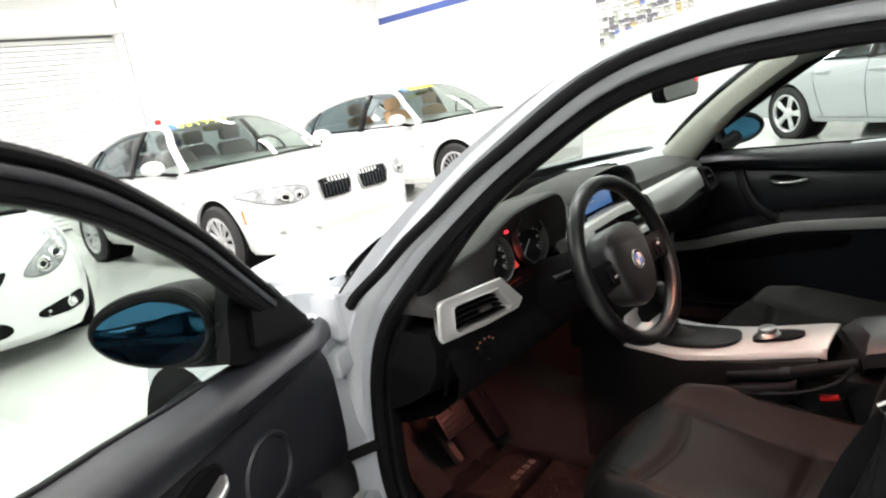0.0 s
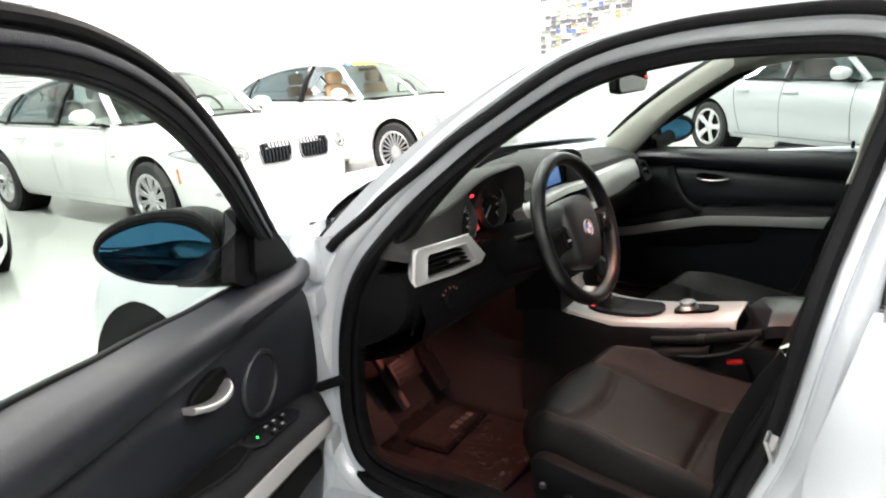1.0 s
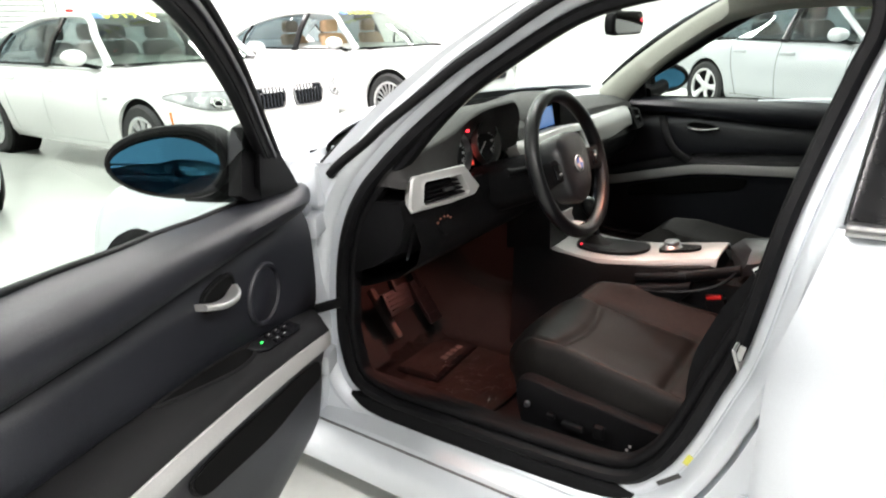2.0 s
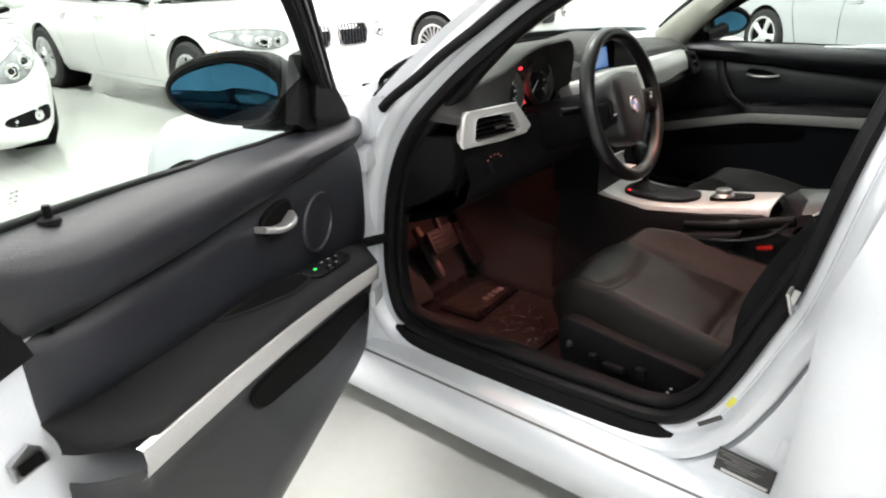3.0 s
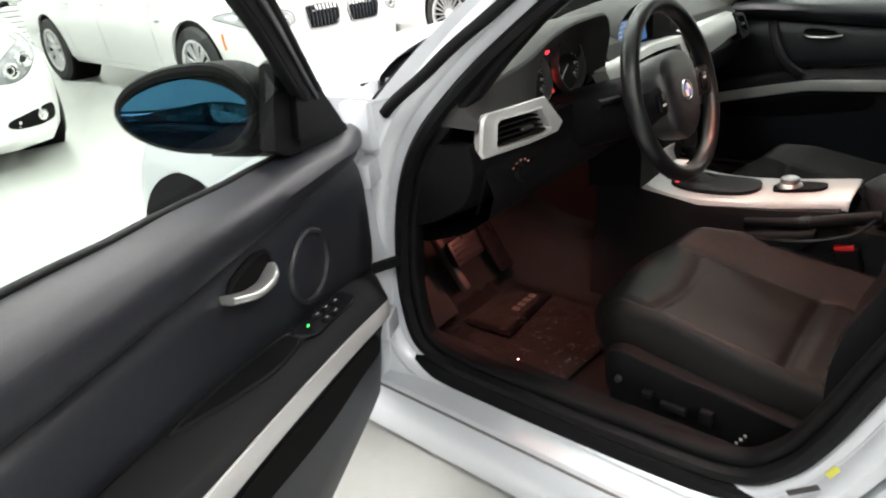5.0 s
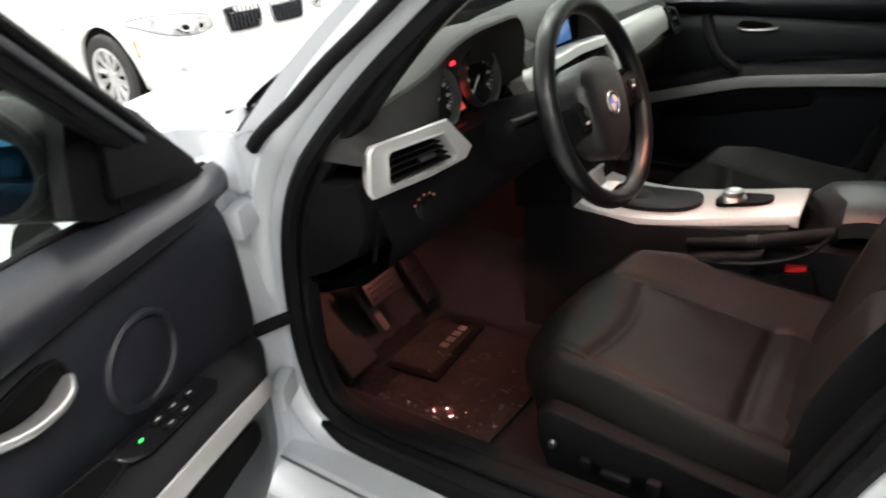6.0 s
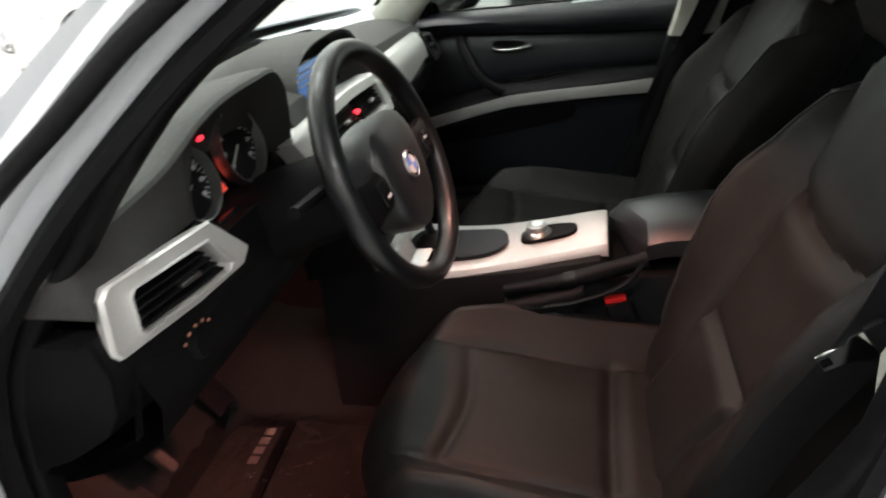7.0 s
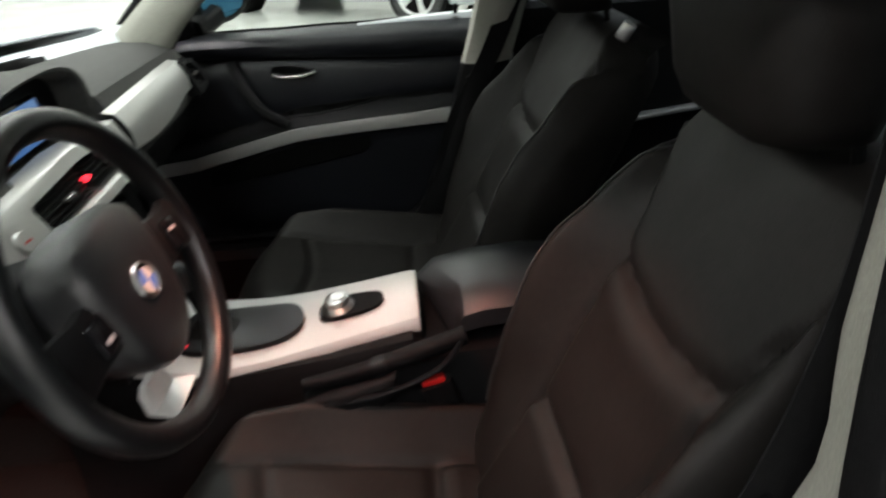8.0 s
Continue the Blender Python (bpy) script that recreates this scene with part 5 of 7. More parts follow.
# mirror sail and mirror
sail = [(0.06, 0.942), (0.10, 0.985), (0.178, 1.062), (0.250, 1.104), (0.292, 1.100), (0.316, 1.05), (0.333, 0.99), (0.30, 0.972), (0.24, 0.962), (0.16, 0.950)]
D("sail_panel", prism([(u, z) for u, z in sail], 0.026, frame_m((0, 0.014, 0), (1, 0, 0), (0, 0, 1)), 0.008), "black", "black triangular panel inside the mirror")
D("sail_pad", prism([(0.11, 0.972), (0.17, 1.025), (0.235, 1.080), (0.265, 1.06), (0.28, 0.99), (0.18, 0.970)], 0.012, frame_m((0, 0.026, 0), (1, 0, 0), (0, 0, 1)), 0.005), "black")
bm = bmesh.new()
mc, mr = Vector((0.31, -0.118, 1.042)), (0.118, 0.059)
prof = spline([(0.0, 0.97, 0), (-0.012, 1.0, 0), (-0.045, 0.985, 0), (-0.085, 0.86, 0), (-0.115, 0.55, 0), (-0.125, 0.16, 0)], 3)


def egg(k, du, n=32, grow=0.0):
    out = []
    for i in range(n):
        a = 2 * math.pi * i / n
        c, q = math.cos(a), math.sin(a)
        rx = mr[0] * (1.0 if c < 0 else 0.90)
        if c > 0:
            c = c ** 0.72
        rz = mr[1] * ((1.0 + 0.14 * c) if q > 0 else (0.96 + 0.10 * c))
        out.append(Vector((mc.x + du, mc.y + (rx * k + grow) * c, mc.z + (rz * k + grow) * q + 0.003 * c)))
    return out


mirror = D("door_mirror", loft([egg(p.y, p.x) for p in prof]), "black", "black door mirror shell")
D("mirror_rim", sweep(egg(0.95, 0.003), ring(0.009, 8), (1, 0, 0), True), "rubber", "black mirror rim")
D("mirror_glass", loft([[p + Vector((0.05 * (mc.y - p.y) - 0.17 * (p.z - mc.z) + 0.006 * (1 - k * k), 0, 0)) for p in egg(0.90 * k, 0.006 if m_ else 0.0)] for k, m_ in ((0.99, 0), (1.0, 1), (0.85, 1), (0.7, 1), (0.5, 1), (0.3, 1), (0.1, 1))]), "blue_mirror", "blue tinted mirror glass", 60)
D("mirror_arm", sweep([(0.235, 0.01, 0.992), (0.248, -0.025, 0.996), (0.262, -0.06, 1.008), (0.268, -0.10, 1.020)], rounded(0.085, 0.056, 0.018), (1, 0, 0), scale=[0.85, 0.9, 1.1, 1.3]), "black")
# check strap and hinges
D("check_strap", sweep([(-0.022, 0.055, 0.640), (0.0, 0.030, 0.640), (0.03, 0.0, 0.640)], rounded(0.012, 0.022, 0.003), (0, 0, 1)), "black", "black door check strap")
for z in (0.50, 0.84):
    D("hinge", box(0.07, 0.03, 0.05, pose(0.0, 0.02, z), 0.006), "silver")

# the passenger door is the same door mirrored and shut
pdoor = H("passenger_door", door_outer(1, lambda z: 1.07, lambda z: 2.02 + max(0, z - 0.78) * 0.26, "skin", hero), "silver", None, "silver passenger door, closed")
solid(pdoor, 0.02)
for ob in list(door.children):
    if ob.name.split(".")[0] in ("outer_skin", "switch_pack", "trim_end", "hinge", "check_strap", "edge_seal", "door_latch", "latch_slot", "etched_mark", "lock_pin", "speaker_cover", "mirror_arm", "sail_pad"):
        continue
    me = ob.data.copy()
    for v in me.vertices:
        u, y, z = v.co
        base_name = ob.name.split(".")[0]
        if base_name in ("inner_handle", "handle_cup", "cup_rim"):
            u, z = 0.455 + (u - 0.49) * 0.95, 0.868 + (z - 0.873) * 0.83
        if base_name in ("door_pocket", "pocket_lip"):
            u = 0.165 + (u - 0.165) * 0.88
        if base_name in ("door_mirror", "mirror_rim", "mirror_glass"):
            u -= 0.02
        if base_name in ("sail_panel", "sail_pad"):
            u, z = 0.05 + (u - 0.05) * 0.62, 0.925 + (z - 0.94) * 0.86
        ease = min(1.0, max(0.0, (u - 0.45) / 0.5))
        sink = 0.062 * ease * min(1.0, max(0.0, (0.93 - z) / 0.15))
        # its waistline runs flatter
        sink += 0.0863 * max(0.0, u - 0.23) * min(1.0, max(0.0, (z - 0.80) / 0.13)) * min(1.0, max(0.0, (1.25 - z) / 0.18))
        v.co = (1.07 + u, 0.83 - y, z - sink)
        if base_name in ("door_mirror", "mirror_rim", "mirror_glass"):
            # this mirror is turned toward the driver
            v.co = pose(1.340, 0.952, 1.030, 0, 0, -28) @ ((v.co - Vector((1.36, 0.948, 1.042))) * (0.78 if base_name == "mirror_glass" else 0.90))
    me.flip_normals()
    twin = new(ob.name.split(".")[0], me)
    twin.parent = pdoor
    if "label" in ob:
        twin["label"] = ob["label"]
    for mod in ob.modifiers:
        solid(twin, mod.thickness)
part("lock_pin", lathe([(0.0, 0.03), (0.005, 0.03), (0.006, 0.01), (0.005, 0.0), (0.012, -0.001)], pose(1.96, 0.824, top_z(0.891) - 0.053), 12), "black", pdoor)
part("mirror_arm", sweep([(1.29, 0.835, 0.972), (1.31, 0.88, 0.982), (1.335, 0.92, 1.0)], rounded(0.05, 0.05, 0.015), (1, 0, 0)), "black", pdoor)
part("grab_handle", sweep(spline([(1.375, 0.796, 0.895), (1.40, 0.772, 0.83), (1.44, 0.752, 0.775), (1.50, 0.748, 0.735)], 5), rounded(0.03, 0.022, 0.008), (0, -1, 0)), "door_low", pdoor, "dark curved grab handle")

# rear door linings and bench
for s in (-1, 1):
    lin = bmesh.new()
    grid(lin, [[(2.10 + 0.86 * i / 8, s * y, z) for y, z in ((0.79, 1.0), (0.765, 0.985), (0.755, 0.93), (0.765, 0.90), (0.762, 0.80), (0.74, 0.74), (0.75, 0.70), (0.76, 0.42))] for i in range(9)])
    lining = H("rear_door_lining", lin, "door_low", None, "dark rear door lining")
    H("trim_strip", sweep([(2.12, s * 0.738, 0.660), (2.4, s * 0.735, 0.688), (2.62, s * 0.735, 0.712), (2.9, s * 0.735, 0.728)], rounded(0.014, 0.034, 0.004), (0, s, 0)), "alu", lining, "brushed aluminium trim strip")
    H("inner_handle", sweep([(2.2, s * 0.75, 0.865), (2.26, s * 0.735, 0.862), (2.32, s * 0.75, 0.868)], rounded(0.012, 0.02, 0.004), (0, s, 0)), "chrome", lining)
H("rear_bench", loft([[(x, y, z) for x, z in ((2.42, 0.42), (2.44, 0.50), (2.55, 0.54), (2.9, 0.49), (2.98, 0.60), (3.12, 1.0), (3.18, 1.02), (3.22, 0.95), (3.1, 0.4))] for y in (-0.68, -0.6, -0.3, 0, 0.3, 0.6, 0.68)]), "leather", None, "black leather rear bench")
H("parcel_shelf", at(3.30, 0, 1.01, 0.3, 1.3, 0.03, 0.01), "carpet")

# ---- cabin floor ----
rows = []
for i in range(25):
    y = -0.70 + 1.40 * i / 24
    tun = 0.17 * math.exp(-(y / 0.13) ** 4)
    rows.append([(x, y, z + tun * k) for x, z, k in ((0.70, 0.72, 0), (0.78, 0.52, 0.6), (0.86, 0.36, 1), (0.95, 0.27, 1), (1.06, 0.242, 1), (1.4, 0.238, 1), (1.9, 0.245, 1), (2.4, 0.25, 0.8), (2.9, 0.28, 0.5))])
bm = bmesh.new()
grid(bm, rows)
solid(H("cabin_carpet", bm, "carpet", None, "black cabin carpet"), 0.02)
for s in (-1, 1):
    bm = bmesh.new()
    grid(bm, [[(x, s * y, z) for y, z in ((0.60, 0.24), (0.66, 0.26), (0.70, 0.33), (0.70, 0.41))] for x in (0.95, 1.2, 1.6, 2.0, 2.9)])
    H("side_carpet", bm, "carpet")
    bm = bmesh.new()
    grid(bm, [[(x, s * y, z) for x, y in ((0.72, 0.70), (0.95, 0.705), (1.05, 0.70), (1.10, 0.715))] for z in (0.24, 0.45, 0.65, 0.80)])
    H("kick_panel", bm, "black", None, "black footwell side panel")

# ---- dashboard ----
DASH = [(0.84, 0.90), (0.86, 0.935), (0.98, 0.965), (1.12, 0.985), (1.22, 0.985), (1.268, 0.968), (1.286, 0.940), (1.302, 0.900), (1.312, 0.855), (1.302, 0.81), (1.278, 0.775), (1.215, 0.735), (1.12, 0.705), (0.95, 0.70), (0.86, 0.76)]


def dash_ring(y):
    """The dash's section: its nose follows the bowed screen, its ends draw in."""
    e = abs(y) / 0.75
    fx = -0.22 * (1 - e * e)
    end = max(0.0, e - 0.90) / 0.10
    out = []
    for x, z in DASH:
        f = max(0.0, min(1.0, (1.20 - x) / 0.34))
        drop = 0.010 * e * e if z > 0.9 else 0
        if y < -0.215 and x > 0.97 and z > 0.90:
            drop, z = 0.0, 0.893
        if -0.12 < y < 0.215 and x > 1.15 and z > 0.935:
            drop, z = 0.012, 0.935
        out.append((x + fx * f - 0.02 * end * (x > 1.2), y, z - drop + 0.012 * (1 - e) * (z > 0.95)))
    return out


bm = loft([dash_ring(y) for y in sorted([-0.752 + 1.504 * i / 40 for i in range(41)] + [-0.588, -0.583, -0.217, -0.213, -0.122, -0.118, 0.213, 0.217])])
# Lower faces turn black: the dash's unlit underside is put into the colour.
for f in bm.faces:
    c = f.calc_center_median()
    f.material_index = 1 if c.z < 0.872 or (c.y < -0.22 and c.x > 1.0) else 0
dash = H("dashboard", bm, ["dash", "black"], None, "dark grained plastic dashboard, its unlit lower part painted black")


def cowl(yc, hw, z_base, top, x0, x1, x2, name, dark_name):
    """A hooded hump on the dash with a dark mouth toward the seats."""
    def arc(x, k, dz=0.0, n=18, wide=1.0):
        out = []
        for i in range(n + 1):
            a = math.pi * i / n
            c, q = math.cos(a), math.sin(a)
            c = math.copysign(abs(c) ** 0.75, c)
            out.append((x, yc - hw * wide * c, z_base + dz + (top - z_base) * k * q ** 0.6))
        return out
    bm = bmesh.new()
    grid(bm, [arc(x0, 0.25, -0.02, wide=0.9), arc(x0 + 0.06, 0.70, wide=0.96), arc((x0 + x1) / 2, 0.95), arc(x1 - 0.015, 1.0), arc(x1, 0.985, wide=0.99), arc(x1 - 0.004, 0.93, wide=0.955), arc(x2, 0.86, wide=0.93)])
    o = H(name, bm, "dash", dash)
    bm = bmesh.new()
    bm.faces.new([bm.verts.new(p) for p in arc(x2 + 0.003, 0.9, wide=0.95)] + [bm.verts.new((x2 + 0.003, yc + hw * 0.95, z_base - 0.05)), bm.verts.new((x2 + 0.003, yc - hw * 0.95, z_base - 0.05))])
    H(dark_name, bm, "black", dash)


# the instrument hood rises from the side vent, arches over the dials and drops beside the screen
HOOD = spline([(1.215, -0.756, 0.935), (1.245, -0.745, 0.966), (1.262, -0.722, 0.982), (1.283, -0.653, 1.000), (1.299, -0.582, 1.020), (1.312, -0.520, 1.050), (1.320, -0.460, 1.066), (1.323, -0.375, 1.070), (1.322, -0.317, 1.067), (1.316, -0.283, 1.036), (1.306, -0.268, 0.990), (1.296, -0.266, 0.935)], 5)
rows = []
for p in HOOD:
    y, z = p.y, p.z
    low = min(1.0, max(0.0, (z - 0.93) / 0.05))
    fall = max(0.0, (y + 0.317) / 0.05)
    rows.append([(0.84 - 0.16 * (1 - (y / 0.75) ** 2), y, 0.915), (0.93 - 0.06 * fall, y, 0.950), (1.05, y + 0.004 * fall, 0.955 + (z - 0.955) * 0.42 * low), (1.17, y, 0.955 + (z - 0.955) * 0.80 * low if low > 0.5 else z - 0.004), (p.x - 0.045, y, z - 0.003), (p.x - 0.014, y, z + 0.0015), (p.x - 0.003, y, z - 0.001), (p.x, y, z - 0.006)])
bm = bmesh.new()
grid(bm, rows)
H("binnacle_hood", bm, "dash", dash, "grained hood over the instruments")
rows = []
for p in HOOD:
    k = min(1.0, max(0.0, (p.y + 0.565) / 0.07))
    k = k * k * (3 - 2 * k)
    back = 1.302 + (1.222 - 1.302) * k
    y = p.y - (0.014 * k if p.y > -0.34 else 0.0)
    top, base = p.z - 0.006, 0.945 + (0.880 - 0.945) * k
    rows.append([(p.x, p.y, top)] + [(p.x + (back - p.x) * f ** (0.45 if k > 0.5 else 1.0), y, top + (min(base, top) - top) * f ** (2.2 if k > 0.5 else 1.0)) for f in (0.12, 0.3, 0.5, 0.7, 0.85, 1.0)])
bm = bmesh.new()
grid(bm, rows)
H("binnacle_back", bm, "dash_face", dash, "dark panel round the dials")
# small demister grille by the pillar
slot = H("demister_grille", prism([(-0.062, -0.014), (0.062, -0.020), (0.066, 0.012), (-0.058, 0.018)], 0.003, frame_m((1.155, -0.535, 0.990), (-0.25, 1, 0.14), (-1, -0.25, -0.12)), 0.001), "dark", dash, "slim black demister grille")
cowl(0.045, 0.175, 0.955, 1.052, 1.00, 1.262, 1.205, "screen_hood", "screen_back")
# gauges
cluster = H("instrument_panel", loft([[(x, y, z) for y, z in [(-0.385 + a, 0.950 + b) for a, b in rounded(0.34, 0.135, 0.05)]] for x in (1.225, 1.236)]), "gloss_black", None, "lit instrument cluster with two round dials")
for yc, zc, r in ((-0.475, 0.951, 0.050), (-0.338, 0.960, 0.058)):
    gm = frame_m((1.240, yc, zc), (0, 1, 0.0), (-0.2, 0, 1))
    dial = H("dial", lathe([(0.0, 0.002), (r * 0.93, 0.002), (r * 0.95, 0.0)], gm, 36), "black", cluster)
    H("dial_ring", lathe([(r * 0.93, 0.0), (r * 0.97, 0.017), (r * 1.01, 0.018), (r * 1.05, 0.0)], gm, 40), "satin", cluster, "satin metal dial ring")
    bm = bmesh.new()
    for k in range(27):
        a = radians(225 - 270 * k / 26)
        long_ = 0.010 if k % 2 == 0 else 0.005
        box(long_, 0.0018, 0.0006, gm @ Matrix.Rotation(a, 4, "Z") @ Matrix.Translation((r * 0.86 - long_ / 2, 0, 0.0032)), 0, bm=bm)
    H("dial_marks", bm, "dial_print", cluster)
    bm = bmesh.new()
    for k in range(8):
        a = radians(220 - 260 * k / 7)
        box(0.009, 0.006, 0.0006, gm @ Matrix.Translation((r * 0.62 * math.cos(a), r * 0.62 * math.sin(a), 0.0032)), 0, bm=bm)
    H("dial_figures", bm, "dial_print", cluster)
    H("needle", box(r * 0.8, 0.0020, 0.002, gm @ Matrix.Rotation(radians(215), 4, "Z") @ Matrix.Translation((r * 0.38, 0, 0.006)), 0), "print", cluster)
H("red_lamp", at(1.244, -0.422, 1.001, 0.004, 0.012, 0.006, 0.001), "red_led", cluster, "small lit red lamp")
H("red_panel", loft([[(x, y, z) for y, z in ((-0.428, 0.966), (-0.412, 0.944), (-0.392, 0.922), (-0.384, 0.910), (-0.420, 0.908), (-0.417, 0.930), (-0.420, 0.948))] for x in (1.236, 1.240)]), "red_glow", cluster, "red backlit display")
H("lower_lip", sweep([(1.255, -0.56, 0.893), (1.268, -0.40, 0.888), (1.262, -0.19, 0.905)], rounded(0.02, 0.012, 0.004), (0, 0, 1)), "gloss_black", cluster)
scr = H("display_screen", at(1.214, 0.035, 0.972, 0.008, 0.20, 0.072, 0.003, (0, -12, 0)), "gloss_black", None, "lit colour display under its hood")
H("screen_face", at(1.2195, 0.035, 0.972, 0.002, 0.186, 0.060, 0.0, (0, -12, 0)), "screen", scr, "blue lit screen")
bm = bmesh.new()
for k in range(4):
    at(1.2212, 0.00, 0.992 - 0.012 * k, 0.0008, 0.09 - 0.012 * k, 0.003, 0, (0, -12, 0), bm)
H("screen_lines", bm, "print", scr)


def face_x(z):
    return 1.296 + (0.943 - z) * 0.45


def vent_frame(outer, inner, mat, parent, name, depth=0.03, lift=0.012):
    bm = bmesh.new()
    a = [Vector((face_x(z), y, z)) for y, z in outer]
    b = [Vector((face_x(z), y, z)) for y, z in inner]
    rows = [[p + Vector((-depth, 0, -0.004)) for p in a], [p + Vector((lift - 0.004, 0, 0)) for p in a], [p.lerp(q, 0.12) + Vector((lift, 0, 0)) for p, q in zip(a, b)], [p.lerp(q, 0.9) + Vector((lift, 0, 0)) for p, q in zip(a, b)], [q + Vector((lift - 0.003, 0, 0)) for q in b], [q + Vector((-depth, 0, 0)) for q in b]]
    grid(bm, rows, close_u=True)
    return H(name, bm, mat, parent, "brushed aluminium vent surround")


# driver's outer vent, its face leaning back towards the wheel
def side_face(y):
    return 1.300 + 0.19 * (y + 0.757)


o8 = [(-0.740, 0.956), (-0.751, 0.947), (-0.759, 0.888), (-0.752, 0.878), (-0.64, 0.876), (-0.556, 0.882), (-0.541, 0.899), (-0.592, 0.957)]
i8 = [(-0.713, 0.939), (-0.719, 0.933), (-0.722, 0.896), (-0.716, 0.889), (-0.64, 0.888), (-0.588, 0.889), (-0.582, 0.896), (-0.609, 0.937)]
a_, b_ = [[Vector((side_face(y), y, z)) for y, z in q] for q in (o8, i8)]
bm = bmesh.new()
grid(bm, [[p.lerp(q, 0.55) + Vector((-0.022, 0, 0)) for p, q in zip(a_, b_)], [p + Vector((0.007, 0, 0)) for p in a_], [p.lerp(q, 0.10) + Vector((0.011, 0, 0)) for p, q in zip(a_, b_)], [p.lerp(q, 0.80) + Vector((0.013, 0, 0)) for p, q in zip(a_, b_)], [p.lerp(q, 0.88) + Vector((0.0155, 0, 0)) for p, q in zip(a_, b_)], [p.lerp(q, 0.97) + Vector((0.015, 0, 0)) for p, q in zip(a_, b_)], [q + Vector((0.010, 0, 0)) for q in b_], [q + Vector((-0.03, 0, 0)) for q in b_]], close_u=True)
vent = H("side_vent", bm, "alu", None, "brushed aluminium vent surround")
H("vent_back", loft([[(side_face(y) + d, y, z) for y, z in i8] for d in (-0.026, -0.022)]), "dark", vent)
for k in range(4):
    z = 0.8945 + 0.0105 * k
    y1 = -0.590 - 0.007 * k
    H("louvre", sweep([(side_face(-0.717) + 0.001, -0.717, z), (side_face(y1) + 0.001, y1, z)], rounded(0.018, 0.0032, 0.001), (0, 0, 1)), "black", vent)
H("vent_tab", box(0.010, 0.030, 0.007, pose(side_face(-0.645) + 0.012, -0.645, 0.911, 0, 0, -11), 0.002), "satin", vent)


def louvres(y0, y1, z0, z1, parent, n=4, shade="dark"):
    H("vent_back", at(face_x((z0 + z1) / 2) - 0.022, (y0 + y1) / 2, (z0 + z1) / 2, 0.006, y1 - y0 + 0.02, z1 - z0 + 0.02, 0), shade, parent)
    for k in range(n):
        z = z0 + (z1 - z0) * (k + 0.5) / n
        H("louvre", at(face_x(z) - 0.004, (y0 + y1) / 2, z, 0.018, y1 - y0, 0.0035, 0.001, (0, 12, 0)), "black", parent)
    H("vent_tab", at(face_x((z0 + z1) / 2) + 0.008, (y0 + y1) / 2 + 0.01, (z0 + z1) / 2, 0.008, 0.026, 0.006, 0.002), "satin", parent)


# centre vents in one surround, aluminium strip across to the far end, far vent
o4 = [(-0.268, 0.946), (-0.276, 0.938), (-0.262, 0.888), (-0.14, 0.868), (0.165, 0.866), (0.178, 0.90), (0.172, 0.946), (0.0, 0.955)]
i4 = [(-0.148, 0.930), (-0.153, 0.924), (-0.148, 0.888), (-0.12, 0.884), (0.138, 0.882), (0.144, 0.90), (0.140, 0.928), (0.0, 0.934)]
cvent = vent_frame(o4, i4, "alu", None, "centre_vent")
louvres(-0.146, -0.008, 0.888, 0.928, cvent, 5)
louvres(0.010, 0.136, 0.888, 0.928, cvent, 5)
H("start_button", lathe([(0.0, 0.006), (0.013, 0.006), (0.015, 0.003), (0.0155, 0.0)], frame_m((face_x(0.910) + 0.012, -0.212, 0.910), (0, 1, 0), (-0.45, 0, 0.9)), 24), "alu", cvent, "round engine start button")
H("button_legend", box(0.012, 0.003, 0.001, frame_m((face_x(0.910) + 0.0185, -0.212, 0.913), (0, 1, 0), (-0.45, 0, 0.9)), 0), "red", cvent)
H("hazard_lamp", at(face_x(0.91) + 0.004, 0.0, 0.908, 0.008, 0.018, 0.007, 0.001), "red_led", cvent, "lit red hazard switch")
rows = []
for i in range(13):
    t = i / 12
    y = 0.176 + 0.439 * t
    zt, zb = 0.952 - 0.006 * t, 0.884 - 0.016 * math.sin(math.pi * min(1, t * 1.2)) - 0.006 * t
    x = 1.306 - 0.012 * t
    rows.append([(x - 0.02, y, zt + 0.004), (x + 0.002, y, zt), (x + 0.012, y, zt - 0.012), (x + 0.022, y, (zt + zb) / 2), (x + 0.026, y, zb + 0.008), (x + 0.016, y, zb), (x - 0.02, y, zb)])
bm = bmesh.new()
grid(bm, rows)
H("dash_strip", bm, "alu", None, "broad brushed aluminium dash strip")
pv = vent_frame([(0.602, 0.944), (0.600, 0.92), (0.602, 0.868), (0.64, 0.868), (0.688, 0.874), (0.692, 0.90), (0.685, 0.936), (0.64, 0.944)], [(0.618, 0.932), (0.616, 0.92), (0.618, 0.882), (0.64, 0.882), (0.672, 0.885), (0.675, 0.90), (0.670, 0.928), (0.64, 0.932)], "black", None, "passenger_vent")
louvres(0.618, 0.672, 0.884, 0.930, pv, 4)
# light switch, lower knee panel, column cowl and stalks
ls = H("light_switch", lathe([(0.0, 0.016), (0.014, 0.016), (0.018, 0.010), (0.019, 0.0), (0.034, 0.0), (0.036, -0.006)], frame_m((1.305, -0.640, 0.815), (0, 1, 0), (-0.25, 0, 1)), 24), "black", None, "round headlamp switch")
bm = bmesh.new()
for k in range(5):
    a = radians(30 + 120 * k / 4)
    at(1.316, -0.640 + 0.030 * math.cos(a), 0.826 + 0.018 * math.sin(a), 0.002, 0.0040, 0.0030, 0, bm=bm)
H("switch_marks", bm, "switch_glow", ls, "lit switch symbols")
bm = bmesh.new()
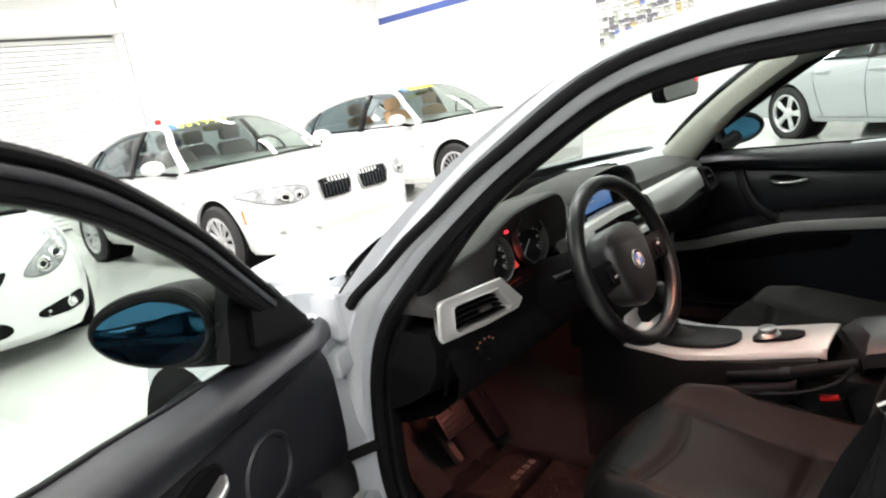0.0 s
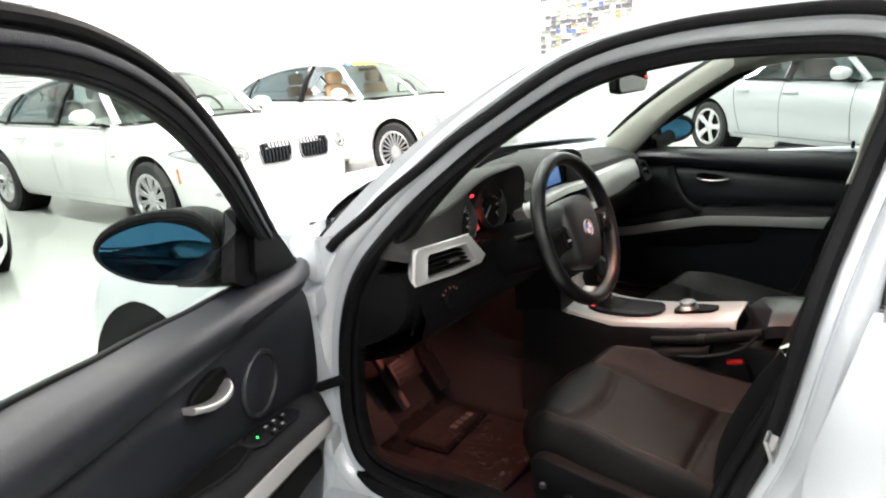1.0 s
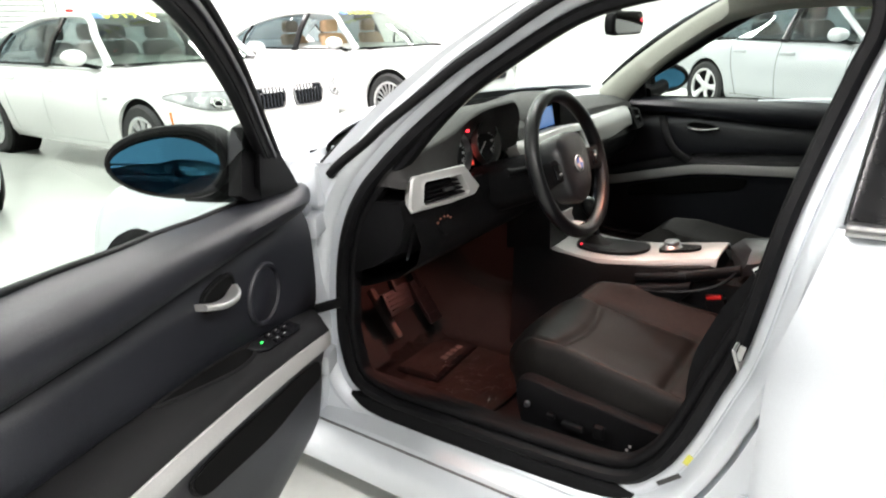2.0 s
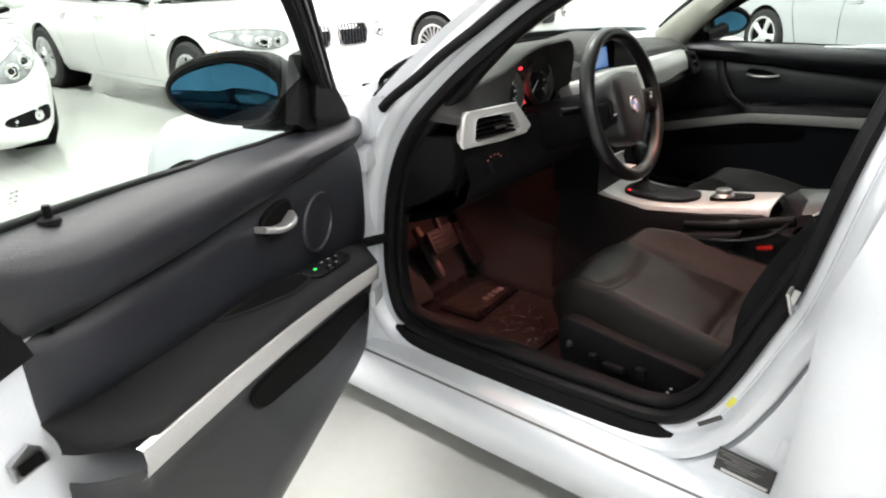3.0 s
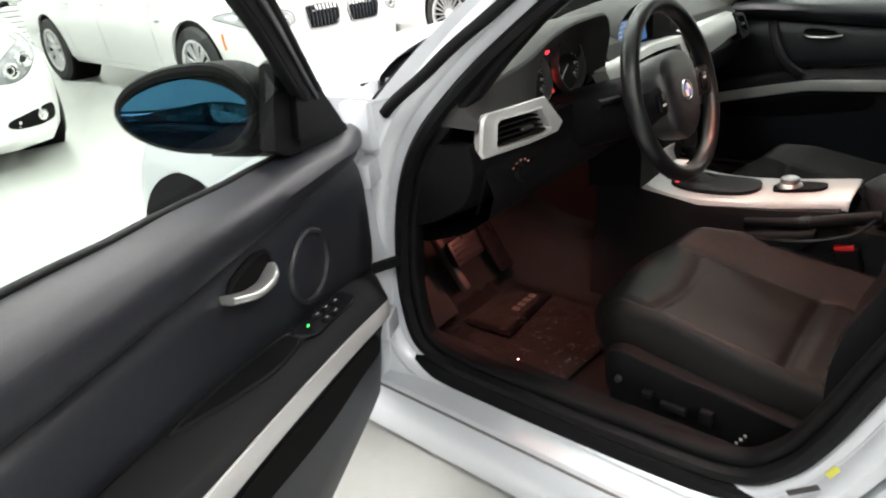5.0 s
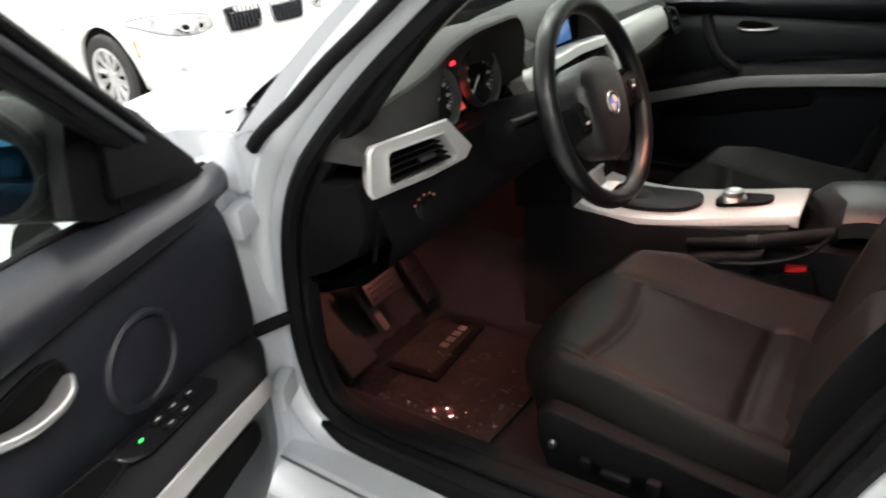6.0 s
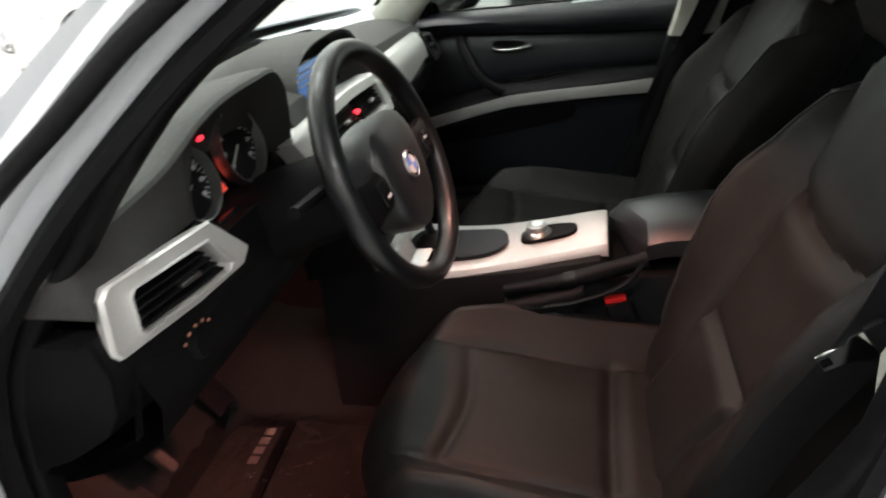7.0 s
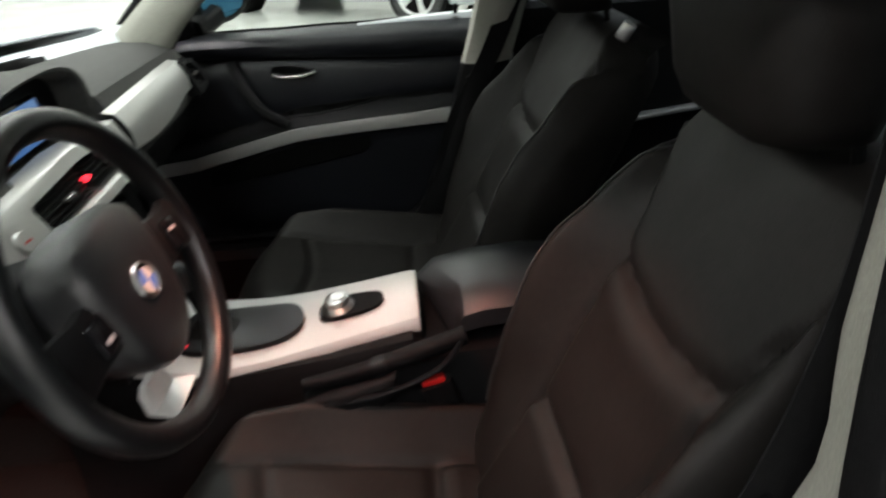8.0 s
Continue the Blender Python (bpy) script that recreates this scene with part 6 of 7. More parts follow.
grid(bm, [[(x, y, z) for x, z in ((1.300, 0.852), (1.318, 0.80), (1.305, 0.755), (1.25, 0.712), (1.15, 0.672), (1.0, 0.65))] for y in (-0.735, -0.60, -0.45, -0.30, -0.16)])
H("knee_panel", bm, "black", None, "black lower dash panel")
bm = bmesh.new()
grid(bm, [[(x, y, z) for x, z in ((1.0, 0.70), (1.18, 0.70), (1.285, 0.765), (1.31, 0.85))] for y in (-0.750, -0.738)])
H("dash_end", bm, "black", dash)
H("dash_end_cap", loft([[(x, y, z) for x, _, z in dash_ring(-0.752)] for y in (-0.7565, -0.7535)]), "black", dash, "black dashboard end cover")
col = frame_m((1.492, -0.355, 0.930), (0.030, 1, 0), (-math.sin(radians(19)), 0, math.cos(radians(19))))
H("column_cowl", loft([[col @ Vector((a * k, b * k - 0.01, c)) for a, b in rounded(0.15, 0.12, 0.05)] for c, k in ((-0.06, 0.7), (-0.07, 0.95), (-0.12, 1.0), (-0.26, 1.1))]), "black", None, "black steering column cowl")
for s in (-1, 1):
    st = H("stalk", sweep([col @ Vector((s * 0.06, 0.015, -0.085)), col @ Vector((s * 0.12, 0.02, -0.082)), col @ Vector((s * 0.165, 0.025, -0.075))], ring(0.009, 8), (0, 0, 1)), "black", None, "black column stalk")

# ---- steering wheel ----
circ = [2 * math.pi * i / 56 for i in range(56)]
sw = H("steering_wheel", sweep([col @ Vector((0.167 * math.cos(a), 0.167 * math.sin(a), 0.0)) for a in circ], ring(0.0158, 12, 1.0, 1.1), col.to_3x3() @ Vector((0, 0, 1)), True), "wheel_leather", None, "black leather steering wheel")
for a0 in (-4, 184):
    a = radians(a0)
    q = [(0.05, 0.030), (0.11, 0.026), (0.166, 0.034)]
    rows = []
    for r_, w_ in q:
        d, nrm = Vector((math.cos(a), math.sin(a), 0)), Vector((-math.sin(a), math.cos(a), 0))
        c = 0.012 if r_ < 0.1 else (0.008 if r_ < 0.15 else 0.0)
        rows.append([col @ (d * r_ + nrm * (u * w_) + Vector((0, 0, c + h))) for u, h in ((-1, -0.008), (1, -0.008), (1, 0.004), (0.8, 0.008), (-0.8, 0.008), (-1, 0.004))])
    H("spoke", loft(rows), "black", sw)
    H("spoke_buttons", box(0.03, 0.036, 0.008, col @ Matrix.Rotation(a, 4, "Z") @ Matrix.Translation((0.100, 0, 0.018)), 0.004), "gloss_black", sw)
    H("button_mark", box(0.012, 0.004, 0.001, col @ Matrix.Rotation(a, 4, "Z") @ Matrix.Translation((0.100, 0.006, 0.0225)), 0), "dial_print", sw)
rows = []
for r_, w_, c in ((0.108, 0.023, -0.034), (0.120, 0.025, -0.042), (0.142, 0.029, -0.043), (0.157, 0.035, -0.020)):
    rows.append([col @ Vector((u * w_ - 0.009, -r_ - (0.0 if abs(u) < 0.5 else -0.006 * (r_ > 0.15)), c + h)) for u, h in ((-1, -0.006), (1, -0.006), (1, 0.002), (0.8, 0.006), (-0.8, 0.006), (-1, 0.002))])
H("lower_spoke", loft(rows), "alu", sw, "satin metal lower spoke")
pad = spline([(a * 0.90 - 0.014, b * (0.88 if b > 0 else 1.0), 0) for a, b in ((-0.085, 0.045), (-0.06, 0.078), (0.0, 0.086), (0.06, 0.078), (0.085, 0.045), (0.082, -0.02), (0.058, -0.075), (0.0, -0.098), (-0.058, -0.075), (-0.082, -0.02))], 5, True)
H("airbag_cover", loft([[col @ Vector(((p.x + 0.014) * k - 0.014, p.y * k, c)) for p in pad] for c, k in ((-0.03, 0.95), (0.008, 1.0), (0.020, 0.95), (0.027, 0.82), (0.031, 0.55), (0.032, 0.25))]), "pad_plastic", sw, "domed black airbag cover")
rm = col @ Matrix.Translation((-0.018, -0.004, 0.0315))
H("badge", lathe([(0.0, 0.003), (0.0185, 0.003), (0.020, 0.001)], rm, 28), "gloss_black", sw, "round badge, blue and white quarters")
for k in range(4):
    a0 = k * math.pi / 2
    pts = [(0, 0)] + [(0.0135 * math.cos(a0 + math.pi / 2 * i / 6), 0.0135 * math.sin(a0 + math.pi / 2 * i / 6)) for i in range(7)]
    H("badge_quarter", loft([[rm @ Vector((a, b, c)) for a, b in pts] for c in (0.003, 0.0038)]), "sticker_blue" if k % 2 else "print", sw)
H("badge_ring", lathe([(0.0175, 0.003), (0.018, 0.0042), (0.019, 0.0042), (0.0202, 0.001)], rm, 28), "satin", sw)

# ---- centre console ----
H("radio_console", loft([[(x, y, z) for y, z in ((-0.135, z0), (0.135, z0), (0.14, z1), (-0.14, z1))] for x, z0, z1 in ((1.20, 0.60, 0.87), (1.30, 0.62, 0.87), (1.315, 0.63, 0.865), (1.345, 0.62, 0.70))]), "black", None, "black console below the vents")
st = H("radio_panel", box(0.008, 0.20, 0.05, pose(1.318, 0, 0.835, 0, -4, 0), 0.003), "gloss_black", None, "glossy radio and climate panel")
for k in range(6):
    H("radio_button", box(0.006, 0.024, 0.010, pose(1.324, -0.075 + 0.03 * k, 0.828, 0, -4, 0), 0.002), "black", st)
for y in (-0.07, 0.07):
    H("climate_knob", lathe([(0.0, 0.018), (0.016, 0.018), (0.019, 0.012), (0.02, 0.0)], frame_m((1.322, y, 0.775), (0, 1, 0), (-0.1, 0, 1)), 20), "black", st)
body = loft([[(x, y, z) for y, z in ((-w0, 0.24), (w0, 0.24), (w1, zt - 0.03), (w1 - 0.015, zt), (-w1 + 0.015, zt), (-w1, zt - 0.03))] for x, w0, w1, zt in ((1.22, 0.15, 0.125, 0.66), (1.34, 0.15, 0.120, 0.605), (1.48, 0.15, 0.115, 0.588), (1.64, 0.15, 0.110, 0.604), (1.78, 0.15, 0.108, 0.628), (1.80, 0.14, 0.105, 0.600), (1.84, 0.14, 0.105, 0.590), (2.10, 0.13, 0.105, 0.600))])
console = H("centre_console", body, "black", None, "black centre console between the seats")
rows = []
for x, y0, y1, z in ((1.245, -0.072, 0.085, 0.668), (1.29, -0.088, 0.112, 0.640), (1.36, -0.094, 0.122, 0.612), (1.44, -0.093, 0.120, 0.600), (1.52, -0.087, 0.112, 0.602), (1.60, -0.076, 0.104, 0.612), (1.70, -0.067, 0.098, 0.630), (1.785, -0.061, 0.094, 0.646), (1.795, -0.059, 0.092, 0.640)):
    rows.append([(x, y0 - 0.008, z - 0.022), (x, y0 - 0.007, z - 0.010), (x, y0, z), (x, y0 + 0.03, z + 0.004), (x, (y0 + y1) / 2, z + 0.005), (x, y1 - 0.03, z + 0.004), (x, y1, z), (x, y1 + 0.007, z - 0.010), (x, y1 + 0.008, z - 0.022)])
rows = [[Vector(p) for p in col_] for col_ in zip(*[spline([r[j] for r in rows], 4) for j in range(9)])]
bm = bmesh.new()
grid(bm, rows)
H("console_trim", bm, "alu", console, "brushed aluminium console trim")
tz = lambda x: lerp_table(x, [(1.29, 0.645), (1.36, 0.617), (1.44, 0.605), (1.52, 0.607), (1.60, 0.617), (1.70, 0.635), (1.785, 0.651)])
gate = spline([(1.39, -0.05, 0), (1.40, 0.05, 0), (1.47, 0.062, 0), (1.56, 0.055, 0), (1.592, 0.02, 0), (1.592, -0.025, 0), (1.555, -0.055, 0), (1.46, -0.064, 0)], 4, True)
H("gear_plate", loft([[Vector((p.x, p.y + 0.005, tz(p.x) - 0.01 + h)) for p in gate] for h in (0.0, 0.016, 0.018)]), "semi_gloss", console, "black gear lever surround")
H("gear_gaiter", loft([[Vector((1.440 + a * k - 0.01 * t, 0.005 + b * k, tz(1.485) + 0.006 + 0.026 * t)) for a, b in rounded(0.10, 0.075, 0.025)] for t, k in ((0, 1), (0.35, 0.72), (0.7, 0.45), (1.0, 0.26))]), "leather", console, "black leather gear gaiter")
lever = H("gear_lever", sweep(spline([(1.432, 0.005, 0.640), (1.424, 0.002, 0.68), (1.412, 0.0, 0.715)], 4), ring(0.010, 10), (0, 1, 0)), "black", console, "black gear lever")
H("lever_grip", loft([[Vector((1.412 + a * k - 0.016 * t, b * k, 0.700 + 0.055 * t)) for a, b in ring(0.021, 14, 1.15, 0.8)] for t, k in ((0, 0.6), (0.2, 0.95), (0.7, 1.1), (0.92, 0.9), (1, 0.4))]), "wheel_leather", console)
H("gear_lamp", at(1.405, -0.045, tz(1.405) + 0.009, 0.006, 0.008, 0.002, 0.0005), "red_led", console, "small lit red gear lamp")
dish = spline([(1.622, 0.010, 0), (1.632, 0.036, 0), (1.67, 0.042, 0), (1.722, 0.036, 0), (1.736, 0.012, 0), (1.722, -0.012, 0), (1.67, -0.022, 0), (1.632, -0.016, 0)], 4, True)
H("controller_dish", loft([[Vector((p.x, p.y, tz(p.x) + h)) for p in dish] for h in (0.0, 0.006, 0.007)]), "black", console)
H("control_knob", lathe([(0.0, 0.022), (0.017, 0.022), (0.0205, 0.020), (0.0215, 0.014), (0.0205, 0.009), (0.026, 0.006), (0.030, 0.0)], frame_m((1.657, 0.010, tz(1.657) + 0.006), (1, 0, 0.1), (0, 1, 0)), 28), "satin", console, "bright metal control knob")
H("knob_top", lathe([(0.0, 0.0), (0.013, 0.0), (0.014, -0.002)], frame_m((1.657, 0.010, tz(1.657) + 0.0295), (1, 0, 0.1), (0, 1, 0)), 20), "satin", console)
# handbrake with its gaiter, cup area, armrest
H("handbrake", sweep(spline([(1.60, -0.122, 0.578), (1.66, -0.121, 0.588), (1.73, -0.119, 0.602), (1.79, -0.117, 0.620), (1.865, -0.113, 0.642)], 5), rounded(0.026, 0.024, 0.009), (0, 0, 1), scale=[0.72 + 0.4 * min(1.0, i / 12) for i in range(21)]), "black", console, "black handbrake lever")
H("handbrake_collar", sweep([(1.715, -0.1195, 0.599), (1.735, -0.119, 0.604)], rounded(0.030, 0.027, 0.010), (0, 0, 1)), "semi_gloss", console)
H("handbrake_gaiter", loft([[Vector((x, -0.122 + a, 0.536 + b + dz)) for a, b in rounded(0.05 * k, 0.045 * k, 0.012)] for x, k, dz in ((1.60, 1.3, -0.01), (1.64, 1.2, 0.006), (1.67, 1.32, 0.010), (1.70, 1.05, 0.022), (1.725, 1.15, 0.026), (1.75, 0.85, 0.044))]), "black", console, "folded black gaiter below the handbrake")
H("console_bead", sweep(spline([(1.56, -0.142, 0.548), (1.64, -0.150, 0.556), (1.74, -0.150, 0.572), (1.82, -0.142, 0.604), (1.855, -0.128, 0.640)], 5), ring(0.0045, 6), (0, 0, 1)), "semi_gloss", console, "raised black edge round the handbrake recess")
arm = [(1.80, 0.030, 0.088, 0.640), (1.83, 0.030, 0.098, 0.664), (1.90, 0.032, 0.103, 0.674), (2.00, 0.032, 0.104, 0.680), (2.06, 0.032, 0.098, 0.676), (2.09, 0.032, 0.085, 0.660)]
H("armrest", loft([[(x + 0.055 * max(0.0, min(1.0, (1.90 - x) / 0.1)) * (a < 0), y + a, z + b) for a, b in [(-w, -0.05), (w, -0.05), (w, -0.018), (w - 0.02, -0.002), (w * 0.4, 0.004), (-w * 0.4, 0.004), (-w + 0.02, -0.002), (-w, -0.018)]] for x, y, w, z in arm]), "armrest_hide", console, "padded leather armrest lid")

# ---- seats ----
def bump(a, c, w):
    return math.exp(-((a - c) / w) ** 2)


def seat(s, name, label):
    yc = 0.365 * s
    n = 88
    rows = []
    for i in range(n + 1):
        t = i / n
        row = []
        for j in range(n + 1):
            v = -1 + 2 * j / n
            edge_ = min(1.0, (1 - abs(v)) / 0.14)
            fr = min(1.0, t / 0.16)
            x = 1.405 + 0.515 * t - 0.016 * (1 - v * v) * (1 - t) + 0.085 * abs(v) ** 3 * (1 - t) ** 2
            base = 0.540 - 0.078 * t - 0.080 * (1 - fr) ** 2
            side = 0.050 * max(0.0, (abs(v) - 0.58) / 0.26) ** 1.3 if abs(v) < 0.84 else 0.050 - 0.022 * ((abs(v) - 0.84) / 0.16) ** 2
            z = base + side * (0.35 + 0.65 * min(1, t * 3)) - 0.085 * (1 - edge_) ** 2.4 - 0.014 * t * (1 - abs(v))
            front_line = 0.325 - 0.07 * (v / 0.60) ** 2
            inside = 1 / (1 + math.exp((abs(v) - 0.59) / 0.012))
            seam = bump(abs(v), 0.60 - 0.04 * t, 0.026) * min(1.0, max(0.0, (t - 0.12) / 0.06)) + (bump(t, front_line, 0.020) + bump(t, 0.765, 0.020)) * inside
            z -= 0.008 * min(1.0, seam)
            # the panels swell between their seams; the rear strip rises to the backrest
            z += inside * (0.006 * bump(t, 0.22, 0.08) + 0.010 * max(0.0, min(1.0, (t - 0.77) / 0.06)))
            z += 0.0022 * noise.noise((x * 9, v * 3, s))
            y = yc + 0.262 * v * (1 - 0.10 * (1 - t) ** 2)
            row.append((x, y, z))
        rows.append(row)
    # skirt down to the base
    ringed = rows
    bm = bmesh.new()
    vs = grid(bm, ringed)
    loop = [vs[0][j] for j in range(n + 1)] + [vs[i][n] for i in range(1, n + 1)] + [vs[n][j] for j in range(n - 1, -1, -1)] + [vs[i][0] for i in range(n - 1, 0, -1)]
    low = []
    for v in loop:
        low.append(bm.verts.new((v.co.x + 0.02 * (v.co.x < 1.43), yc + (v.co.y - yc) * 0.985, max(0.435, v.co.z - 0.03) if v.co.x > 1.45 else 0.44)))
    for i in range(len(loop)):
        k = (i + 1) % len(loop)
        try:
            bm.faces.new((loop[i], loop[k], low[k], low[i]))
        except ValueError:
            pass
    cap(bm, low)
    st = H(name, bm, "leather", None, label, 50)
    # backrest
    th = radians(29)
    up = Vector((math.sin(th), 0, math.cos(th)))
    fw = Vector((-math.cos(th), 0, math.sin(th)))
    o = Vector((1.930, yc, 0.50))
    front, back = [], []
    for i in range(n + 1):
        run = -0.14 + 1.14 * i / n
        t = max(0.0, run)
        half = lerp_table(t, [(0, 0.225), (0.2, 0.250), (0.45, 0.255), (0.65, 0.240), (0.84, 0.212), (0.93, 0.186), (1.0, 0.140)])
        sv = lerp_table(t, [(0, 0.105), (0.2, 0.118), (0.4, 0.136), (0.57, 0.138), (0.67, 0.150), (0.76, 0.170), (0.86, 0.190), (0.95, 0.20), (1.0, 0.21)])
        rise = lerp_table(run, [(-0.14, 0.0), (0, 0.014), (0.14, 0.034), (0.26, 0.050), (0.42, 0.068), (0.52, 0.066), (0.65, 0.045), (0.84, 0.022), (1.0, 0.004)])
        f, b_ = [], []
        for j in range(n + 1):
            v = -1 + 2 * j / n
            off = abs(v) * half
            edge_ = min(1.0, (1 - abs(v)) / 0.16)
            top = min(1.0, (1 - t) / 0.10)
            q = max(0.0, min(1.0, (off - sv) / max(0.02, half - 0.030 - sv)))
            d = 0.042 + rise * q * q * (3 - 2 * q) - 0.075 * (1 - edge_) ** 2.2 - 0.06 * (1 - top) ** 2
            inside = 1 / (1 + math.exp((off - sv) / 0.003))
            arc = 0.548 + 0.032 * (off / 0.136) ** 2
            seam = bump(off, sv, 0.0055) * min(1.0, max(0.0, (t - 0.03) / 0.05)) * min(1.0, max(0.0, (0.95 - t) / 0.05)) + (bump(t, arc, 0.016) + bump(t, 0.205, 0.016)) * inside
            d -= 0.0085 * min(1.0, seam)
            d += inside * (0.007 * bump(t, arc - 0.06, 0.05) + 0.009 * max(0.0, min(1.0, (t - arc) / 0.05)) + 0.008 * (t < 0.205) * min(1.0, (0.205 - t) / 0.04))
            d += 0.0022 * noise.noise((t * 5, v * 3, s + 4))
            f.append(o + up * (0.615 * run) + Vector((0, half * v, 0)) + fw * d)
            b_.append(o + up * (0.615 * run) + Vector((0, half * v * 0.96, 0)) - fw * (0.075 * (1 - 0.5 * (1 - edge_) ** 2) * (0.6 + 0.4 * top)))
        front.append(f)
        back.append(b_)
    bm = bmesh.new()
    loft([f + list(reversed(b_)) for f, b_ in zip(front, back)], bm)
    H("backrest", bm, "leather", st, "black leather backrest with side bolsters", 50)
    # piping at the inner side seam, release catch at the inner top corner
    H("side_piping", sweep([front[i][6 if s > 0 else n - 6] + fw * 0.001 for i in range(14, n - 8, 2)], ring(0.0026, 6), (0, 1, 0)), "leather_worn", st)
    H("release_catch", box(0.026, 0.020, 0.034, pose(2.165 + 0.03 * (s > 0), yc - s * 0.165, 1.028, 0, 30, -25 * s), 0.006), "satin", st, "satin metal release catch")
    # headrest on two posts
    hc = Vector((2.135, yc, 1.142))
    rows = []
    for t, k, dx in ((0.0, 0.55, 0.02), (0.06, 0.85, 0.008), (0.2, 1.0, 0.0), (0.55, 1.02, -0.012), (0.82, 0.95, -0.018), (0.94, 0.78, -0.014), (1.0, 0.45, -0.008)):
        rows.append([hc + Vector((dx + a * (0.8 + 0.2 * k), b * k, -0.095 + 0.20 * t)) for a, b in rounded(0.115, 0.250, 0.05, 5)])
    H("headrest", loft(rows), "leather", st, "black leather headrest", 60)
    for dy in (-0.07, 0.07):
        H("headrest_post", sweep([hc + Vector((0.066, dy, -0.16)), hc + Vector((0.045, dy, -0.05))], ring(0.006, 8), (1, 0, 0)), "black", st)
    # base and side valance
    H("seat_base", loft([[(x, yc + y, z) for y, z in ((-0.22, 0.25), (0.22, 0.25), (0.245, 0.40), (-0.245, 0.40))] for x in (1.50, 1.90)]), "dark", st)
    q = yc + 0.262 * s
    val = [(1.505, 0.470), (1.535, 0.498), (1.62, 0.488), (1.85, 0.462), (1.93, 0.45), (1.90, 0.36), (1.80, 0.325), (1.58, 0.340), (1.52, 0.38)]
    val = [(p.x, p.y) for p in spline([(a, b, 0) for a, b in val], 3, True)]
    valance = H("side_valance", prism([(a, b) for a, b in val], 0.030, frame_m((0, q - 0.008 * s, 0), (1, 0, 0), (0, 0, 1)) if s < 0 else frame_m((0, q + 0.022, 0), (1, 0, 0), (0, 0, 1)), 0.010), "black", st, "black plastic seat side panel")
    if s < 0:
        for x, z, w_, h_ in ((1.655, 0.425, 0.05, 0.016), (1.715, 0.432, 0.024, 0.030), (1.605, 0.435, 0.02, 0.016)):
            H("seat_switch", at(x, q - 0.040, z, w_, 0.016, h_, 0.005), "black", st)
        for k in range(3):
            H("memory_mark", at(1.770 + 0.006 * k, q - 0.0386, 0.400 + 0.011 * k, 0.005, 0.002, 0.004, 0), "print", st)
        H("bolster_knob", lathe([(0.0, 0.008), (0.006, 0.008), (0.0075, 0.0)], frame_m((1.545, q - 0.036, 0.445), (1, 0, 0), (0, 0, 1)), 14), "satin", st, "small bright seat knob")
    return st


seat(-1, "driver_seat", "black leather driver seat with worn centre panel")
seat(1, "passenger_seat", "black leather passenger seat")
# belt buckles with red buttons
for s in (-1, 1):
    y = 0.118 * s
    bk = H("belt_buckle", sweep([(1.86, y + 0.0, 0.44), (1.83, y, 0.50), (1.812, y, 0.555)], rounded(0.052, 0.026, 0.008), (0, 1, 0)), "black", None, "black belt buckle with red button")
    H("release_button", box(0.040, 0.014, 0.014, pose(1.808, y, 0.560, 0, -12, 0), 0.004), "red", bk, "red release button")

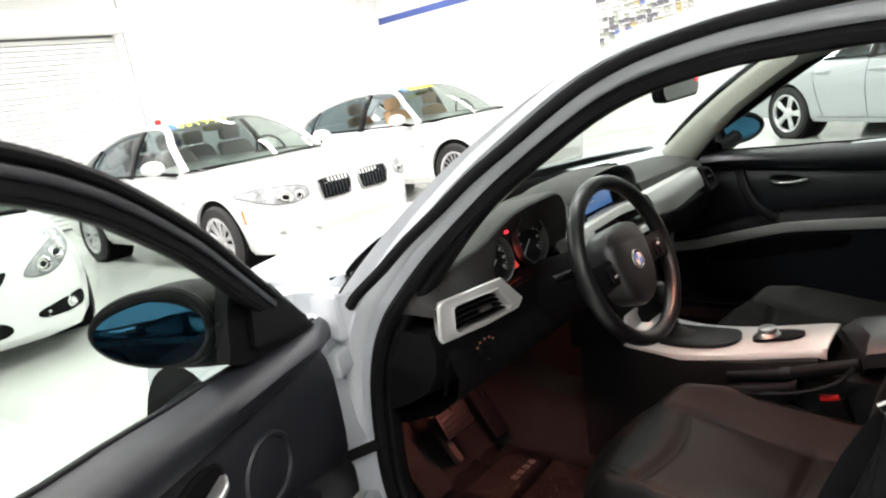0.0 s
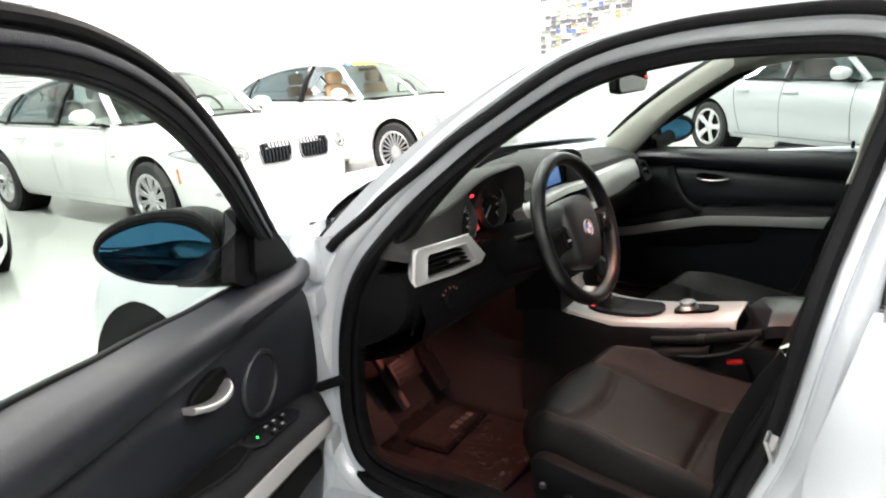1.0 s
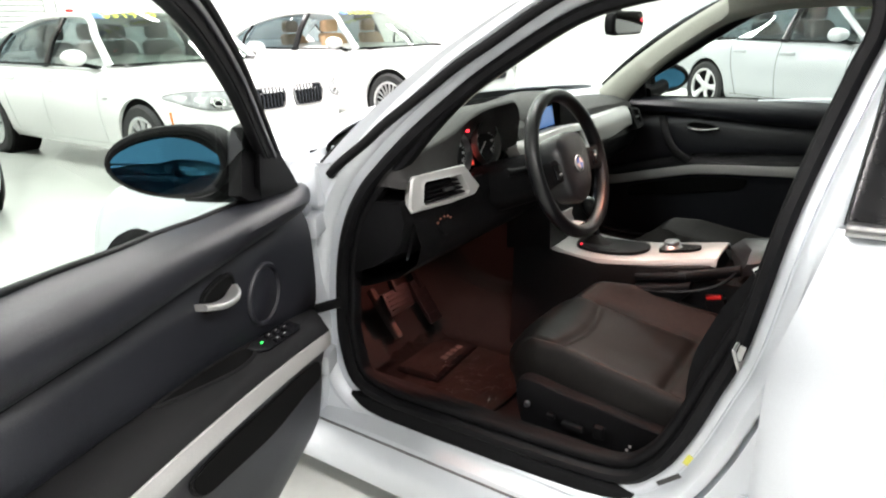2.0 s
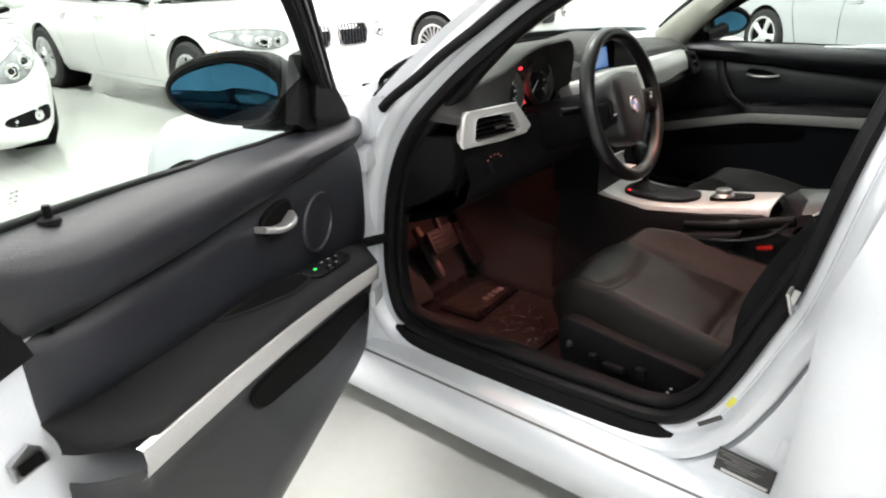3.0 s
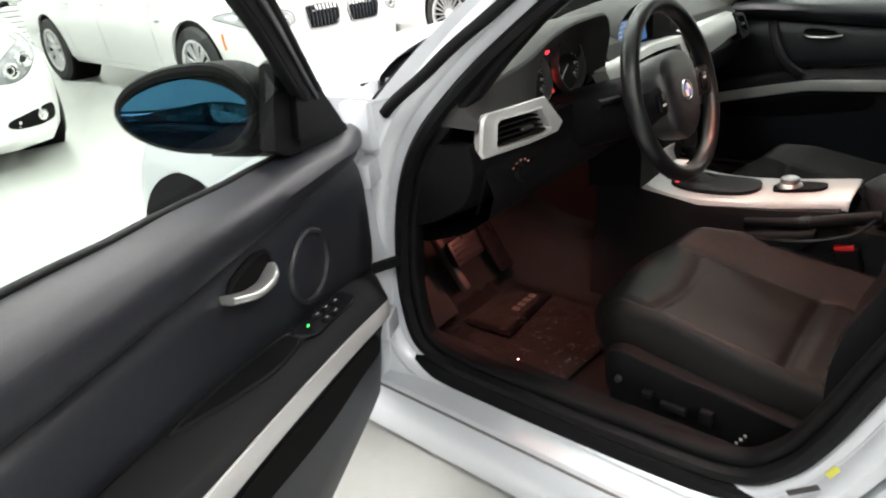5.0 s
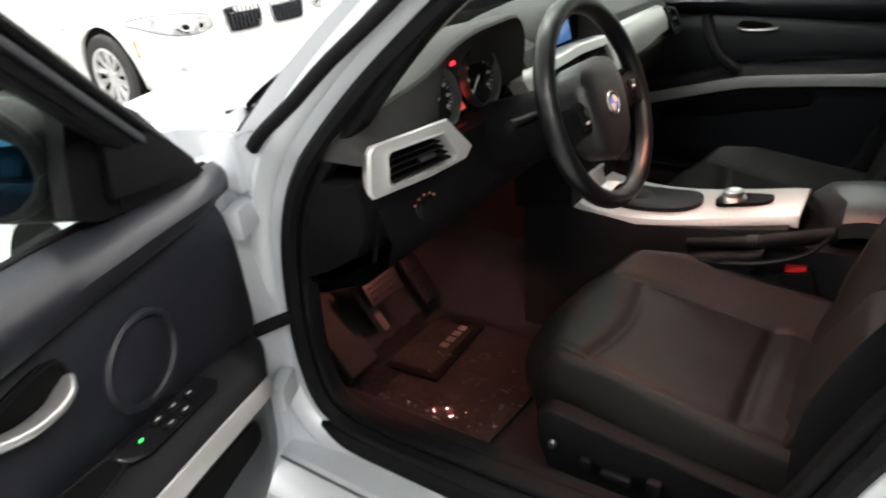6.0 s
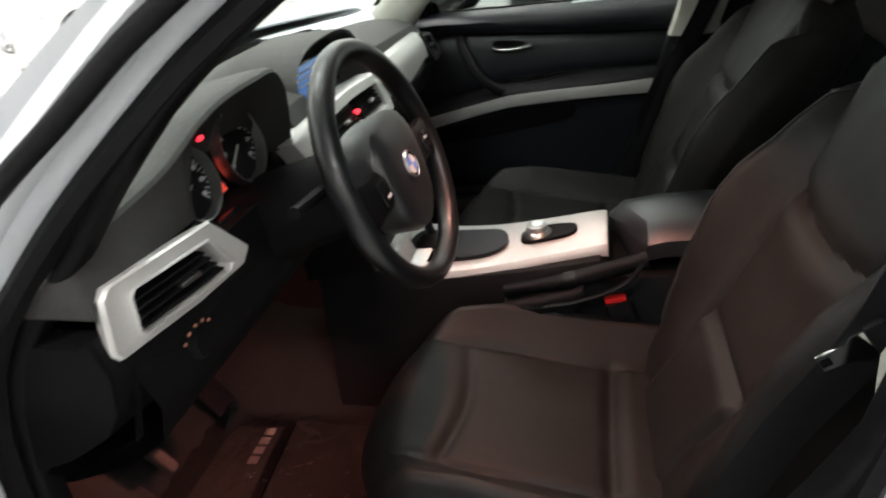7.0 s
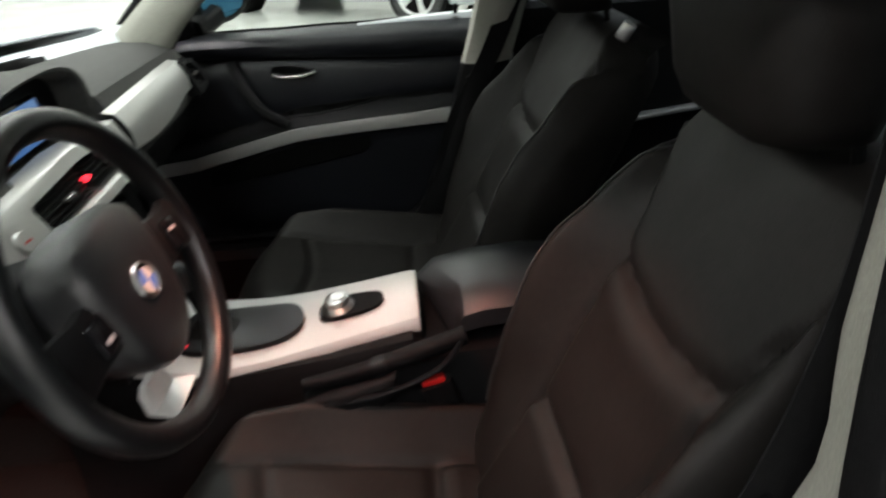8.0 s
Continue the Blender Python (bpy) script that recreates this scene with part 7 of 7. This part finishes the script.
# ---- pillars, belts, mirror, visors ----
for s in (-1, 1):
    inn = [p for p, e in zip(rim_line(s, -0.005 if s < 0 else -0.034, -0.055), edge) if e.z > (0.95 if e.x < 1.9 else 1.25) and e.x < 2.06]
    inn.sort(key=lambda p: p.x)
    far = []
    for p in inn:
        if p.x < 1.62:
            t = max(0.0, (p.x - inn[0].x) / (1.62 - inn[0].x))
            far.append(Vector((1.10, 0.755 * s, 0.965)).lerp(Vector((1.66, 0.555 * s, 1.335)), t) + Vector((-0.015, 0, 0.018)) * (4 * t * (1 - t)))
        else:
            far.append(Vector((p.x, 0.53 * s, 1.345)))
    bm = bmesh.new()
    grid(bm, [inn, [a.lerp(b, 0.35) + Vector((0.006, -0.022 * s, -0.006)) for a, b in zip(inn, far)], [a.lerp(b, 0.75) + Vector((0, -0.020 * s, -0.004)) for a, b in zip(inn, far)], far])
    solid(H("pillar_trim", bm, "grey_liner", None, "pale grey windscreen pillar trim"), 0.004, 0)
    # centre pillar trim: pale above, dark below
    pillar_x = lambda z: lerp_table(z, [(0.46, 1.875), (0.548, 1.905), (0.655, 1.945), (0.756, 1.978), (0.976, 2.033), (1.16, 2.077), (1.34, 2.115)])
    split = 0.86 if s < 0 else 0.88
    for name, mat_, lo, hi, lab_ in (("centre_pillar_trim", "grey_liner", split, 1.335, "pale grey centre pillar trim"), ("lower_pillar_trim", "black", 0.46, split, "black lower pillar trim")):
        lines = []
        near = ((-0.043, -0.003), (-0.041, -0.014), (-0.037, -0.028), (-0.028, -0.038), (0.0, -0.044), (0.05, -0.05))
        deep = ((-0.024, -0.004), (-0.034, -0.006), (-0.039, -0.014), (-0.042, -0.032), (-0.052, -0.058), (-0.046, -0.084), (-0.02, -0.096), (0.03, -0.096), (0.07, -0.07))
        for off, dy in near if s < 0 else deep:
            lines.append([Vector(((max(pillar_x(z), 2.035) + 0.034 if s < 0 else pillar_x(z)) + off, s * (side_in(z) + dy), z)) for z in [lo + (hi - lo) * k / 12 for k in range(13)]])
        bm = bmesh.new()
        grid(bm, lines)
        H(name, bm, mat_, None, lab_)
    if s < 0:
        bm = bmesh.new()
        grid(bm, [[Vector((pillar_x(z) + off, s * (side_in(z) + dy), z)) for z in [0.86 + 0.42 * k / 14 for k in range(15)]] for off, dy in ((-0.011, -0.028), (-0.010, -0.034), (0.012, -0.088), (0.016, -0.094), (0.022, -0.096), (0.06, -0.098))])
        H("pillar_trim_edge", bm, "grey_liner", None, "pale grey cloth edge of the centre pillar")
        H("pillar_edge", sweep([Vector((pillar_x(z) - 0.011, s * (side_in(z) - 0.002), z)) for z in [0.92 + 0.38 * k / 12 for k in range(13)]], rounded(0.012, 0.022, 0.004), (0, s, 0)), "rubber")
    belt = H("seat_belt", sweep(spline([(2.115, s * 0.575, 1.215), (2.07, s * 0.632, 1.03), (2.015, s * 0.662, 0.88), (1.94, s * 0.672, 0.74), (1.905, s * 0.672, 0.60), (1.93, s * 0.67, 0.36)], 6), [(-0.024, -0.001), (0.024, -0.001), (0.024, 0.001), (-0.024, 0.001)], (0, s, 0)), "rubber", None, "black seat belt hanging on the pillar")
    H("belt_guide", box(0.07, 0.03, 0.06, pose(2.12, s * 0.57, 1.225, 0, 20, 0), 0.012), "black", belt)
    tm = frame_m((1.990, s * 0.668, 0.856), (0.82, 0, 0.57), (-0.57, 0, 0.82))
    tongue = [(-0.026, -0.010), (0.004, -0.011), (0.012, -0.017), (0.024, -0.017), (0.024, 0.017), (0.012, 0.017), (0.004, 0.011), (-0.026, 0.010)]
    H("belt_tongue", loft([[tm @ Vector((a * 0.9, b * 0.85, c)) for a, b in tongue] for c in (-0.0015, 0.0015)]), "chrome", belt, "bright belt tongue")
    H("tongue_slot", box(0.010, 0.009, 0.0036, tm @ Matrix.Translation((-0.018, 0, 0)), 0), "dark", belt)
    H("tongue_grip", box(0.020, 0.040, 0.012, tm @ Matrix.Translation((0.032, 0, 0)), 0.005), "black", belt)
    H("sun_visor", box(0.15, 0.38, 0.022, pose(1.72, s * 0.33, 1.345, 0, -8, 0), 0.010), "grey_liner", None, "pale grey sun visor folded up")
mir = H("inner_mirror", loft([[(x, 0.03 + a * k, 1.245 + b * k) for a, b in rounded(0.235, 0.062, 0.026, 4)] for x, k in ((1.44, 0.55), (1.455, 0.92), (1.478, 1.0), (1.484, 0.97))]), "black", None, "black interior mirror on the windscreen")
H("mirror_face", loft([[(x, 0.03 + a, 1.245 + b) for a, b in rounded(0.222, 0.05, 0.022, 4)] for x in (1.4845, 1.486)]), "mirror", mir)
H("mirror_stem", sweep([(1.455, 0.03, 1.26), (1.44, 0.02, 1.30), (1.47, 0.0, 1.325)], ring(0.014, 8), (0, 1, 0)), "black", mir)
H("mirror_lamp", at(1.487, 0.125, 1.252, 0.003, 0.008, 0.008, 0.001), "red_led", mir, "small lit red lamp")
dome = H("dome_lamp", loft([[(1.66 + a * k, b * k, z) for a, b in rounded(0.14, 0.54, 0.03)] for z, k in ((1.362, 1.0), (1.345, 1.0), (1.338, 0.9))]), "grey_liner", None, "overhead lamp console, lit")
M["warm_lens"] = material("warm_lamp_lens", (0.8, 0.7, 0.6), 0.4, emit=(1.0, 0.45, 0.22), emit_strength=4.0)
H("lamp_lens", at(1.65, -0.21, 1.336, 0.05, 0.07, 0.006, 0.002), "warm_lens", dome, "lit warm lens")
H("lamp_lens", at(1.65, 0.21, 1.336, 0.05, 0.07, 0.006, 0.002), "grey_int", dome, "unlit lens")

# ---- pedals and small fittings ----
def pedal(x, y, z, w, h, tilt, name, label):
    p = H(name, box(0.014, w, h, pose(x, y, z, 0, tilt, 0), 0.005), "rubber", None, label)
    for k in range(4):
        H("rib", box(0.006, w * 0.8, 0.005, pose(x, y, z, 0, tilt, 0) @ Matrix.Translation((0.008, 0, h * (-0.3 + 0.2 * k))), 0.001), "black", p)
    H("pedal_arm", sweep([(x - 0.01, y, z + h * 0.3), (x - 0.06, y, z + 0.12), (x - 0.05, y, z + 0.22)], rounded(0.02, 0.012, 0.003), (0, 1, 0)), "black", p)


pedal(1.0, -0.432, 0.492, 0.115, 0.07, -30, "brake_pedal", "ribbed rubber brake pedal")
pedal(0.96, -0.245, 0.41, 0.06, 0.15, -35, "accelerator_pedal", "tall ribbed accelerator pedal")
rest = H("foot_rest", box(0.024, 0.095, 0.25, pose(0.925, -0.535, 0.415, 0, -40, 0), 0.008), "carpet", None, "black carpeted footrest beside the pedals")
# Paler bar added here: lamplight on the footrest's edge is in its colour.
H("foot_rest_edge", box(0.026, 0.024, 0.17, pose(0.962, -0.452, 0.445, 0, -38, 0), 0.008), "mat", rest, "added paler bar painting the lit edge of the footrest")
strk = H("door_striker", sweep([(1.978, -0.800, 0.770), (1.978, -0.830, 0.770), (1.988, -0.830, 0.742), (1.988, -0.800, 0.742)], ring(0.0032, 8), (1, 0, 0)), "satin", None, "bright door lock striker")
H("striker_plate", box(0.010, 0.003, 0.026, pose(1.984, -0.801, 0.755, 0, 12, 0), 0.0012), "alu", strk)
lab = H("type_label", box(0.098, 0.002, 0.052, pose(1.966, -0.8015, 0.405, 0, 5, 0), 0.0008), "label", None, "dark printed data label")
for k in range(6):
    H("label_line", box(0.078 - 0.022 * (k % 3), 0.001, 0.0022, pose(1.960 - 0.005 * (k % 2), -0.8028, 0.425 - 0.0055 * k, 0, 5, 0), 0), "grey_int", lab)
H("barcode_bar", box(0.080, 0.001, 0.006, pose(1.968, -0.8028, 0.385, 0, 5, 0), 0), "print", lab)
H("black_tag", box(0.009, 0.002, 0.05, pose(1.895, -0.800, 0.478, 0, 48, 0), 0.0006), "label", None, "small black sticker")
H("catch_hook", box(0.02, 0.006, 0.05, pose(2.020, -0.803, 0.475, 0, 6, 0), 0.003), "silver")
H("yellow_tag", box(0.010, 0.002, 0.022, pose(1.925, -0.806, 0.535, 0, 24, 0), 0.0006), "yellow", None, "small yellow sticker")

# ---- loose floor mat ----
rows = []
rng = random.Random(8)
for i in range(31):
    t = i / 30
    row = []
    for j in range(25):
        v = j / 24
        x = 0.86 + 0.49 * t + 0.03 * (v - 0.5) * t
        y = -0.56 + (0.40 + 0.03 * t) * v
        z = 0.250 + 0.075 * max(0.0, (0.98 - x) / 0.12) ** 1.5 + 0.004 * noise.noise((x * 14, y * 14, 0)) + 0.003 * noise.noise((x * 40, y * 40, 3))
        row.append((x, y, z))
    rows.append(row)
mat_root = root("floor_mat", pose(1.1, -0.36, 0.25), "dark pile floor mat on the driver's carpet", "floor mat")
bm = bmesh.new()
grid(bm, rows)
solid(part("mat_body", bm, "mat", mat_root), 0.008)
part("heel_pad", at(1.030, -0.312, 0.2570, 0.19, 0.255, 0.008, 0.003, (0, 0, 4)), "rubber", mat_root, "black rubber heel pad")
part("heel_inset", at(1.030, -0.312, 0.2592, 0.15, 0.21, 0.006, 0.003, (0, 0, 4)), "mat", mat_root)
for k in range(4):
    part("woven_mark", at(1.072, -0.306 + 0.028 * k, 0.2626, 0.022, 0.020, 0.002, 0.0005, (0, 0, 4)), "weave", mat_root)
M["film"] = glass_material("clear_film", (0.90, 0.88, 0.87), 0.05, 0.20)
rows = []
for i in range(76):
    t = i / 75
    row = []
    for j in range(67):
        v = j / 66
        x = 0.86 + 0.50 * t + 0.03 * (v - 0.5) * t
        y = -0.568 + (0.41 + 0.03 * t) * v
        rim_ = max(0.0, 1 - v / 0.22)
        z = 0.2665 + 0.075 * max(0.0, (0.98 - x) / 0.12) ** 1.5 + 0.005 * noise.noise((x * 20, y * 20, 7))
        z += (0.0030 + 0.013 * rim_) * noise.noise((x * 60, y * 60, 1)) + 0.020 * rim_ ** 2 + (0.006 * noise.noise((x * 90, y * 30, 5)) if t > 0.9 else 0)
        row.append((x, y, z))
    rows.append(row)
bm = bmesh.new()
grid(bm, rows)
part("protective_film", bm, "film", mat_root, "crumpled clear protective film", 20)

# ---- cabin lamps ----
lamp("driver_map_light", "SPOT", DOME, (1.0, 0.39, 0.27), look((1.65, -0.21, 1.328), (1.78, -0.35, 0.5)), cone=74, radius=0.009)
lamp("footwell_light", "SPOT", FOOT, (1.0, 0.33, 0.25), look((1.13, -0.44, 0.640), (1.05, -0.44, 0.25)), cone=140, radius=0.012)
# Weak fill added on the far side; no lamp part belongs to it.
lamp("passenger_footwell_light", "SPOT", FOOT * 0.3, (1.0, 0.33, 0.25), look((1.13, 0.42, 0.640), (1.08, 0.40, 0.25)), cone=140, radius=0.012)
